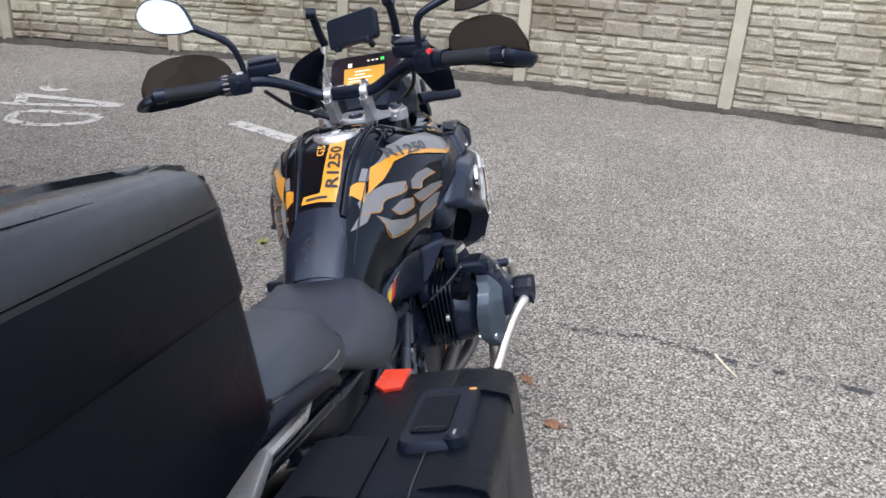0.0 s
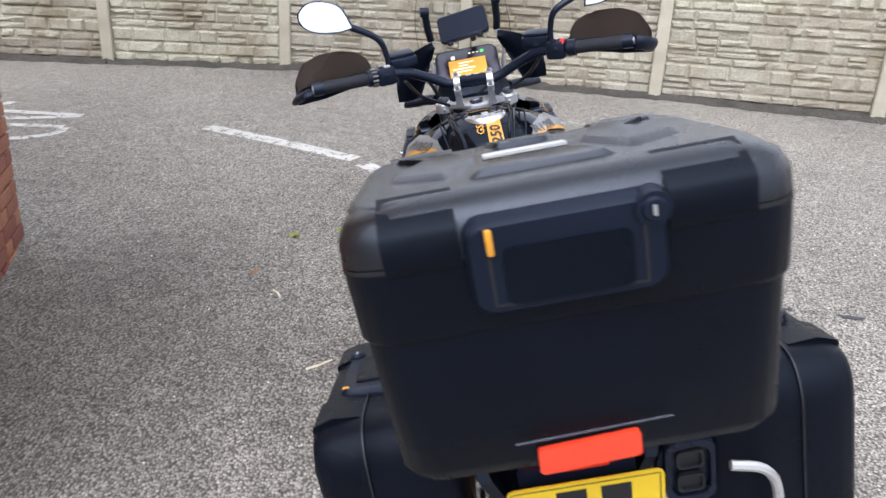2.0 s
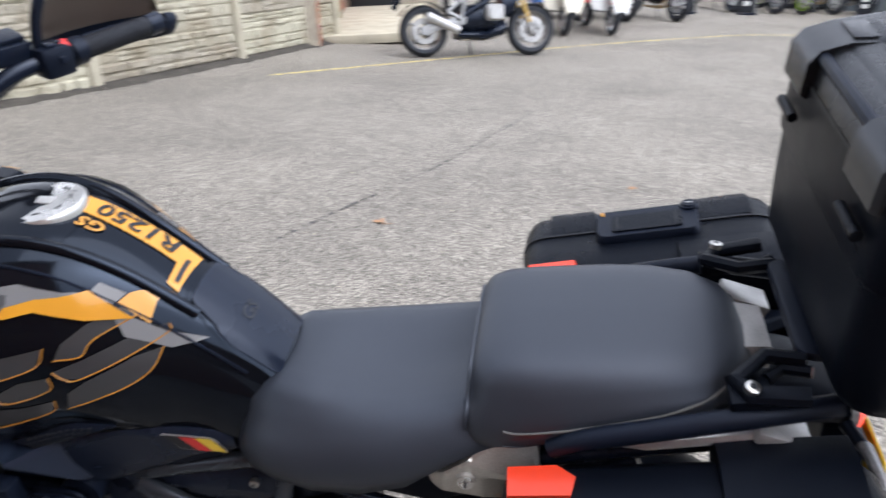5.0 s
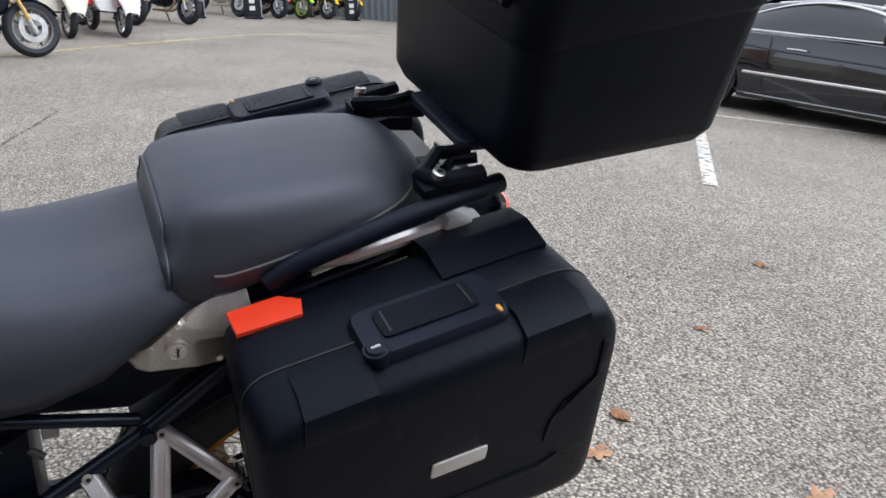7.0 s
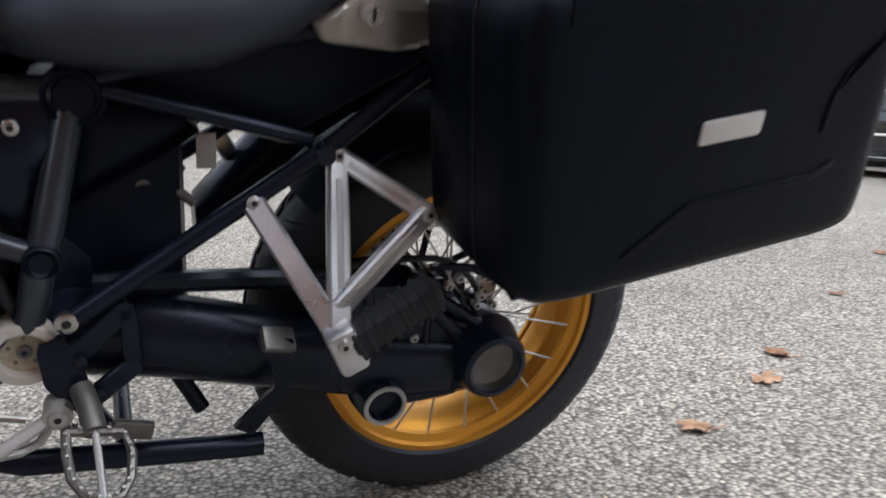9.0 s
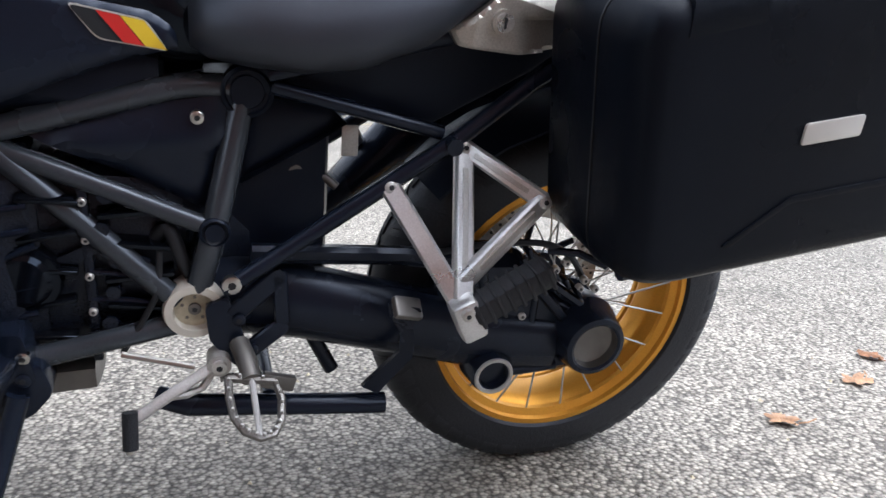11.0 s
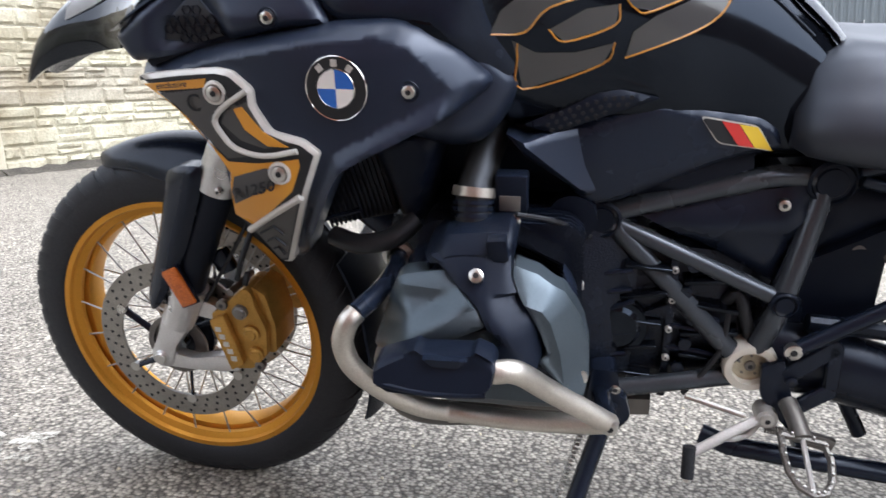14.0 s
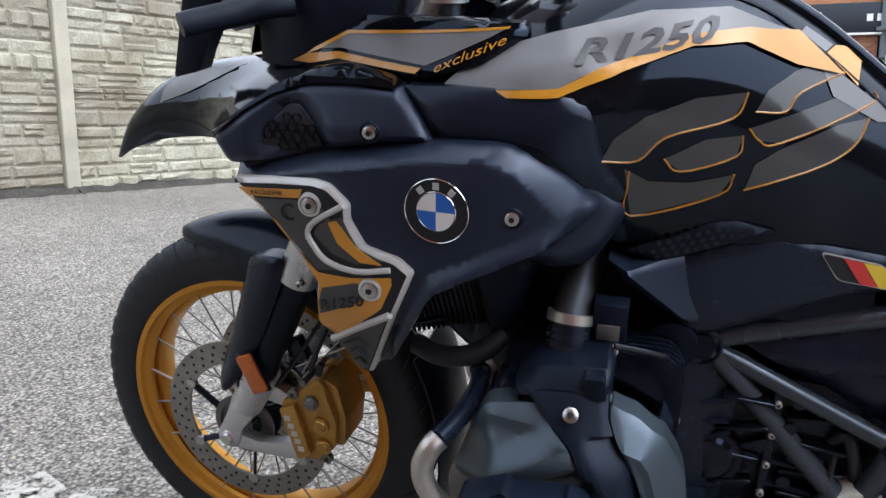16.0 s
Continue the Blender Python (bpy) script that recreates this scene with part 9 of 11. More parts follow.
part("recess_rim", tube([(0.235, -0.344, 0.80), (0.285, -0.348, 0.785), (0.305, -0.348, 0.73), (0.302, -0.344, 0.60)], 0.008, 8, bend=4), DULL_SILVER, rbody)


def top_case():
    case = case_thing("top_case", "black plastic top case with a grey ribbed lid")
    def deck(zf, zr, yf, yr, hx, r):
        cy, ly = (yf + yr) / 2, yf - yr
        return [(0.008 + x, cy + y, zf + (zr - zf) * (yf - (cy + y)) / ly) for x, y in rounded(2 * hx, ly, r)]

    base = part("case_body", loft([deck(*q) for q in ((0.994, 1.034, -0.235, -0.520, 0.185, 0.030), (0.998, 1.038, -0.212, -0.544, 0.206, 0.042), (1.018, 1.058, -0.200, -0.556, 0.2155, 0.045), (1.090, 1.150, -0.192, -0.561, 0.2165, 0.045), (1.168, 1.240, -0.187, -0.565, 0.218, 0.045))]), CASE_BLACK, case, "grained black lower shell", 45)
    mid = part("case_collar", loft([deck(*q) for q in ((1.163, 1.235, -0.186, -0.566, 0.2185, 0.045), (1.170, 1.243, -0.182, -0.571, 0.2225, 0.048), (1.256, 1.319, -0.180, -0.573, 0.2235, 0.048), (1.258, 1.321, -0.184, -0.568, 0.219, 0.045))]), CASE_BLACK, case, "", 45)
    lid = part("case_lid", loft([deck(*q) for q in ((1.259, 1.322, -0.184, -0.569, 0.220, 0.045), (1.262, 1.325, -0.180, -0.573, 0.2235, 0.048), (1.286, 1.349, -0.183, -0.571, 0.2215, 0.048), (1.301, 1.364, -0.191, -0.563, 0.214, 0.046), (1.309, 1.372, -0.206, -0.550, 0.200, 0.044), (1.312, 1.375, -0.224, -0.532, 0.182, 0.04))]), LID_GREY, case, "black lid with a grey top", 45)
    part("lid_gasket", loft([deck(*q) for q in ((1.2555, 1.3185, -0.1795, -0.5735, 0.224, 0.048), (1.2605, 1.3235, -0.1795, -0.5735, 0.224, 0.048))]), INK, lid)

    def top(y):
        return 1.3105 + 0.063 * (-0.215 - y) / 0.325

    panel = [(-0.196, -0.205), (-0.205, -0.24), (-0.205, -0.50), (-0.175, -0.545), (0.190, -0.545), (0.215, -0.50), (0.215, -0.24), (0.205, -0.205)]
    bm = loft([[(x * k, (y + 0.365) * k - 0.365, top((y + 0.365) * k - 0.365) + d) for x, y in round_corners(panel, 0.02)] for k, d in ((1.0, -0.006), (0.97, -0.0005), (0.93, 0.0025), (0.90, 0.0028))])
    part("lid_panel", bm, LID_GREY, lid, "scuffed grey top panel")
    for pts in ([(-0.17, -0.24), (-0.125, -0.30), (-0.165, -0.42), (-0.10, -0.46), (-0.06, -0.35), (-0.10, -0.24)], [(0.17, -0.24), (0.125, -0.30), (0.165, -0.42), (0.10, -0.46), (0.06, -0.35), (0.10, -0.24)], [(-0.055, -0.40), (0.055, -0.40), (0.08, -0.485), (-0.08, -0.485)], [(-0.05, -0.235), (0.05, -0.235), (0.035, -0.275), (-0.035, -0.275)]):
        bm = loft([[(cx + (x - cx) * k, cy + (y - cy) * k, top(cy + (y - cy) * k) + d) for x, y in round_corners(pts, 0.01)] for cx, cy in [(sum(p[0] for p in pts) / len(pts), sum(p[1] for p in pts) / len(pts))] for k, d in ((1.0, 0.0025), (0.86, 0.0095))])
        part("lid_rib", bm, LID_GREY, lid)
    bd = [(-0.050, -0.325), (0.050, -0.325), (0.050, -0.300), (-0.050, -0.300)]
    part("lid_badge", loft([[(x - 0.004, y - 0.035, top(y - 0.035) + d) for x, y in bd] for d in (0.004, 0.0075)]), SILVER_TRIM, lid, "pale metal badge on the lid")
    part("lid_lip", tube([(-0.195, -0.200, 1.290), (-0.165, -0.186, 1.296), (0.18, -0.186, 1.296), (0.21, -0.200, 1.290)], 0.008, 8), MATT_BLACK, lid)
    # hinges in front
    for x0, x1 in ((-0.175, -0.090), (0.100, 0.186)):
        pts = [(-0.262, 1.3205), (-0.212, 1.3165), (-0.180, 1.305), (-0.1685, 1.288), (-0.1685, 1.248), (-0.178, 1.243), (-0.20, 1.27), (-0.24, 1.30)]
        # front guards take the lid's lighter tone, which stands for light on them
        h = part("edge_guard", loft([[(x, y, z) for y, z in pts] for x in (x0, x0 + 0.006, x1 - 0.006, x1)]), LID_GREY, lid, "moulded edge guard toned lighter for its sheen")
        part("guard_step", box(((x0 + x1) / 2, -0.232, 1.3185), (x1 - x0 - 0.024, 0.030, 0.006), 0.002, (-5, 0, 0)), LID_GREY, h)
        part("hinge_pin", rod(((x0 + x1) / 2 - 0.03, -0.172, 1.212), ((x0 + x1) / 2 + 0.03, -0.172, 1.212), 0.007, 10), CASE_BLACK, h)
    # edge guards and latch at the back
    for x0, x1 in ((-0.168, -0.095), (0.098, 0.180)):
        pts = [(-0.520, -0.003), (-0.552, -0.008), (-0.573, -0.018), (-0.5785, -0.026), (-0.5785, -0.056), (-0.574, -0.064), (-0.560, -0.064), (-0.52, -0.03)]
        bm = loft([[(x, y, 1.378 + z) for y, z in pts] for x in (x0, x0 + 0.006, x1 - 0.006, x1)])
        part("edge_guard", bm, CASE_BLACK, lid, "moulded black edge guard")
    m = Matrix.Translation((0.002, -0.572, 1.310)) @ Matrix.Rotation(radians(90), 4, "X")
    latch = part("latch", moved(loft([[(x, y, z) for x, y in rounded(w, l, 0.018)] for w, l, z in ((0.190, 0.100, -0.012), (0.188, 0.098, 0.008), (0.178, 0.088, 0.015))]), m), MATT_BLACK, case, "black latch with a lock and yellow tab")
    part("latch_panel", moved(loft([[(x, y - 0.008, z) for x, y in rounded(0.120, 0.058, 0.008)] for z in (0.013, 0.0175)]), m), CASE_BLACK, latch)
    for x in (-0.072, 0.072):
        part("latch_groove", moved(box((x, -0.008, 0.0155), (0.003, 0.060, 0.001)), m), INK, latch)
        part("latch_groove", moved(box((x - (0.012 if x > 0 else -0.012), -0.037, 0.0155), (0.024, 0.003, 0.001)), m), INK, latch)
    part("lock_ring", moved(lathe([(0, 0.006), (0.010, 0.006), (0.012, 0.003), (0.017, 0.003), (0.017, -0.018)], 24, "z", (0.080, 0.036, 0.016)), m), MATT_BLACK, latch)
    part("key_slot", moved(box((0.080, 0.036, 0.0225), (0.003, 0.010, 0.001)), m), DULL_SILVER, latch)
    part("latch_tab", moved(box((-0.070, 0.030, 0.016), (0.007, 0.026, 0.008), 0.002), m), ORANGE, latch, "small yellow release tab")
    part("case_reflector", loft([[(0.003 + x, -0.560 - d, 1.062 + z + 0.06 * x) for x, z in rounded(0.112, 0.034, 0.005)] for d in (0, 0.006)]), REFLECTOR, base, "red reflector strip")
    part("body_seam", tube([(-0.075, -0.5625, 1.086), (0.095, -0.5625, 1.092)], 0.0014, 6), LID_GREY, base)
    return case


top_case()

# ---- the far side of the yard: vehicles, shop and fence ----


def ground_pose(x, y, heading, sink=0.0):
    """A pose on the sloping ground: local y along the heading (degrees from world x), z square to the ground."""
    e = 0.05
    up = Vector((-(gz(x + e, y) - gz(x - e, y)) / (2 * e), -(gz(x, y + e) - gz(x, y - e)) / (2 * e), 1)).normalized()
    f = Vector((math.cos(radians(heading)), math.sin(radians(heading)), 0))
    f = (f - up * f.dot(up)).normalized()
    r = f.cross(up)
    m = Matrix((r, f, up)).transposed().to_4x4()
    m.translation = Vector((x, y, gz(x, y) - sink))
    return m


def upright_pose(x, y, heading):
    return pose(x, y, gz(x, y), 0, 0, heading - 90)


def station(y, low, belt, hx, tuck):
    """A car body's cross section: sill, swelling flank and shoulder."""
    half = [(0.0, low), (hx - 0.20, low), (hx - 0.03, low + 0.06), (hx, low + 0.26), (hx - 0.005, low + (belt - low) * 0.72), (hx - 0.03 - tuck * 0.3, belt - 0.035), (hx - 0.08 - tuck, belt), (0.0, belt + 0.02)]
    return [(x, y, z) for x, z in half] + [(-x, y, z) for x, z in half[-2:0:-1]]


def roof_station(y, base, top, hb, ht):
    half = [(0.0, base), (hb, base), (hb - 0.02, base + 0.02), (ht + 0.03, base + (top - base) * 0.86), (ht - 0.06, top - 0.01), (ht - 0.20, top), (0, top + 0.012)]
    return [(x, y, z) for x, z in half] + [(-x, y, z) for x, z in half[-2:0:-1]]


def alloy_wheel(name, x, y, r, side, parent, spokes, mat):
    w = part(name, lathe([(r * 0.70, side * 0.09), (r * 0.80, side * 0.105), (r * 0.93, side * 0.10), (r, side * 0.07), (r, -side * 0.09), (r * 0.7, -side * 0.10)], 40, "x", (x, y, r)), RUBBER, parent, "black road tyre")
    part("rim", lathe([(r * 0.62, side * 0.02), (r * 0.66, side * 0.085), (r * 0.72, side * 0.098), (r * 0.735, side * 0.09), (r * 0.72, -side * 0.05)], 40, "x", (x, y, r)), mat, w)
    part("wheel_back", lathe([(0, -side * 0.01), (r * 0.68, -side * 0.01)], 32, "x", (x, y, r)), INK, w)
    for k in range(spokes):
        a = 2 * math.pi * k / spokes
        for d in (-0.13, 0.13) if spokes < 8 else (-0.1, 0.1):
            p = Vector((x + side * 0.075, y + r * 0.16 * math.cos(a), r + r * 0.16 * math.sin(a)))
            q = Vector((x + side * 0.085, y + r * 0.70 * math.cos(a + d), r + r * 0.70 * math.sin(a + d)))
            part("spoke", rod(tuple(p), tuple(q), r * 0.055, 6, r * 0.04), mat, w)
    part("hub", lathe([(0, side * 0.095), (r * 0.12, side * 0.09), (r * 0.2, side * 0.07), (r * 0.2, 0)], 20, "x", (x, y, r)), mat, w)
    return w


def car_side(outline, fx, mat, name, parent, label="", thick=0.01, cuts=0.12):
    """A panel laid on both flanks of a car."""
    for s in (-1, 1):
        bm = flat_shape(outline, cuts)
        for v in bm.verts:
            v.co.x = s * fx(v.co.y, v.co.z)
        rim = [e for e in bm.edges if len(e.link_faces) == 1]
        for g in bmesh.ops.extrude_edge_only(bm, edges=rim)["geom"]:
            if isinstance(g, bmesh.types.BMVert):
                g.co.x -= s * thick
        part(name, bm, mat, parent, label)


def car(label, m, paint, wheelbase, r, body_st, roof_st, windows, spokes, rim, extras):
    c = empty("car", m, label, "car", "parked cars")
    body = part("body", loft([station(*q) for q in body_st]), paint, c, "", 50)
    roof = part("roof", loft([roof_station(*q) for q in roof_st]), paint, c, "", 50)
    hx = max(q[3] for q in body_st)

    def cabin_x(y, z):
        qs = sorted(roof_st)
        for a, b in zip(qs, qs[1:]):
            if a[0] <= y <= b[0]:
                t = (y - a[0]) / (b[0] - a[0])
                base, top, hb, ht = (a[i] + (b[i] - a[i]) * t for i in (1, 2, 3, 4))
                k = max(0, min(1, (z - base) / max(0.05, (top - base) * 0.86)))
                return hb - 0.015 + (ht + 0.03 - hb) * k + 0.008
        return qs[0][3]

    for w in windows:
        car_side(w, cabin_x, CAR_GLASS, "side_window", c, "tinted side window", 0.006, 0.10)
    for y in (0.0, wheelbase):
        for s in (-1, 1):
            part("wheel_arch", lathe([(0, s * 0.004), (r * 1.13, s * 0.004), (r * 1.13, -s * 0.10)], 32, "x", (s * hx, y, r)), INK, body)
            part("arch_lip", tube([(s * (hx + 0.004), y + r * 1.15 * math.cos(a), r + r * 1.15 * math.sin(a)) for a in [radians(-12 + 204 * k / 16) for k in range(17)]], 0.018, 6), paint, body)
            alloy_wheel("wheel", s * (hx - 0.075), y, r, s, c, spokes, rim)
    extras(c, body, roof, hx, cabin_x)
    return c


def coupe_extras(c, body, roof, hx, fx):
    line = [(-0.25, 0.965), (0.20, 1.12), (0.75, 1.285), (1.25, 1.335), (1.75, 1.27), (2.15, 1.13), (2.52, 0.965)]
    for s in (-1, 1):
        part("window_trim", tube([(s * (fx(y, z) + 0.006), y, z) for y, z in line], 0.016, 6, bend=4), CHROME, roof, "chrome window surround")
        part("belt_trim", tube([(s * (fx(y, 0.955) + 0.010), y, 0.965) for y in (-0.25, 0.4, 1.2, 2.0, 2.5)], 0.013, 6), CHROME, roof)
        part("side_strip", box((s * (hx + 0.006), 1.42, 0.475), (0.012, 1.92, 0.032), 0.004), CHROME, body, "chrome side strip")
        part("sill", box((s * (hx - 0.03), 1.38, 0.21), (0.06, 1.90, 0.07), 0.02), CAR_BLACK, body)
        part("sill_trim", box((s * (hx + 0.002), 1.45, 0.225), (0.008, 1.80, 0.012), 0.002), DULL_SILVER, body)
        part("door_handle", tube([(s * (hx + 0.004), 0.98, 0.79), (s * (hx + 0.028), 1.02, 0.795), (s * (hx + 0.028), 1.17, 0.795), (s * (hx + 0.004), 1.21, 0.79)], 0.012, 8), CHROME, body)
        for y in (0.72, 2.18):
            part("door_gap", tube([(s * (hx + 0.001), y, 0.30), (s * (hx + 0.001), y + 0.03, 0.60), (s * (hx - 0.01), y + 0.02, 0.84), (s * (hx - 0.06), y, 0.93)], 0.004, 4), INK, body)
        part("flank_crease", tube([(s * (hx + 0.001), y, z) for y, z in ((0.35, 0.79), (0.9, 0.755), (1.6, 0.735), (2.4, 0.71))], 0.010, 6), CAR_BLACK, body)
        part("door_mirror", loft([[(s * (0.86 + x), 2.13 + y, 1.02 + z) for y, z in rounded(0.13 * k, 0.15 * k, 0.04 * k)] for x, k in ((0.0, 0.5), (0.06, 1.0), (0.20, 1.0), (0.25, 0.6))]), CAR_BLACK, c, "black door mirror")
        part("tail_lamp", loft([[(s * (0.885 - 0.10 * k), y, z) for y, z in ((-0.98, 0.84), (-0.82, 0.87), (-0.68, 0.83), (-0.75, 0.70), (-0.97, 0.70))] for k in (0, 1)]), RED, c, "red tail lamp")
        part("bumper_line", tube([(s * 0.80, -1.03, 0.52), (s * 0.885, -0.90, 0.53), (s * (hx + 0.002), -0.62, 0.535)], 0.007, 5), INK, body)
        part("diffuser", box((s * 0.6, -1.02, 0.27), (0.5, 0.05, 0.09), 0.02), DULL_SILVER, body)
        part("wing_badge", box((s * (hx + 0.004), 2.42, 0.63), (0.008, 0.13, 0.03), 0.003), CHROME, body)
    part("windscreen", loft([[(0.60 * a, 2.62 - 0.10 * abs(a) ** 2, 0.985) for a in (-1, -0.5, 0, 0.5, 1)], [(0.50 * a, 1.78 - 0.06 * abs(a) ** 2, 1.365) for a in (-1, -0.5, 0, 0.5, 1)]], cap=False, closed=False), CAR_GLASS, c, "raked windscreen")
    part("rear_screen", loft([[(0.58 * a, -0.42, 1.01) for a in (-1, -0.5, 0, 0.5, 1)], [(0.48 * a, 0.46, 1.352) for a in (-1, -0.5, 0, 0.5, 1)]], cap=False, closed=False), CAR_GLASS, c)


COUPE_BODY = [(-1.06, 0.34, 0.80, 0.70, 0.02), (-1.0, 0.24, 0.90, 0.83, 0.03), (-0.70, 0.20, 0.955, 0.895, 0.05), (0.0, 0.19, 0.965, 0.91, 0.04), (0.8, 0.17, 0.965, 0.90, 0.02), (1.6, 0.17, 0.955, 0.90, 0.02), (2.4, 0.17, 0.945, 0.905, 0.04), (3.0, 0.19, 0.88, 0.90, 0.06), (3.4, 0.21, 0.78, 0.86, 0.06), (3.62, 0.26, 0.66, 0.72, 0.03)]
COUPE_ROOF = [(-0.60, 0.93, 0.965, 0.74, 0.60), (-0.20, 0.94, 1.12, 0.76, 0.56), (0.40, 0.95, 1.315, 0.78, 0.55), (1.10, 0.95, 1.385, 0.79, 0.56), (1.70, 0.94, 1.345, 0.79, 0.57), (2.20, 0.93, 1.18, 0.79, 0.62), (2.68, 0.92, 0.965, 0.78, 0.70)]
COUPE_GLASS = [[(-0.16, 0.985), (0.66, 0.985), (0.70, 1.245), (0.22, 1.105)], [(0.72, 0.985), (2.40, 0.985), (2.10, 1.13), (1.72, 1.245), (1.25, 1.310), (0.78, 1.268)]]
car("glossy black coupe with chrome trim parked in a bay", ground_pose(6.08, -7.98, 190), CAR_BLACK, 2.76, 0.335, COUPE_BODY, COUPE_ROOF, COUPE_GLASS, 7, ALLOY, coupe_extras)


def hatch_extras(c, body, roof, hx, fx):
    part("rear_screen", loft([[(0.60 * a, -0.645 + 0.05 * abs(a) ** 2, 0.99) for a in (-1, -0.5, 0, 0.5, 1)], [(0.50 * a, -0.40 + 0.04 * abs(a) ** 2, 1.32) for a in (-1, -0.5, 0, 0.5, 1)]], cap=False, closed=False), CAR_GLASS, c, "sloping rear window")
    part("rear_wiper", rod((0, -0.66, 1.00), (0.28, -0.62, 1.05), 0.010, 6), INK, c)
    part("spoiler", box((0, -0.42, 1.385), (1.05, 0.22, 0.035), 0.015, (-6, 0, 0)), CAR_BLUE, roof)
    pl = part("number_plate", box((0, -0.755, 0.83), (0.53, 0.012, 0.12), 0.004), PLATE_YELLOW, c, "yellow rear plate")
    for x in (-0.17, -0.05, 0.10, 0.20):
        part("plate_bar", box((x, -0.763, 0.83), (0.09, 0.003, 0.07)), INK, pl)
    part("bumper", loft([[(x, y, z) for x, z in rounded(1.66 * k, 0.34 * k, 0.07, c=(0, 0.50))] for y, k in ((-0.55, 1.0), (-0.82, 0.99), (-0.86, 0.90))]), CAR_BLUE, c, "body coloured rear bumper")
    for s in (-1, 1):
        part("tail_lamp", loft([[(s * (0.70 + dx), -0.60 + dy, z) for dx, dy in ((0, -0.06), (0.10, 0.03), (0.09, 0.20), (0.0, 0.16))] for z, _ in ((0.98, 0), (1.12, 0), (1.30, 0))]), RED, c, "red and clear tail lamp")
        part("bumper_reflector", box((s * 0.60, -0.862, 0.42), (0.16, 0.012, 0.09), 0.02), RED, c)
        part("door_gap", tube([(s * (hx + 0.001), 0.42, 0.35), (s * (hx - 0.01), 0.32, 0.85)], 0.004, 4), INK, body)
    part("windscreen", loft([[(0.62 * a, 2.55, 0.98) for a in (-1, 0, 1)], [(0.52 * a, 1.85, 1.38) for a in (-1, 0, 1)]], cap=False, closed=False), CAR_GLASS, c)


HATCH_BODY = [(-0.76, 0.34, 0.92, 0.74, 0.03), (-0.62, 0.26, 0.97, 0.85, 0.04), (0.0, 0.20, 0.97, 0.90, 0.04), (1.2, 0.18, 0.96, 0.89, 0.02), (2.4, 0.19, 0.95, 0.89, 0.05), (3.1, 0.22, 0.82, 0.85, 0.05), (3.5, 0.28, 0.66, 0.70, 0.03)]
HATCH_ROOF = [(-0.62, 0.94, 1.0, 0.74, 0.62), (-0.40, 0.95, 1.345, 0.76, 0.58), (0.2, 0.95, 1.44, 0.78, 0.60), (1.2, 0.95, 1.46, 0.78, 0.61), (1.85, 0.94, 1.39, 0.78, 0.62), (2.6, 0.93, 0.98, 0.77, 0.70)]
HATCH_GLASS = [[(-0.02, 0.99), (0.72, 0.99), (0.72, 1.34), (0.28, 1.32), (0.04, 1.20)], [(0.78, 0.99), (1.55, 0.99), (1.55, 1.355), (0.78, 1.345)], [(1.62, 0.99), (2.30, 0.99), (1.98, 1.22), (1.66, 1.345)]]
hatch_at = (13.8, -12.15)
car("slate blue hatchback with a yellow rear plate", ground_pose(*hatch_at, -83), CAR_BLUE, 2.64, 0.315, HATCH_BODY, HATCH_ROOF, HATCH_GLASS, 5, ALLOY, hatch_extras)


def estate_extras(c, body, roof, hx, fx):
    for s in (-1, 1):
        part("window_trim", tube([(s * (fx(y, z) + 0.006), y, z) for y, z in ((-0.70, 1.14), (-0.52, 1.36), (-0.2, 1.46), (0.8, 1.485), (1.8, 1.45), (2.2, 1.30), (2.6, 1.10))], 0.018, 6, bend=3), CHROME, roof, "bright window surround")
        part("roof_rail", tube([(s * 0.62, -0.5, 1.60), (s * 0.62, 0.6, 1.645), (s * 0.62, 1.7, 1.60)], 0.02, 6), DULL_SILVER, roof)
        part("tail_lamp", box((s * 0.80, -0.88, 1.05), (0.14, 0.12, 0.26), 0.03), RED, c, "red tail lamp")


EST_BODY = [(-0.95, 0.42, 1.02, 0.76, 0.03), (-0.80, 0.30, 1.07, 0.88, 0.04), (0.0, 0.26, 1.09, 0.93, 0.04), (1.4, 0.24, 1.08, 0.92, 0.02), (2.7, 0.25, 1.06, 0.92, 0.05), (3.4, 0.28, 0.96, 0.88, 0.05), (3.8, 0.34, 0.78, 0.74, 0.03)]
EST_ROOF = [(-0.88, 1.05, 1.12, 0.78, 0.66), (-0.62, 1.06, 1.50, 0.80, 0.62), (0.2, 1.06, 1.60, 0.82, 0.62), (1.3, 1.06, 1.61, 0.82, 0.62), (1.9, 1.05, 1.54, 0.82, 0.63), (2.8, 1.04, 1.08, 0.80, 0.72)]
EST_GLASS = [[(-0.55, 1.11), (0.55, 1.11), (0.55, 1.445), (-0.35, 1.40)], [(0.62, 1.11), (2.45, 1.11), (2.05, 1.33), (1.7, 1.43), (0.62, 1.45)]]
car("tall dark grey estate car with roof rails behind the coupe", ground_pose(7.2, -11.0, 188) @ Matrix.Scale(1.2, 4), CAR_GREY, 2.85, 0.35, EST_BODY, EST_ROOF, EST_GLASS, 5, ALLOY, estate_extras)

# ---- the row of machines for sale ----
PAINTS = {}


def paint(name, rgb):
    if name not in PAINTS:
        PAINTS[name] = material(name + " vehicle enamel", rgb, 0.22, coat=0.8, vary=0.05)
    return PAINTS[name]


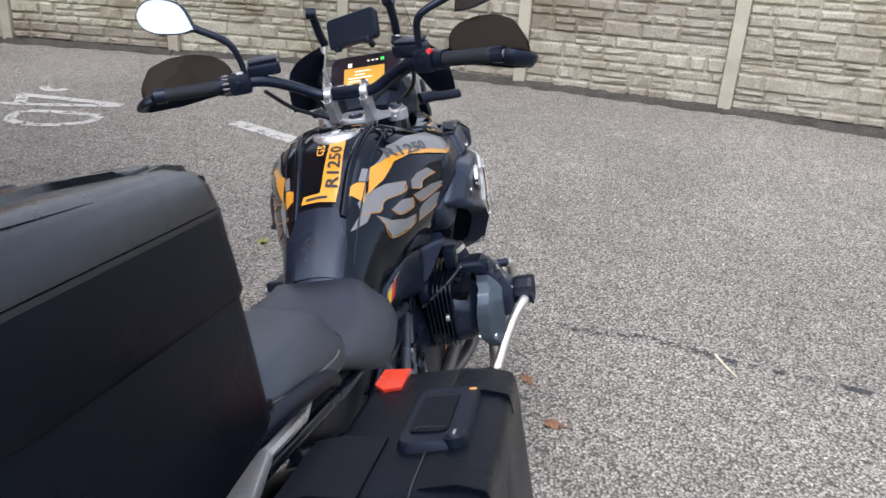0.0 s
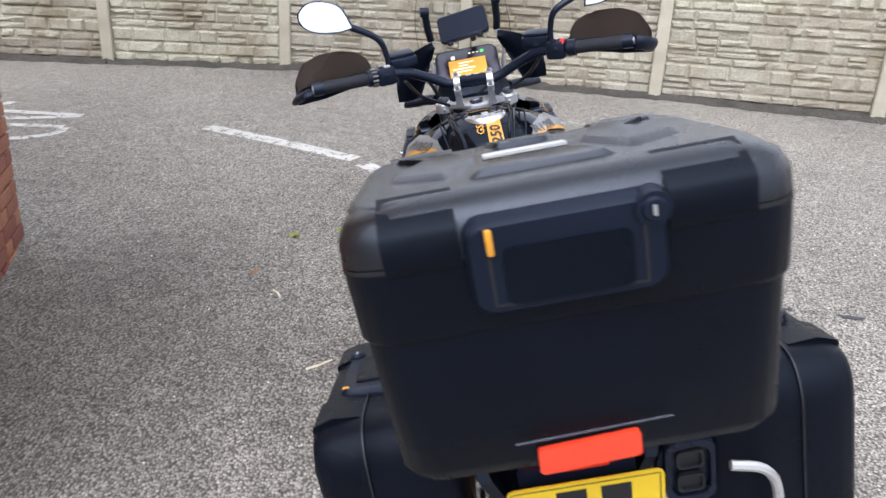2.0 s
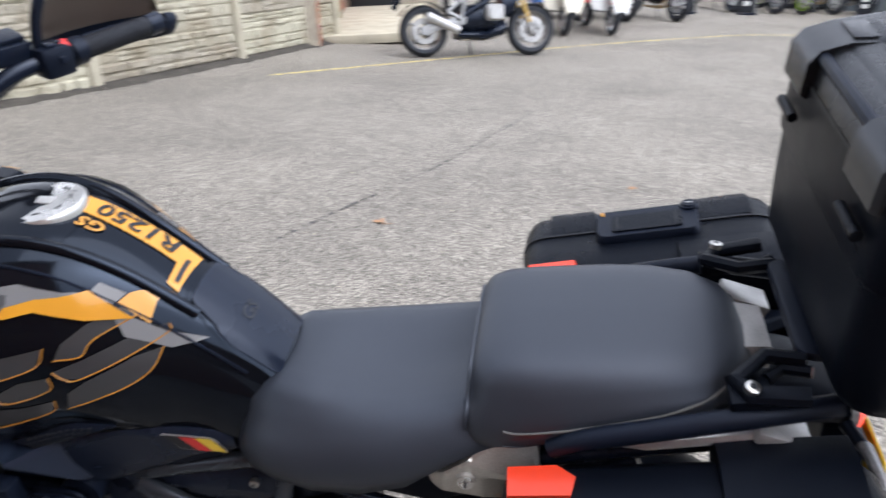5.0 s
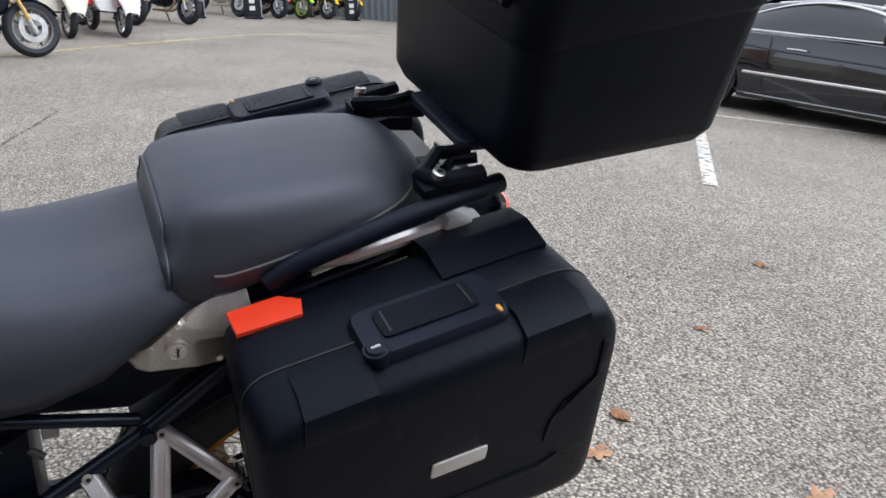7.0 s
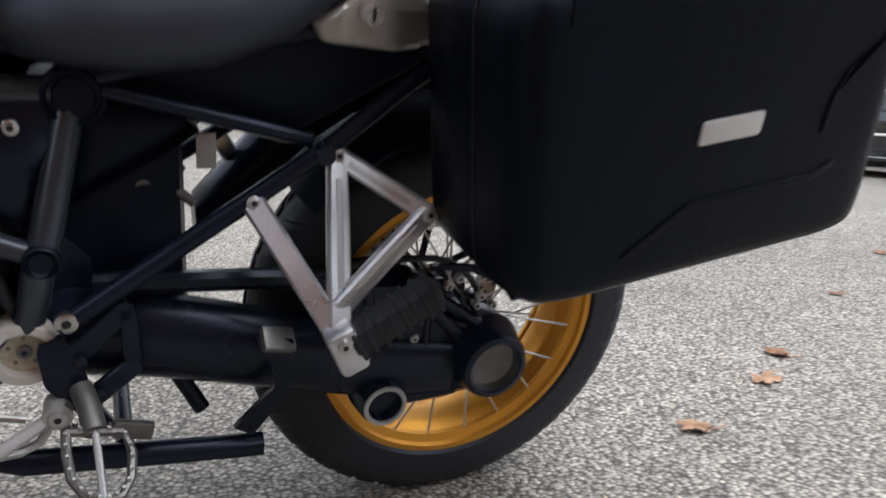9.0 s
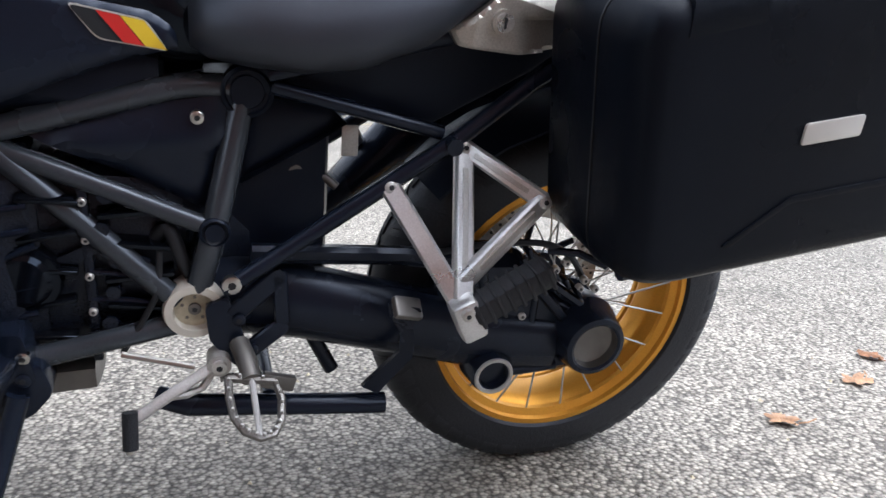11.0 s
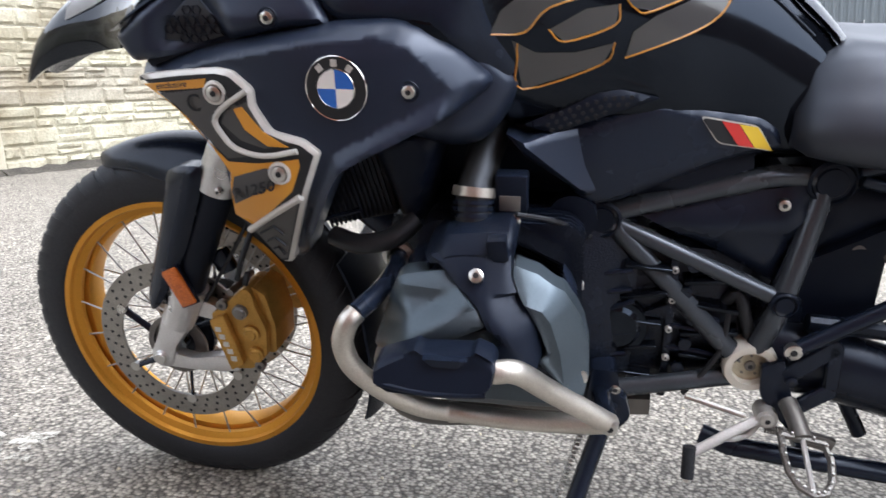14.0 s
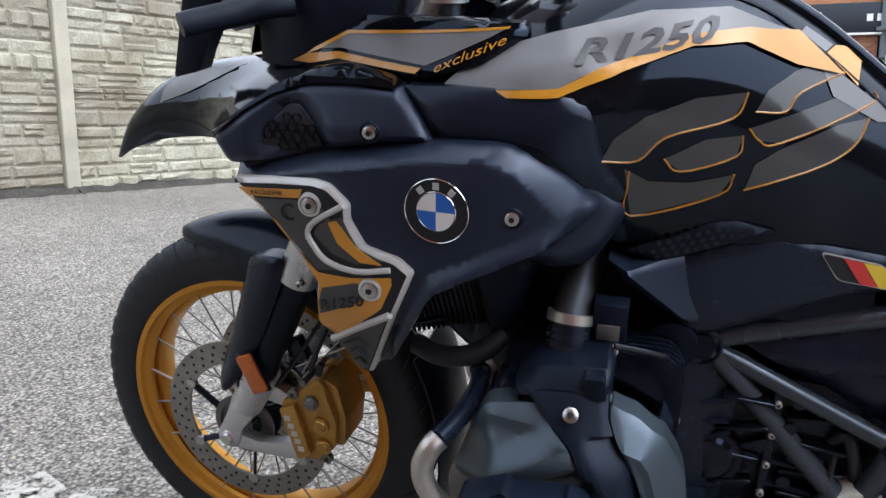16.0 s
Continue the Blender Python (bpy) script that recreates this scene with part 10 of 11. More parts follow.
def road_wheel(parent, y, r, half, rim_mat, spokes, name="wheel"):
    w = part(name, lathe([(r * 0.70, -half * 0.9), (r * 0.86, -half), (r * 0.97, -half * 0.55), (r, 0), (r * 0.97, half * 0.55), (r * 0.86, half), (r * 0.72, half * 0.9)], 36, "x", (0, y, r), True), RUBBER, parent)
    part("rim", lathe([(r * 0.66, -half * 0.7), (r * 0.74, -half * 0.8), (r * 0.74, half * 0.8), (r * 0.66, half * 0.7)], 36, "x", (0, y, r), True), rim_mat, w)
    for k in range(spokes):
        a = 2 * math.pi * k / spokes
        part("spoke", rod((0, y + r * 0.12 * math.cos(a), r + r * 0.12 * math.sin(a)), (0, y + r * 0.68 * math.cos(a + 0.15), r + r * 0.68 * math.sin(a + 0.15)), r * 0.06, 6), rim_mat, w)
    part("hub", lathe([(0, -half * 0.8), (r * 0.16, -half * 0.8), (r * 0.16, half * 0.8), (0, half * 0.8)], 16, "x", (0, y, r)), DULL_SILVER, w)
    for s in (-1, 1):
        part("brake_disc", lathe([(r * 0.30, s * half * 0.95), (r * 0.50, s * half * 0.95), (r * 0.50, s * half * 1.05), (r * 0.30, s * half * 1.05)], 28, "x", (0, y, r), True), DULL_SILVER, w)
    return w


def oval(y, hx, z, hz, n=12, lift=0.0):
    return [(hx * math.cos(a), y, z + hz * math.sin(a) + lift) for a in [2 * math.pi * k / n for k in range(n)]]


def road_bike(label, m, colour, style, rim_mat, accent=None, swing=None):
    """A parked motorcycle: fork, wheels, engine, tank, seat, tail, and a fairing or a round lamp."""
    acc = accent or SATIN_BLACK
    b = empty("motorcycle", m @ pose(0, 0, 0, 0, -9, 0), label, "motorcycle", "machines for sale")
    wb = 1.46
    lift = 0.08 if style == "adventure" else 0.0
    road_wheel(b, 0.0, 0.32, 0.085, rim_mat, 5)
    road_wheel(b, wb, 0.315 + lift * 0.2, 0.06, rim_mat, 5)
    for s in (-1, 1):
        leg = part("fork_leg", rod((s * 0.10, wb + 0.0, 0.31), (s * 0.10, wb - 0.28, 0.92 + lift), 0.024, 12), paint("fork gold", (0.55, 0.36, 0.10)) if style in ("adventure", "naked") else SATIN_BLACK, b, "fork leg")
        part("fork_foot", rod((s * 0.10, wb + 0.01, 0.27), (s * 0.10, wb - 0.05, 0.42), 0.030, 10), DULL_SILVER, leg)
        part("handlebar", tube([(s * 0.02, wb - 0.32, 0.99 + lift), (s * 0.20, wb - 0.34, 1.03 + lift), (s * 0.38, wb - 0.44, 1.03 + lift)], 0.014, 8, bend=3), SATIN_BLACK, b)
        part("mirror", box((s * 0.34, wb - 0.30, 1.17 + lift), (0.12, 0.03, 0.07), 0.02), SATIN_BLACK, b)
        part("frame_rail", tube([(s * 0.10, wb - 0.34, 0.85), (s * 0.17, 0.80, 0.68), (s * 0.15, 0.40, 0.45)], 0.025, 10), SATIN_BLACK if style != "sport" else DULL_SILVER, b)
        part("swingarm", tube([(s * 0.12, 0.44, 0.42), (s * 0.11, 0.0, 0.32)], 0.032, 10, flat=1.4), swing or SATIN_BLACK, b)
        part("tail_rail", tube([(s * 0.09, 0.55, 0.72), (s * 0.09, -0.12, 0.86)], 0.016, 8), swing or SATIN_BLACK, b)
    part("front_mudguard", loft([[(x, wb + (0.345 + 0.0 * x) * math.cos(a), 0.315 + 0.345 * math.sin(a) - 1.6 * x * x) for x in (-0.07, -0.035, 0, 0.035, 0.07)] for a in [radians(25 + 115 * k / 8) for k in range(9)]], cap=False, closed=False), acc if style == "adventure" else colour, b)
    part("engine", loft([oval(0.45, 0.12, 0.43, 0.10), oval(0.55, 0.17, 0.46, 0.17), oval(0.80, 0.19, 0.48, 0.20), oval(0.98, 0.16, 0.50, 0.17), oval(1.04, 0.10, 0.50, 0.10)]), ENGINE, b, "engine block", 60)
    for s in (-1, 1):
        if style == "adventure":
            part("cylinder", loft([[(s * x, 0.86 + y, 0.53 + z) for y, z in rounded(0.22 * k, 0.20 * k, 0.05)] for x, k in ((0.14, 0.8), (0.24, 1.0), (0.34, 1.0), (0.37, 0.8))]), DULL_SILVER, b, "silver boxer cylinder")
        else:
            part("engine_cover", lathe([(0, s * 0.235), (0.085, s * 0.23), (0.11, s * 0.20), (0.115, s * 0.14)], 24, "x", (0, 0.68, 0.42)), SATIN_BLACK, b)
        part("downpipe", tube([(s * 0.05, 1.03, 0.56), (s * 0.06, 1.10, 0.40), (s * 0.06, 0.95, 0.24), (s * 0.06, 0.5, 0.22)], 0.022, 8, bend=4), paint("heated pipe", (0.35, 0.24, 0.12)) if style == "naked" else STEEL, b)
    part("silencer", rod((0.17, 0.42, 0.32), (0.20, 0.0, 0.50), 0.055, 16), DULL_SILVER, b, "metal silencer")
    top = 0.98 + lift
    part("fuel_tank", loft([oval(0.50, 0.10, 0.80, 0.06), oval(0.60, 0.14, 0.84, 0.10), oval(0.80, 0.17, 0.88 + lift * 0.5, 0.14), oval(1.02, 0.18, 0.88 + lift * 0.5, 0.15), oval(1.16, 0.13, 0.86 + lift * 0.5, 0.12), oval(1.22, 0.07, 0.85, 0.07)]), colour, b, "painted fuel tank", 60)
    part("seat", loft([oval(0.56, 0.10, 0.81, 0.035), oval(0.40, 0.14, 0.80, 0.04), oval(0.18, 0.13, 0.83, 0.045), oval(-0.05, 0.11, 0.89, 0.04), oval(-0.16, 0.08, 0.90, 0.03)]), SEAT, b, "black dual seat", 60)
    part("tail_unit", loft([oval(0.30, 0.11, 0.75, 0.05), oval(0.0, 0.10, 0.82, 0.06), oval(-0.22, 0.06, 0.88, 0.045), oval(-0.30, 0.03, 0.90, 0.02)]), colour if style != "adventure" else acc, b, "", 60)
    part("tail_lamp", box((0, -0.30, 0.88), (0.10, 0.03, 0.05), 0.012), RED, b)
    part("rear_mudguard", tube([(0, -0.20, 0.85), (0, -0.34, 0.68), (0, -0.38, 0.58)], 0.022, 8, flat=3.0), SATIN_BLACK, b)
    if style == "sport":
        part("fairing", loft([oval(0.62, 0.16, 0.42, 0.14), oval(0.90, 0.23, 0.56, 0.26), oval(1.15, 0.25, 0.68, 0.32), oval(1.38, 0.22, 0.86, 0.24), oval(1.56, 0.15, 0.93, 0.14), oval(1.68, 0.06, 0.93, 0.05)]), colour, b, "full painted fairing", 60)
        part("fairing_panel", loft([oval(0.66, 0.175, 0.36, 0.09), oval(0.95, 0.240, 0.42, 0.12), oval(1.18, 0.22, 0.46, 0.12)]), acc, b, "", 60)
        part("screen", loft([oval(1.20, 0.12, 1.06, 0.10), oval(1.40, 0.13, 1.08, 0.09), oval(1.55, 0.10, 1.02, 0.05)]), CAR_GLASS, b, "smoked screen", 60)
        for s in (-1, 1):
            part("headlamp", loft([[(s * 0.09 + x, 1.60 - 0.03 * k, 0.94 + z) for x, z in rounded(0.11, 0.05, 0.02)] for k in (0, 1)] ), CLEAR, b, "headlamp")
    elif style == "naked":
        part("headlamp", lathe([(0, 0.09), (0.075, 0.075), (0.09, 0.04), (0.085, -0.04), (0.04, -0.09)], 24, "y", (0, wb - 0.12, 0.90)), SATIN_BLACK, b, "round headlamp")
        part("lamp_glass", lathe([(0, 0.098), (0.045, 0.094), (0.072, 0.080)], 24, "y", (0, wb - 0.12, 0.90)), CLEAR, b)
        part("lamp_ring", lathe([(0.074, 0.080), (0.088, 0.070), (0.092, 0.045)], 24, "y", (0, wb - 0.12, 0.90)), CHROME, b)
        part("radiator", box((0, 1.12, 0.62), (0.32, 0.04, 0.26), 0.01, (-12, 0, 0)), INK, b)
    else:
        part("beak", loft([oval(1.18, 0.16, 0.98, 0.10), oval(1.40, 0.13, 0.96, 0.07), oval(1.62, 0.06, 0.92, 0.03), oval(1.72, 0.02, 0.90, 0.012)]), colour, b, "", 60)
        part("screen", loft([oval(1.22, 0.15, 1.20, 0.10), oval(1.34, 0.12, 1.16, 0.10), oval(1.42, 0.06, 1.12, 0.04)]), CAR_GLASS, b)
        part("headlamp", box((0, 1.50, 0.98), (0.20, 0.06, 0.09), 0.03), CLEAR, b)
        part("shaft_drive", tube([(0.10, 0.45, 0.42), (0.12, 0.10, 0.36), (0.11, 0.0, 0.32)], 0.045, 12), DULL_SILVER, b, "silver shaft drive arm")
        part("shaft_housing", loft([[(0.135 + x, y, z + e) for x, e in rounded(0.05, h, 0.015)] for y, z, h in ((0.52, 0.47, 0.15), (0.40, 0.43, 0.12), (0.15, 0.37, 0.10), (0.02, 0.33, 0.15), (-0.07, 0.32, 0.09))]), FAR_SILVER, b, "silver shaft housing", 60)
        part("rear_hugger", loft([[(x, 0.36 * math.cos(a), 0.32 + 0.36 * math.sin(a)) for x in (-0.10, -0.05, 0, 0.05, 0.10)] for a in [radians(20 + 130 * k / 8) for k in range(9)]], cap=False, closed=False), SATIN_BLACK, b, "black rear hugger")
        for p, q in (((0.46, 0.46), (0.52, 0.74)), ((0.50, 0.72), (0.28, 0.55)), ((0.46, 0.46), (0.28, 0.55)), ((0.52, 0.74), (0.05, 0.88))):
            part("side_strut", rod((0.17, *p), (0.17, *q), 0.020, 8), FAR_SILVER, b)
        part("belly_pan", loft([oval(0.42, 0.14, 0.27, 0.06), oval(0.80, 0.17, 0.26, 0.07), oval(1.08, 0.13, 0.36, 0.10)]), SATIN_BLACK, b)
        part("front_cowl", loft([oval(1.02, 0.15, 0.62, 0.16), oval(1.16, 0.16, 0.66, 0.18), oval(1.24, 0.12, 0.72, 0.14)]), SATIN_BLACK, b)
        part("luggage_rack", box((0, -0.20, 0.97), (0.24, 0.30, 0.02), 0.006), DULL_SILVER, b)
        part("hand_grip_rail", tube([(0.14, 0.25, 0.86), (0.16, -0.05, 0.95), (0.12, -0.25, 0.97)], 0.013, 8), DULL_SILVER, b)
    part("side_stand", rod((-0.12, 0.62, 0.28), (-0.20, 0.70, 0.03), 0.012, 8), SATIN_BLACK, b)
    return b


def scooter(label, m, colour, pale):
    b = empty("scooter", m @ pose(0, 0, 0, 0, -4, 0) @ Matrix.Scale(1.08, 4), label, "scooter", "machines for sale")
    wb = 1.29
    road_wheel(b, 0.0, 0.225, 0.05, CHROME, 5)
    road_wheel(b, wb, 0.225, 0.05, CHROME, 5)
    part("leg_shield", loft([[(x, wb - 0.10 - 0.17 * t - 0.10 * (abs(x) / 0.33) ** 2, 0.34 + 0.64 * t) for x in [(-1 + 2 * k / 10) * (0.21 + 0.13 * math.sin(math.pi * min(1, t * 0.9 + 0.15))) for k in range(11)]] + [(x, wb - 0.125 - 0.17 * t - 0.10 * (abs(x) / 0.33) ** 2, 0.34 + 0.64 * t) for x in [(1 - 2 * k / 10) * (0.21 + 0.13 * math.sin(math.pi * min(1, t * 0.9 + 0.15))) for k in range(11)]] for t in [k / 8 for k in range(9)]]), pale, b, "curved leg shield", 60)
    part("horn_cover", loft([[(x * k, wb - 0.05 - 0.17 * t + 0.0 * x, 0.44 + 0.54 * t) for x in (-0.055, -0.03, 0.03, 0.055)] + [(x * k, wb - 0.12 - 0.17 * t, 0.44 + 0.54 * t) for x in (0.055, -0.055)] for t, k in ((0, 0.7), (0.3, 1), (0.8, 1), (1.0, 0.8))]), colour, b, "coloured horn cover")
    part("front_mudguard", loft([[(0.15 * math.sin(q) * k, wb + 0.0 + 0.30 * math.cos(a) * 1.08, 0.27 + 0.29 * math.sin(a) + 0.06 * math.cos(q)) for q in [radians(-100 + 200 * j / 8) for j in range(9)]] for a, k in [(radians(8 + 150 * i / 9), 0.55 + 0.45 * math.sin(math.pi * (i + 0.6) / 10)) for i in range(10)]], cap=False, closed=False), pale, b, "rounded front mudguard", 60)
    for s in (-1, 1):
        part("fork_link", rod((s * 0.065, wb, 0.225), (s * 0.065, wb - 0.06, 0.40), 0.018, 8), SATIN_BLACK, b)
        part("side_panel", loft([[(s * (0.15 + dx), y, 0.48 + zz) for y, zz in ((-0.36 * k, 0.02), (-0.30 * k, 0.17 * k), (0.05, 0.22 * k), (0.38 * k, 0.14 * k), (0.42 * k, -0.08 * k), (0.10, -0.16 * k), (-0.26 * k, -0.12 * k))] for dx, k in ((-0.03, 1.0), (0.06, 1.0), (0.10, 0.85), (0.115, 0.55))]), colour, b, "bulging side panel", 60)
        part("handlebar_grip", rod((s * 0.16, wb - 0.32, 1.04), (s * 0.34, wb - 0.36, 1.03), 0.017, 10), GRIP, b)
        part("mirror", lathe([(0, 0.01), (0.05, 0.008), (0.055, 0.0), (0.03, -0.02)], 16, "y", (s * 0.30, wb - 0.30, 1.22)), CHROME, b)
        part("mirror_stem", rod((s * 0.22, wb - 0.33, 1.04), (s * 0.30, wb - 0.30, 1.20), 0.006, 6), CHROME, b)
    part("headset", loft([oval(wb - 0.16, 0.07, 1.03, 0.07), oval(wb - 0.22, 0.10, 1.04, 0.075), oval(wb - 0.32, 0.17, 1.04, 0.05), oval(wb - 0.38, 0.10, 1.04, 0.03)]), pale, b, "", 60)
    part("headlamp", lathe([(0, 0.03), (0.05, 0.02), (0.065, 0.0)], 20, "y", (0, wb - 0.15, 1.03)), CLEAR, b)
    part("footboard", box((0, 0.72, 0.33), (0.42, 0.50, 0.04), 0.015), SATIN_BLACK, b)
    part("rear_body", loft([oval(0.45, 0.13, 0.48, 0.16), oval(0.1, 0.15, 0.52, 0.18), oval(-0.30, 0.11, 0.50, 0.14), oval(-0.42, 0.06, 0.46, 0.08)]), pale, b, "", 60)
    part("seat", loft([oval(0.50, 0.10, 0.72, 0.04), oval(0.30, 0.14, 0.74, 0.05), oval(-0.05, 0.14, 0.76, 0.05), oval(-0.28, 0.10, 0.78, 0.04)]), SEAT, b, "", 60)
    part("stand", rod((-0.10, 0.62, 0.28), (-0.16, 0.66, 0.02), 0.010, 6), SATIN_BLACK, b)
    return b


SILVER_PAINT = paint("silver", (0.50, 0.51, 0.52))
FAR_SILVER = paint("grey silver", (0.34, 0.35, 0.36))
road_bike("silver and black adventure motorcycle parked by the wall", ground_pose(8.5, 1.8, -65.7), paint("black", (0.012, 0.012, 0.013)), "adventure", TIN_GREY, SATIN_BLACK, FAR_SILVER)
scooter("blue and cream classic scooter", ground_pose(12.85, 0.42, -164), paint("blue", (0.03, 0.13, 0.48)), paint("cream", (0.66, 0.62, 0.52)))
scooter("red and white classic scooter", ground_pose(13.15, -0.35, -164), paint("red", (0.62, 0.03, 0.03)), paint("white", (0.72, 0.72, 0.71)))
for label, x, y, head, col, style, rim, acc in (
        ("black naked motorcycle with a round headlamp", 15.9, -1.35, -147, paint("black", (0.012, 0.012, 0.013)), "naked", SATIN_BLACK, None),
        ("blue and silver sports motorcycle", 19.2, -3.1, -149, paint("bright blue", (0.03, 0.20, 0.60)), "sport", SATIN_BLACK, SILVER_PAINT),
        ("glossy red sports motorcycle with a fairing", 19.8, -4.2, -149, paint("red", (0.62, 0.03, 0.03)), "sport", SATIN_BLACK, None),
        ("lime green sports motorcycle", 20.4, -5.0, -149, paint("lime", (0.35, 0.60, 0.03)), "sport", paint("lime", (0, 0, 0)), SATIN_BLACK),
        ("yellow naked motorcycle with dark wheels", 21.3, -6.0, -149, paint("yellow", (0.70, 0.45, 0.02)), "naked", SATIN_BLACK, None),
        ("yellow and black motorcycle at the end of the row", 22.0, -7.0, -149, paint("yellow", (0, 0, 0)), "sport", SATIN_BLACK, SATIN_BLACK),
        ("black motorcycle behind the scooters", 15.3, 0.5, -150, paint("black", (0, 0, 0)), "sport", SATIN_BLACK, None),
        ("dark maroon motorcycle behind the scooters", 15.5, -0.4, -150, paint("maroon", (0.10, 0.02, 0.02)), "sport", SATIN_BLACK, None)):
    road_bike(label, ground_pose(x, y, head), col, style, rim, acc)


def banner(x, y, head):
    b = empty("banner", upright_pose(x, y, head), "tall black banner with pale vertical lettering", "banner", "banners between the machines")
    part("cloth", loft([[(0.20 * a + 0.0, 0.02 * math.sin(3 * a + z) + d, z) for a in (-1, -0.5, 0, 0.5, 1)] + [(0.20 * a, 0.02 * math.sin(3 * a + z) + d - 0.006, z) for a in (1, 0.5, 0, -0.5, -1)] for z, d in ((0.05, 0), (0.8, 0.01), (1.6, 0), (2.4, 0.01))]), SIGN_BLACK, b)
    for z, h in ((0.25, 0.10), (0.42, 0.12), (0.62, 0.10), (0.80, 0.14), (1.02, 0.10), (1.20, 0.12), (1.42, 0.10), (1.60, 0.14), (1.85, 0.10)):
        part("banner_bar", box((0.0, 0.032, z), (0.13, 0.004, h)), SIGN_WHITE, b)
    part("banner_head", box((0.0, 0.033, 2.2), (0.34, 0.004, 0.24)), SIGN_YELLOW, b)
    part("banner_foot", box((0, 0, 0.02), (0.45, 0.35, 0.04), 0.01), SATIN_BLACK, b)
    part("banner_pole", rod((-0.21, 0, 0.02), (-0.21, 0, 2.45), 0.014, 8), DULL_SILVER, b)


for x, y in ((15.9, -1.1), (16.6, -2.6), (17.6, -4.1), (20.6, -6.3), (20.6, -7.7), (14.2, 2.2)):
    banner(x, y, 172)

# ---- the shop behind the machines ----


def brick_face(parent, x, y0, y1, z0, z1, face=-1):
    """Rows of brick drawn as real courses on a plane facing the yard, joined since they stay far off."""
    bm = bmesh.new()
    z, row = z0, 0
    while z + 0.065 <= z1 + 0.01:
        y = y0 + (0 if row % 2 else 0.1125)
        if row % 2 == 0:
            cuts = [(y0, y0 + 0.1025)]
        else:
            cuts = []
        while y + 0.1 < y1:
            cuts.append((y, min(y + 0.215, y1)))
            y += 0.225
        for a, b in cuts:
            v = [bm.verts.new(p) for p in ((x, a, z), (x, b, z), (x, b, z + 0.065), (x, a, z + 0.065))]
            w = [bm.verts.new((x + face * 0.010, p.co.y, p.co.z)) for p in v]
            bm.faces.new(w)
            for k in range(4):
                bm.faces.new((v[k], v[(k + 1) % 4], w[(k + 1) % 4], w[k]))
        z += 0.075
        row += 1
    return part("brickwork", bm, BRICK_FAR, parent)


def shop():
    X = 23.6
    base = gz(X, 0) - 0.4
    s = empty("shop_building", pose(0, 0, 0), "brick shop with wide lit windows and a dark fascia", "building", kind="structure")
    part("wall", box((X + 3.2, -3.5, base + 2.6), (6.0, 26.0, 5.2)), MORTAR, s)
    part("shop_floor", box((X - 0.2, -3.5, base + 0.25), (0.5, 26.0, 0.5)), POST, s)
    zt, zs = base + 3.45, base + 0.72
    for y0, y1 in ((9.3, 5.2), (4.8, -0.42), (-1.45, -5.0), (-5.7, -9.2), (-9.9, -13.4)):
        w = part("window", box((X + 0.12, (y0 + y1) / 2, (zt + zs) / 2), (0.02, y0 - y1, zt - zs)), WINDOW, s, "wide dark shop window")
        n = 3
        for k in range(n + 1):
            part("mullion", box((X + 0.08, y0 + (y1 - y0) * k / n, (zt + zs) / 2), (0.10, 0.07, zt - zs), 0.01), SATIN_BLACK, w)
        part("transom", box((X + 0.08, (y0 + y1) / 2, zs + 1.05), (0.10, y0 - y1, 0.08), 0.01), SATIN_BLACK, w)
        for k in range(6):
            yy = y0 + (y1 - y0) * (0.1 + 0.16 * k)
            part("shop_lamp", box((X + 0.095, yy, zt - 0.55 - 0.16 * (k % 3)), (0.02, 0.42 if k % 2 else 0.10, 0.055), 0.01), LIT_ROOM, w)
        brick_face(s, X, y1, y0, base + 0.1, zs - 0.05)
        part("sill", box((X - 0.03, (y0 + y1) / 2, zs - 0.02), (0.20, y0 - y1, 0.07), 0.01), SIGN_WHITE, s)
    for y0, y1 in ((4.8, 5.2), (-1.45, -0.42), (-5.7, -5.0), (-9.9, -9.2)):
        part("pier", box((X + 0.10, (y0 + y1) / 2, base + 1.8), (0.19, y1 - y0, 3.5)), MORTAR, s)
        brick_face(s, X, y0, y1, base + 0.1, base + 3.5)
    part("pier_lamp", box((X - 0.06, -0.93, base + 2.42), (0.10, 0.34, 0.12), 0.02), SIGN_WHITE, s, "white wall light on the pier")
    fas = part("fascia", box((X - 0.05, -3.5, base + 3.95), (0.30, 26.0, 0.85), 0.02), SIGN_BLACK, s, "dark fascia sign with white letters")
    part("fascia_edge", box((X - 0.22, -3.5, base + 3.50), (0.06, 26.0, 0.06)), SIGN_WHITE, fas)
    bm = lettering("RE", 0.62)
    bmesh.ops.transform(bm, matrix=Matrix.Translation((X - 0.206, -3.45, base + 3.72)) @ Matrix.Diagonal((1, -1, 1, 1)), verts=bm.verts)
    part("fascia_lettering", bm, SIGN_WHITE, fas)
    for y, w in ((-5.4, 0.16), (-5.7, 0.22), (-6.05, 0.20), (-6.4, 0.26)):
        part("fascia_bar", box((X - 0.205, y, base + 3.95), (0.008, w, 0.20)), SIGN_WHITE, fas)
    part("parapet", box((X + 0.05, -3.5, base + 4.75), (0.30, 26.0, 0.72)), BRICK_FAR, s)
    part("parapet_cap", box((X + 0.05, -3.5, base + 5.14), (0.42, 26.0, 0.07), 0.01), POST, s)


shop()


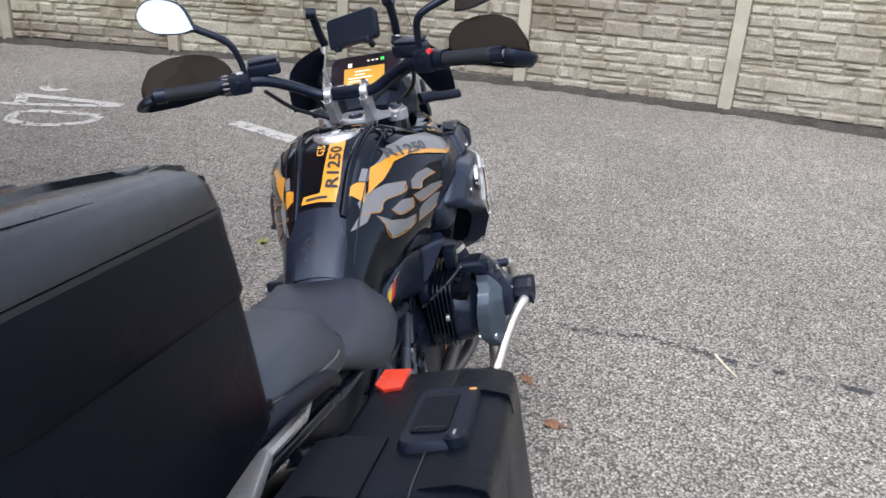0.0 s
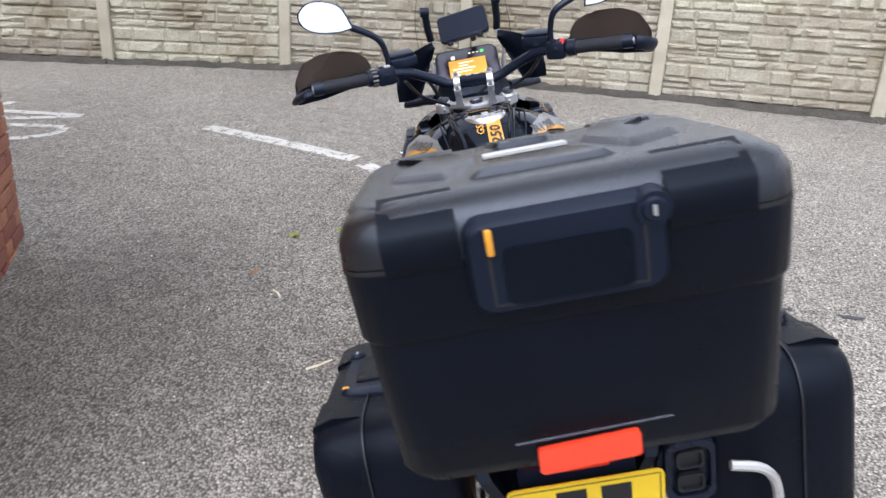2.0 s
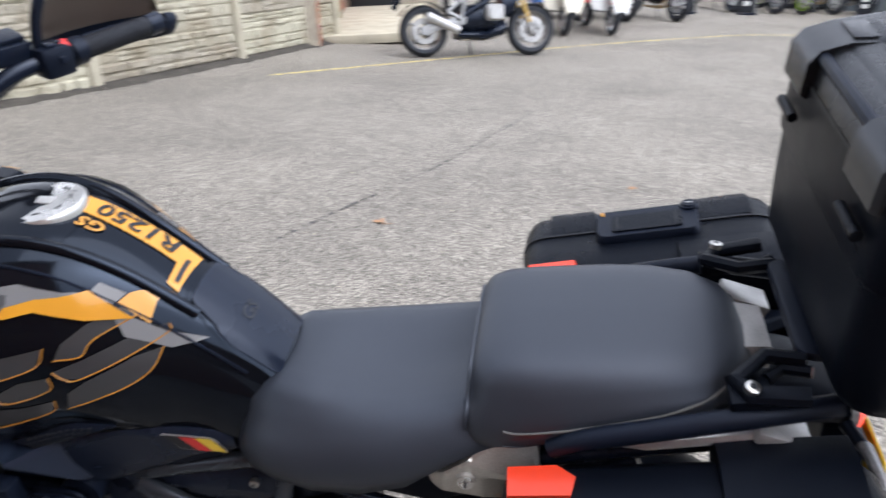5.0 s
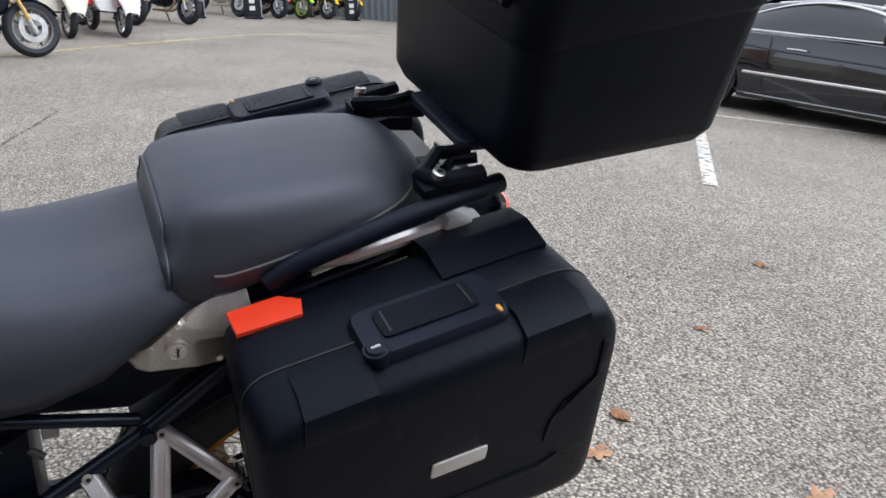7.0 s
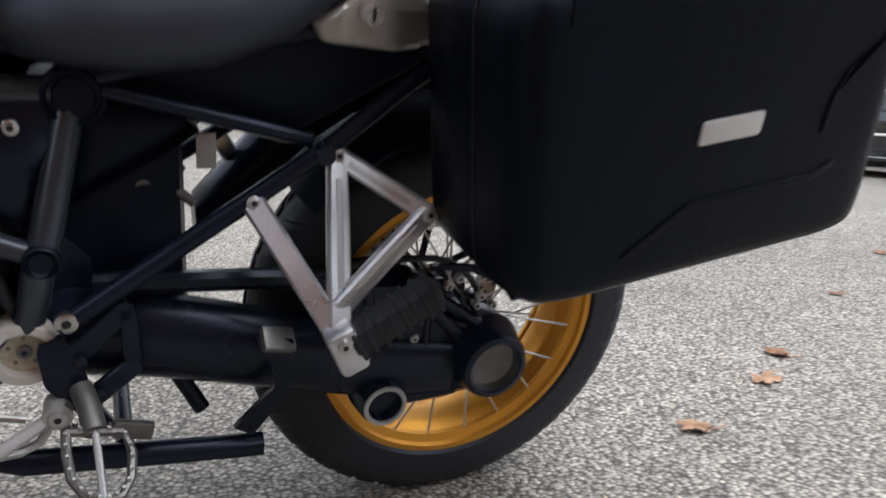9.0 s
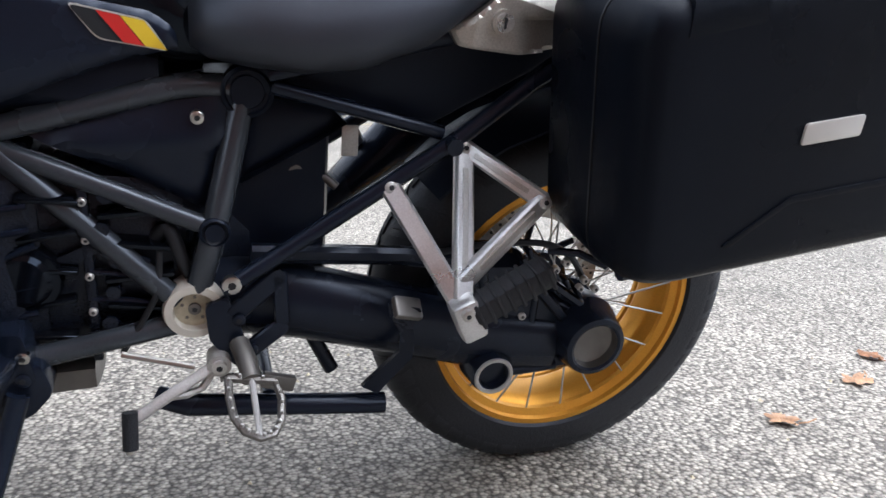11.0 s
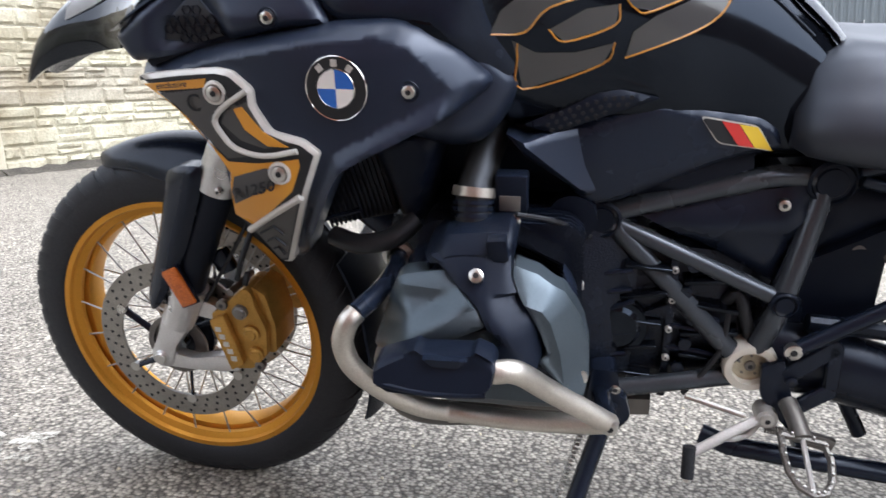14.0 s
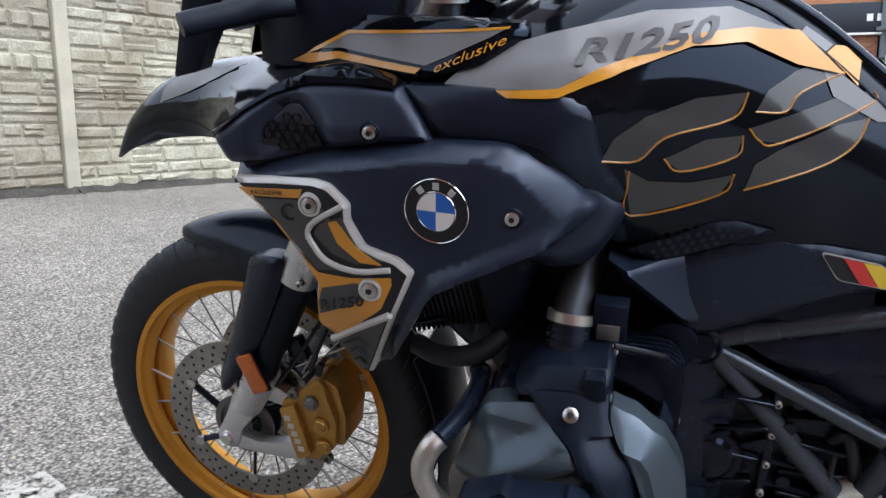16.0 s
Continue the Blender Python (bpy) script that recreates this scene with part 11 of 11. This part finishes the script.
def passage():
    """The brick side wall, concrete step and dark door past the end of the panel wall."""
    m = Vector((9.05, 3.30, 0))
    d = Vector((0.976, 0.217, 0))
    turn = math.degrees(math.atan2(d.y, d.x))
    g = gz(9.05, 3.3)
    w = empty("wall_side", pose(m.x, m.y, g, 0, 0, turn), "brown brick side wall with timber posts", "wall", kind="structure")
    part("masonry", box((3.2, 0.16, 1.3), (6.4, 0.22, 2.9)), MORTAR, w)
    bm = bmesh.new()
    for row in range(36):
        for k in range(29):
            x0 = 0.01 + 0.225 * k - (0.1125 if row % 2 else 0)
            q = [bm.verts.new(p) for p in ((max(0, x0), 0.052, 0.0 + 0.075 * row), (x0 + 0.215, 0.052, 0.075 * row), (x0 + 0.215, 0.052, 0.075 * row + 0.065), (max(0, x0), 0.052, 0.075 * row + 0.065))]
            r = [bm.verts.new((p.co.x, 0.038, p.co.z)) for p in q]
            bm.faces.new(r)
            for i in range(4):
                bm.faces.new((q[i], q[(i + 1) % 4], r[(i + 1) % 4], r[i]))
    part("brickwork", bm, BRICK_FAR, w)
    for x in (1.5, 3.6):
        part("post", box((x, 0.0, 1.3), (0.12, 0.10, 2.8), 0.01), TIMBER, w, "brown timber post")
    part("dark_door", box((6.35, -0.62, 1.05), (0.08, 1.1, 2.1), 0.01), SIGN_BLACK, w, "black door at the end of the passage")
    part("end_wall", box((6.52, -0.9, 1.4), (0.2, 2.2, 3.0)), MORTAR, w)
    st = part("step", box((3.35, -0.85, 0.035), (6.0, 1.70, 0.13), 0.012), POST, None, "")
    st.matrix_world = pose(m.x, m.y, g, 0, -0.6, turn)
    tagged(st, "pale worn concrete slab beside the wall", "pavement", kind="structure")


passage()

# ---- the clad workshop, its fence and the trees ----


def workshop():
    a, b = Vector((20.6, -13.2, 0)), Vector((18.2, -19.9, 0))
    d = (b - a).normalized()
    turn = math.degrees(math.atan2(d.y, d.x))
    L = (b - a).length
    z0 = gz(19.4, -16.5)
    s = empty("workshop_building", pose(a.x, a.y, z0, 0, 0, turn), "grey sheet clad workshop with a roller shutter", "building", kind="structure")
    # local x along the front, local y away from the yard
    part("wall", box((L / 2 - 4, 4.1, 2.25), (L + 8, 8.0, 4.5)), CLADDING, s)
    bm = bmesh.new()
    n = int((L + 8) / 0.2)
    for k in range(n):
        x = -8 + 0.2 * k
        q = [bm.verts.new(p) for p in ((x, 0.1, 0), (x + 0.03, 0.07, 0), (x + 0.09, 0.07, 0), (x + 0.12, 0.1, 0))]
        t = [bm.verts.new((p.co.x, p.co.y, 4.45)) for p in q]
        for i in range(3):
            bm.faces.new((q[i], q[i + 1], t[i + 1], t[i]))
    part("cladding_ribs", bm, CLADDING, s)
    part("gable", loft([[(L + 0.06, 0.05, 4.45), (L + 0.06, 8.1, 4.45), (L - 3.2, 8.1, 6.0), (L - 3.2, 0.05, 6.0)], [(-8, 0.05, 4.45), (-8, 8.1, 4.45), (-8, 8.1, 6.0), (-8, 0.05, 6.0)]]), CLADDING, s)
    part("gutter", box((L / 2 - 4, 0.02, 4.45), (L + 8.2, 0.12, 0.12), 0.02), CLADDING, s)
    part("corner_trim", box((L, 0.05, 2.2), (0.16, 0.16, 4.4), 0.01), SHUTTER, s)
    sh = part("roller_shutter", box((0.6, 0.05, 1.6), (2.4, 0.06, 3.2)), SHUTTER, s, "grey roller shutter")
    for k in range(32):
        part("slat", box((0.6, 0.012, 0.05 + 0.1 * k), (2.36, 0.03, 0.085), 0.012), SHUTTER, sh)
    sg = part("sign_board", box((3.15, 0.02, 2.62), (1.95, 0.06, 1.34), 0.01), SIGN_BLACK, s, "black notice board with red and white lines")
    part("sign_line", box((3.15, -0.014, 3.02), (1.60, 0.006, 0.17)), SIGN_RED, sg)
    for z, w in ((2.74, 1.10), (2.52, 1.62), (2.30, 0.80)):
        for k in range(int(w / 0.18)):
            part("sign_line", box((3.15 - w / 2 + 0.18 * k + 0.08, -0.014, z), (0.15, 0.006, 0.10)), SIGN_WHITE, sg)
    part("sign_line", box((3.15, -0.014, 2.10), (1.2, 0.006, 0.10)), SIGN_RED, sg)
    part("yellow_board", box((2.75, 0.02, 1.25), (1.7, 0.05, 1.15), 0.01), SIGN_YELLOW, s, "yellow painted board")
    part("board_mark", box((2.55, -0.008, 1.2), (0.5, 0.005, 0.5)), SIGN_BLACK, s)
    for x in (3.3, 5.6):
        w = part("window", box((x, 0.055, 3.85), (0.72, 0.05, 0.70)), WINDOW, s, "small dark window")
        for dx, dz, sx, sz in ((0, 0.37, 0.82, 0.07), (0, -0.37, 0.82, 0.07), (0.38, 0, 0.07, 0.8), (-0.38, 0, 0.07, 0.8), (0.0, 0, 0.05, 0.7)):
            part("window_frame", box((x + dx, 0.02, 3.85 + dz), (sx, 0.06, sz), 0.01), CLADDING, w)
    part("wall_lamp", box((4.35, -0.05, 3.32), (0.22, 0.18, 0.14), 0.03), SIGN_WHITE, s, "white flood lamp")
    lt = part("lean_to", box((5.6, -0.75, 1.15), (2.6, 1.5, 2.3), 0.02), SHUTTER, s, "grey lean-to shed")
    part("shed_door", box((5.9, -1.515, 1.15), (1.5, 0.03, 2.0)), TIMBER, lt)


workshop()


def palisade():
    a, b = Vector((16.5, -15.0, 0)), Vector((9.4, -22.5, 0))
    d = (b - a).normalized()
    turn = math.degrees(math.atan2(d.y, d.x))
    L = (b - a).length
    f = empty("palisade_fence", pose(a.x, a.y, gz(a.x, a.y), 0, math.degrees(-math.atan((gz(b.x, b.y) - gz(a.x, a.y)) / L)), turn), "galvanised steel palisade fence with pointed pales", "fence")
    pale = bpy.data.meshes.new("pale")
    bm = loft([[(x, y, z) for x, y in ((-0.034, 0.0), (0.0, -0.018), (0.034, 0.0), (0.0, -0.012))] for z in (0.05, 1.88)], cap=True)
    t = bm.verts.new((0, -0.01, 2.02))
    ring = [v for v in bm.verts if abs(v.co.z - 1.88) < 1e-4]
    for k in range(4):
        bm.faces.new((ring[k], ring[(k + 1) % 4], t))
    bm.to_mesh(pale)
    bm.free()
    pale.materials.append(FENCE_STEEL)
    for k in range(int(L / 0.15)):
        ob = new("pale", pale)
        ob.parent = f
        ob.matrix_local = Matrix.Translation((0.15 * k, 0, 0))
    for z in (0.45, 1.6):
        part("rail", box((L / 2, 0.03, z), (L, 0.04, 0.05), 0.005), FENCE_STEEL, f)
    for k in range(5):
        part("fence_post", box((L * k / 4, 0.07, 0.95), (0.10, 0.06, 1.95), 0.006), FENCE_STEEL, f)


palisade()


def tree(x, y, h, r, seed):
    rng = random.Random(seed)
    t = empty("tree", pose(x, y, gz(x, y) - 0.1), "leafy broadleaf tree behind the fence", "tree", "trees behind the fence")
    trunk = tube([(0, 0, 0), (0.06, 0.05, h * 0.3), (-0.05, 0.1, h * 0.55), (0.05, 0.0, h * 0.85)], 0.20, 10, bend=4, taper=0.25)
    limbs = []
    for k in range(9):
        a, z = 2.4 * k, h * (0.28 + 0.06 * k)
        limbs.append(tube([(0, 0, z), (0.45 * r * math.cos(a), 0.45 * r * math.sin(a), z + 0.5), (0.8 * r * math.cos(a), 0.8 * r * math.sin(a), z + 1.0)], 0.06, 6, bend=3, taper=0.3))
    part("trunk", joined(trunk, *limbs), BARK, t, "branching trunk")
    verts, faces = [], []
    for c in range(42):
        while True:
            p = Vector((rng.uniform(-1, 1), rng.uniform(-1, 1), rng.uniform(-1, 1)))
            if 0.25 < p.length < 1:
                break
        centre = Vector((p.x * r, p.y * r, h * 0.62 + p.z * h * 0.40))
        cr = rng.uniform(0.30, 0.62) * r * 0.6
        for _ in range(150):
            q = Vector((rng.gauss(0, 1), rng.gauss(0, 1), rng.gauss(0, 1))).normalized() * cr * rng.uniform(0.55, 1.1)
            o = centre + q
            u = Vector((rng.gauss(0, 1), rng.gauss(0, 1), rng.gauss(0, 0.5))).normalized()
            w = u.cross(Vector((rng.gauss(0, 1), rng.gauss(0, 1), 1))).normalized()
            k = rng.uniform(0.07, 0.14)
            i = len(verts)
            verts += [tuple(o - u * k), tuple(o + w * k * 0.5), tuple(o + u * k), tuple(o - w * k * 0.5)]
            faces.append((i, i + 1, i + 2, i + 3))
    me = bpy.data.meshes.new("crown")
    me.from_pydata(verts, [], faces)
    me.materials.append(FOLIAGE)
    ob = new("crown", me)
    ob.parent = t


for x, y, h, r, seed in ((16.2, -24.2, 6.0, 2.3, 1), (13.2, -25.8, 6.6, 2.6, 2), (10.0, -25.5, 5.6, 2.4, 3), (6.5, -26.5, 6.2, 2.6, 4), (19.5, -27.0, 5.5, 2.0, 5), (2.0, -27.0, 6.0, 2.8, 6)):
    tree(x, y, h, r, seed)

def added_walls():
    """Plain unseen walls added behind the walk to darken reflections; they close the yard."""
    for name, x, y, lx, ly in (("wall_boundary_west", -7.5, -6.0, 0.25, 26.0), ("wall_boundary_south", -4.0, -17.0, 9.0, 0.25)):
        ob = part(name, box((0, 0, 1.5), (lx, ly, 4.6), 0.02), ADDED_WALL)
        ob.matrix_world = pose(x, y, gz(x, y))
        tagged(ob, "plain dark brick wall added out of view to darken reflections", "wall", kind="structure")


ADDED_WALL = material("dull brick of the unseen walls", (0.13, 0.085, 0.065), 0.9, vary=0.25, vary_scale=1.5, grain=0.2, grain_scale=20, bump=0.4, bump_scale=30)
added_walls()

# ---- leaves and twigs on the ground ----
LEAF_PALE = material("fallen tan leaf", (0.37, 0.215, 0.125), 0.75, vary=0.3, vary_scale=30, grain=0.2, grain_scale=200, bump=0.4)


def leaf(x, y, size, mat, label, lobes, seed):
    rng = random.Random(seed)
    n = 36
    bm = bmesh.new()
    mid = bm.verts.new((0, 0, 0.010))
    ring = []
    for k in range(n):
        a = 2 * math.pi * k / n
        lob = abs(math.sin(lobes * a / 2 + 0.4)) ** 0.7 if lobes else 0.55 + 0.45 * abs(math.cos(a))
        r = size * (0.42 + 0.58 * lob) * (0.72 + 0.28 * abs(math.cos(a / 2))) * rng.uniform(0.9, 1.1) / 2
        ring.append(bm.verts.new((r * math.cos(a), r * 0.8 * math.sin(a), 0.004 + 0.35 * r * abs(math.sin(a * 1.5 + seed)) * rng.uniform(0.3, 1.0))))
    for k in range(n):
        bm.faces.new((mid, ring[k], ring[(k + 1) % n]))
    stem = tube([(size * 0.42, 0, 0.005), (size * 0.62, 0.01, 0.006), (size * 0.8, 0.03, 0.008)], 0.0016, 5)
    bm = joined(bm, stem)
    m = ground_pose(x, y, rng.uniform(0, 360))
    me = bpy.data.meshes.new("leaf")
    bm.to_mesh(me)
    bm.free()
    me.materials.append(mat)
    ob = new("leaf", me)
    ob.matrix_world = m
    tagged(ob, label, "leaf", "fallen leaves")
    return smooth(ob, 60)


BROWN, GREEN = "curled brown fallen leaf on the asphalt", "small green fallen leaf on the asphalt"
for k, (x, y, size, mat, label, lobes) in enumerate((
        (0.405, 1.172, 0.075, LEAF_BROWN, BROWN, 5), (0.316, 1.414, 0.07, LEAF_BROWN, BROWN, 5), (-0.06, -0.53, 0.085, LEAF_PALE, BROWN, 5), (0.07, -0.86, 0.09, LEAF_PALE, BROWN, 5),
        (0.20, -1.04, 0.075, LEAF_BROWN, BROWN, 0), (-0.31, -1.26, 0.12, LEAF_PALE, BROWN, 7), (0.96, -2.48, 0.08, LEAF_BROWN, BROWN, 5), (2.5, 1.0, 0.09, LEAF_PALE, BROWN, 5),
        (0.83, 0.78, 0.06, LEAF_GREEN, GREEN, 0), (-1.02, 2.34, 0.08, LEAF_GREEN, GREEN, 5), (-0.79, 2.41, 0.06, LEAF_GREEN, GREEN, 0), (-0.73, 1.93, 0.05, LEAF_BROWN, BROWN, 0),
        (-0.58, 1.45, 0.06, LEAF_BROWN, BROWN, 5), (-1.14, 1.90, 0.05, LEAF_BROWN, BROWN, 0), (1.7, -1.2, 0.06, LEAF_PALE, BROWN, 5), (0.55, -1.7, 0.06, LEAF_BROWN, BROWN, 5),
        (3.4, -0.4, 0.07, LEAF_PALE, BROWN, 5), (-1.25, -0.35, 0.05, LEAF_BROWN, BROWN, 0), (-0.95, -0.72, 0.045, LEAF_GREEN, GREEN, 0), (-0.88, 0.25, 0.05, LEAF_BROWN, BROWN, 5))):
    leaf(x, y, size, mat, label, lobes, 11 + k)
for x, y, head, l in ((1.063, 1.652, -72, 0.15), (-0.75, 1.15, 35, 0.11), (-1.0, 1.7, 120, 0.08)):
    st = part("stick", tube([(0, -l / 2, 0.004), (0.004, 0, 0.006), (-0.003, l / 2, 0.004)], 0.0055, 6, bend=3, taper=0.6), STRAW)
    st.matrix_world = ground_pose(x, y, head)
    tagged(st, "pale dry stick on the asphalt", "stick", "sticks on the ground")


def grit():
    """Loose chippings and crumbs of leaf strewn over the asphalt."""
    rng = random.Random(5)
    verts, faces = [], []
    for _ in range(900):
        x, y = rng.uniform(-2.0, 3.5), rng.uniform(-2.5, 4.0)
        k = rng.uniform(0.003, 0.008)
        z = gz(x, y)
        i = len(verts)
        a = rng.uniform(0, 6.3)
        for q, hgt in ((a, 0.1), (a + 2.1, 0.1), (a + 4.2, 0.1)):
            verts.append((x + k * math.cos(q), y + k * rng.uniform(0.6, 1) * math.sin(q), z - 0.001 + k * hgt))
        verts.append((x, y, z + k * 0.8))
        faces += [(i, i + 1, i + 3), (i + 1, i + 2, i + 3), (i + 2, i, i + 3)]
    me = bpy.data.meshes.new("grit")
    me.from_pydata(verts, [], faces)
    me.materials.append(STRAW)
    tagged(new("grit", me), "loose pale grit and leaf crumbs on the asphalt", "grit", kind="stuff")


grit()
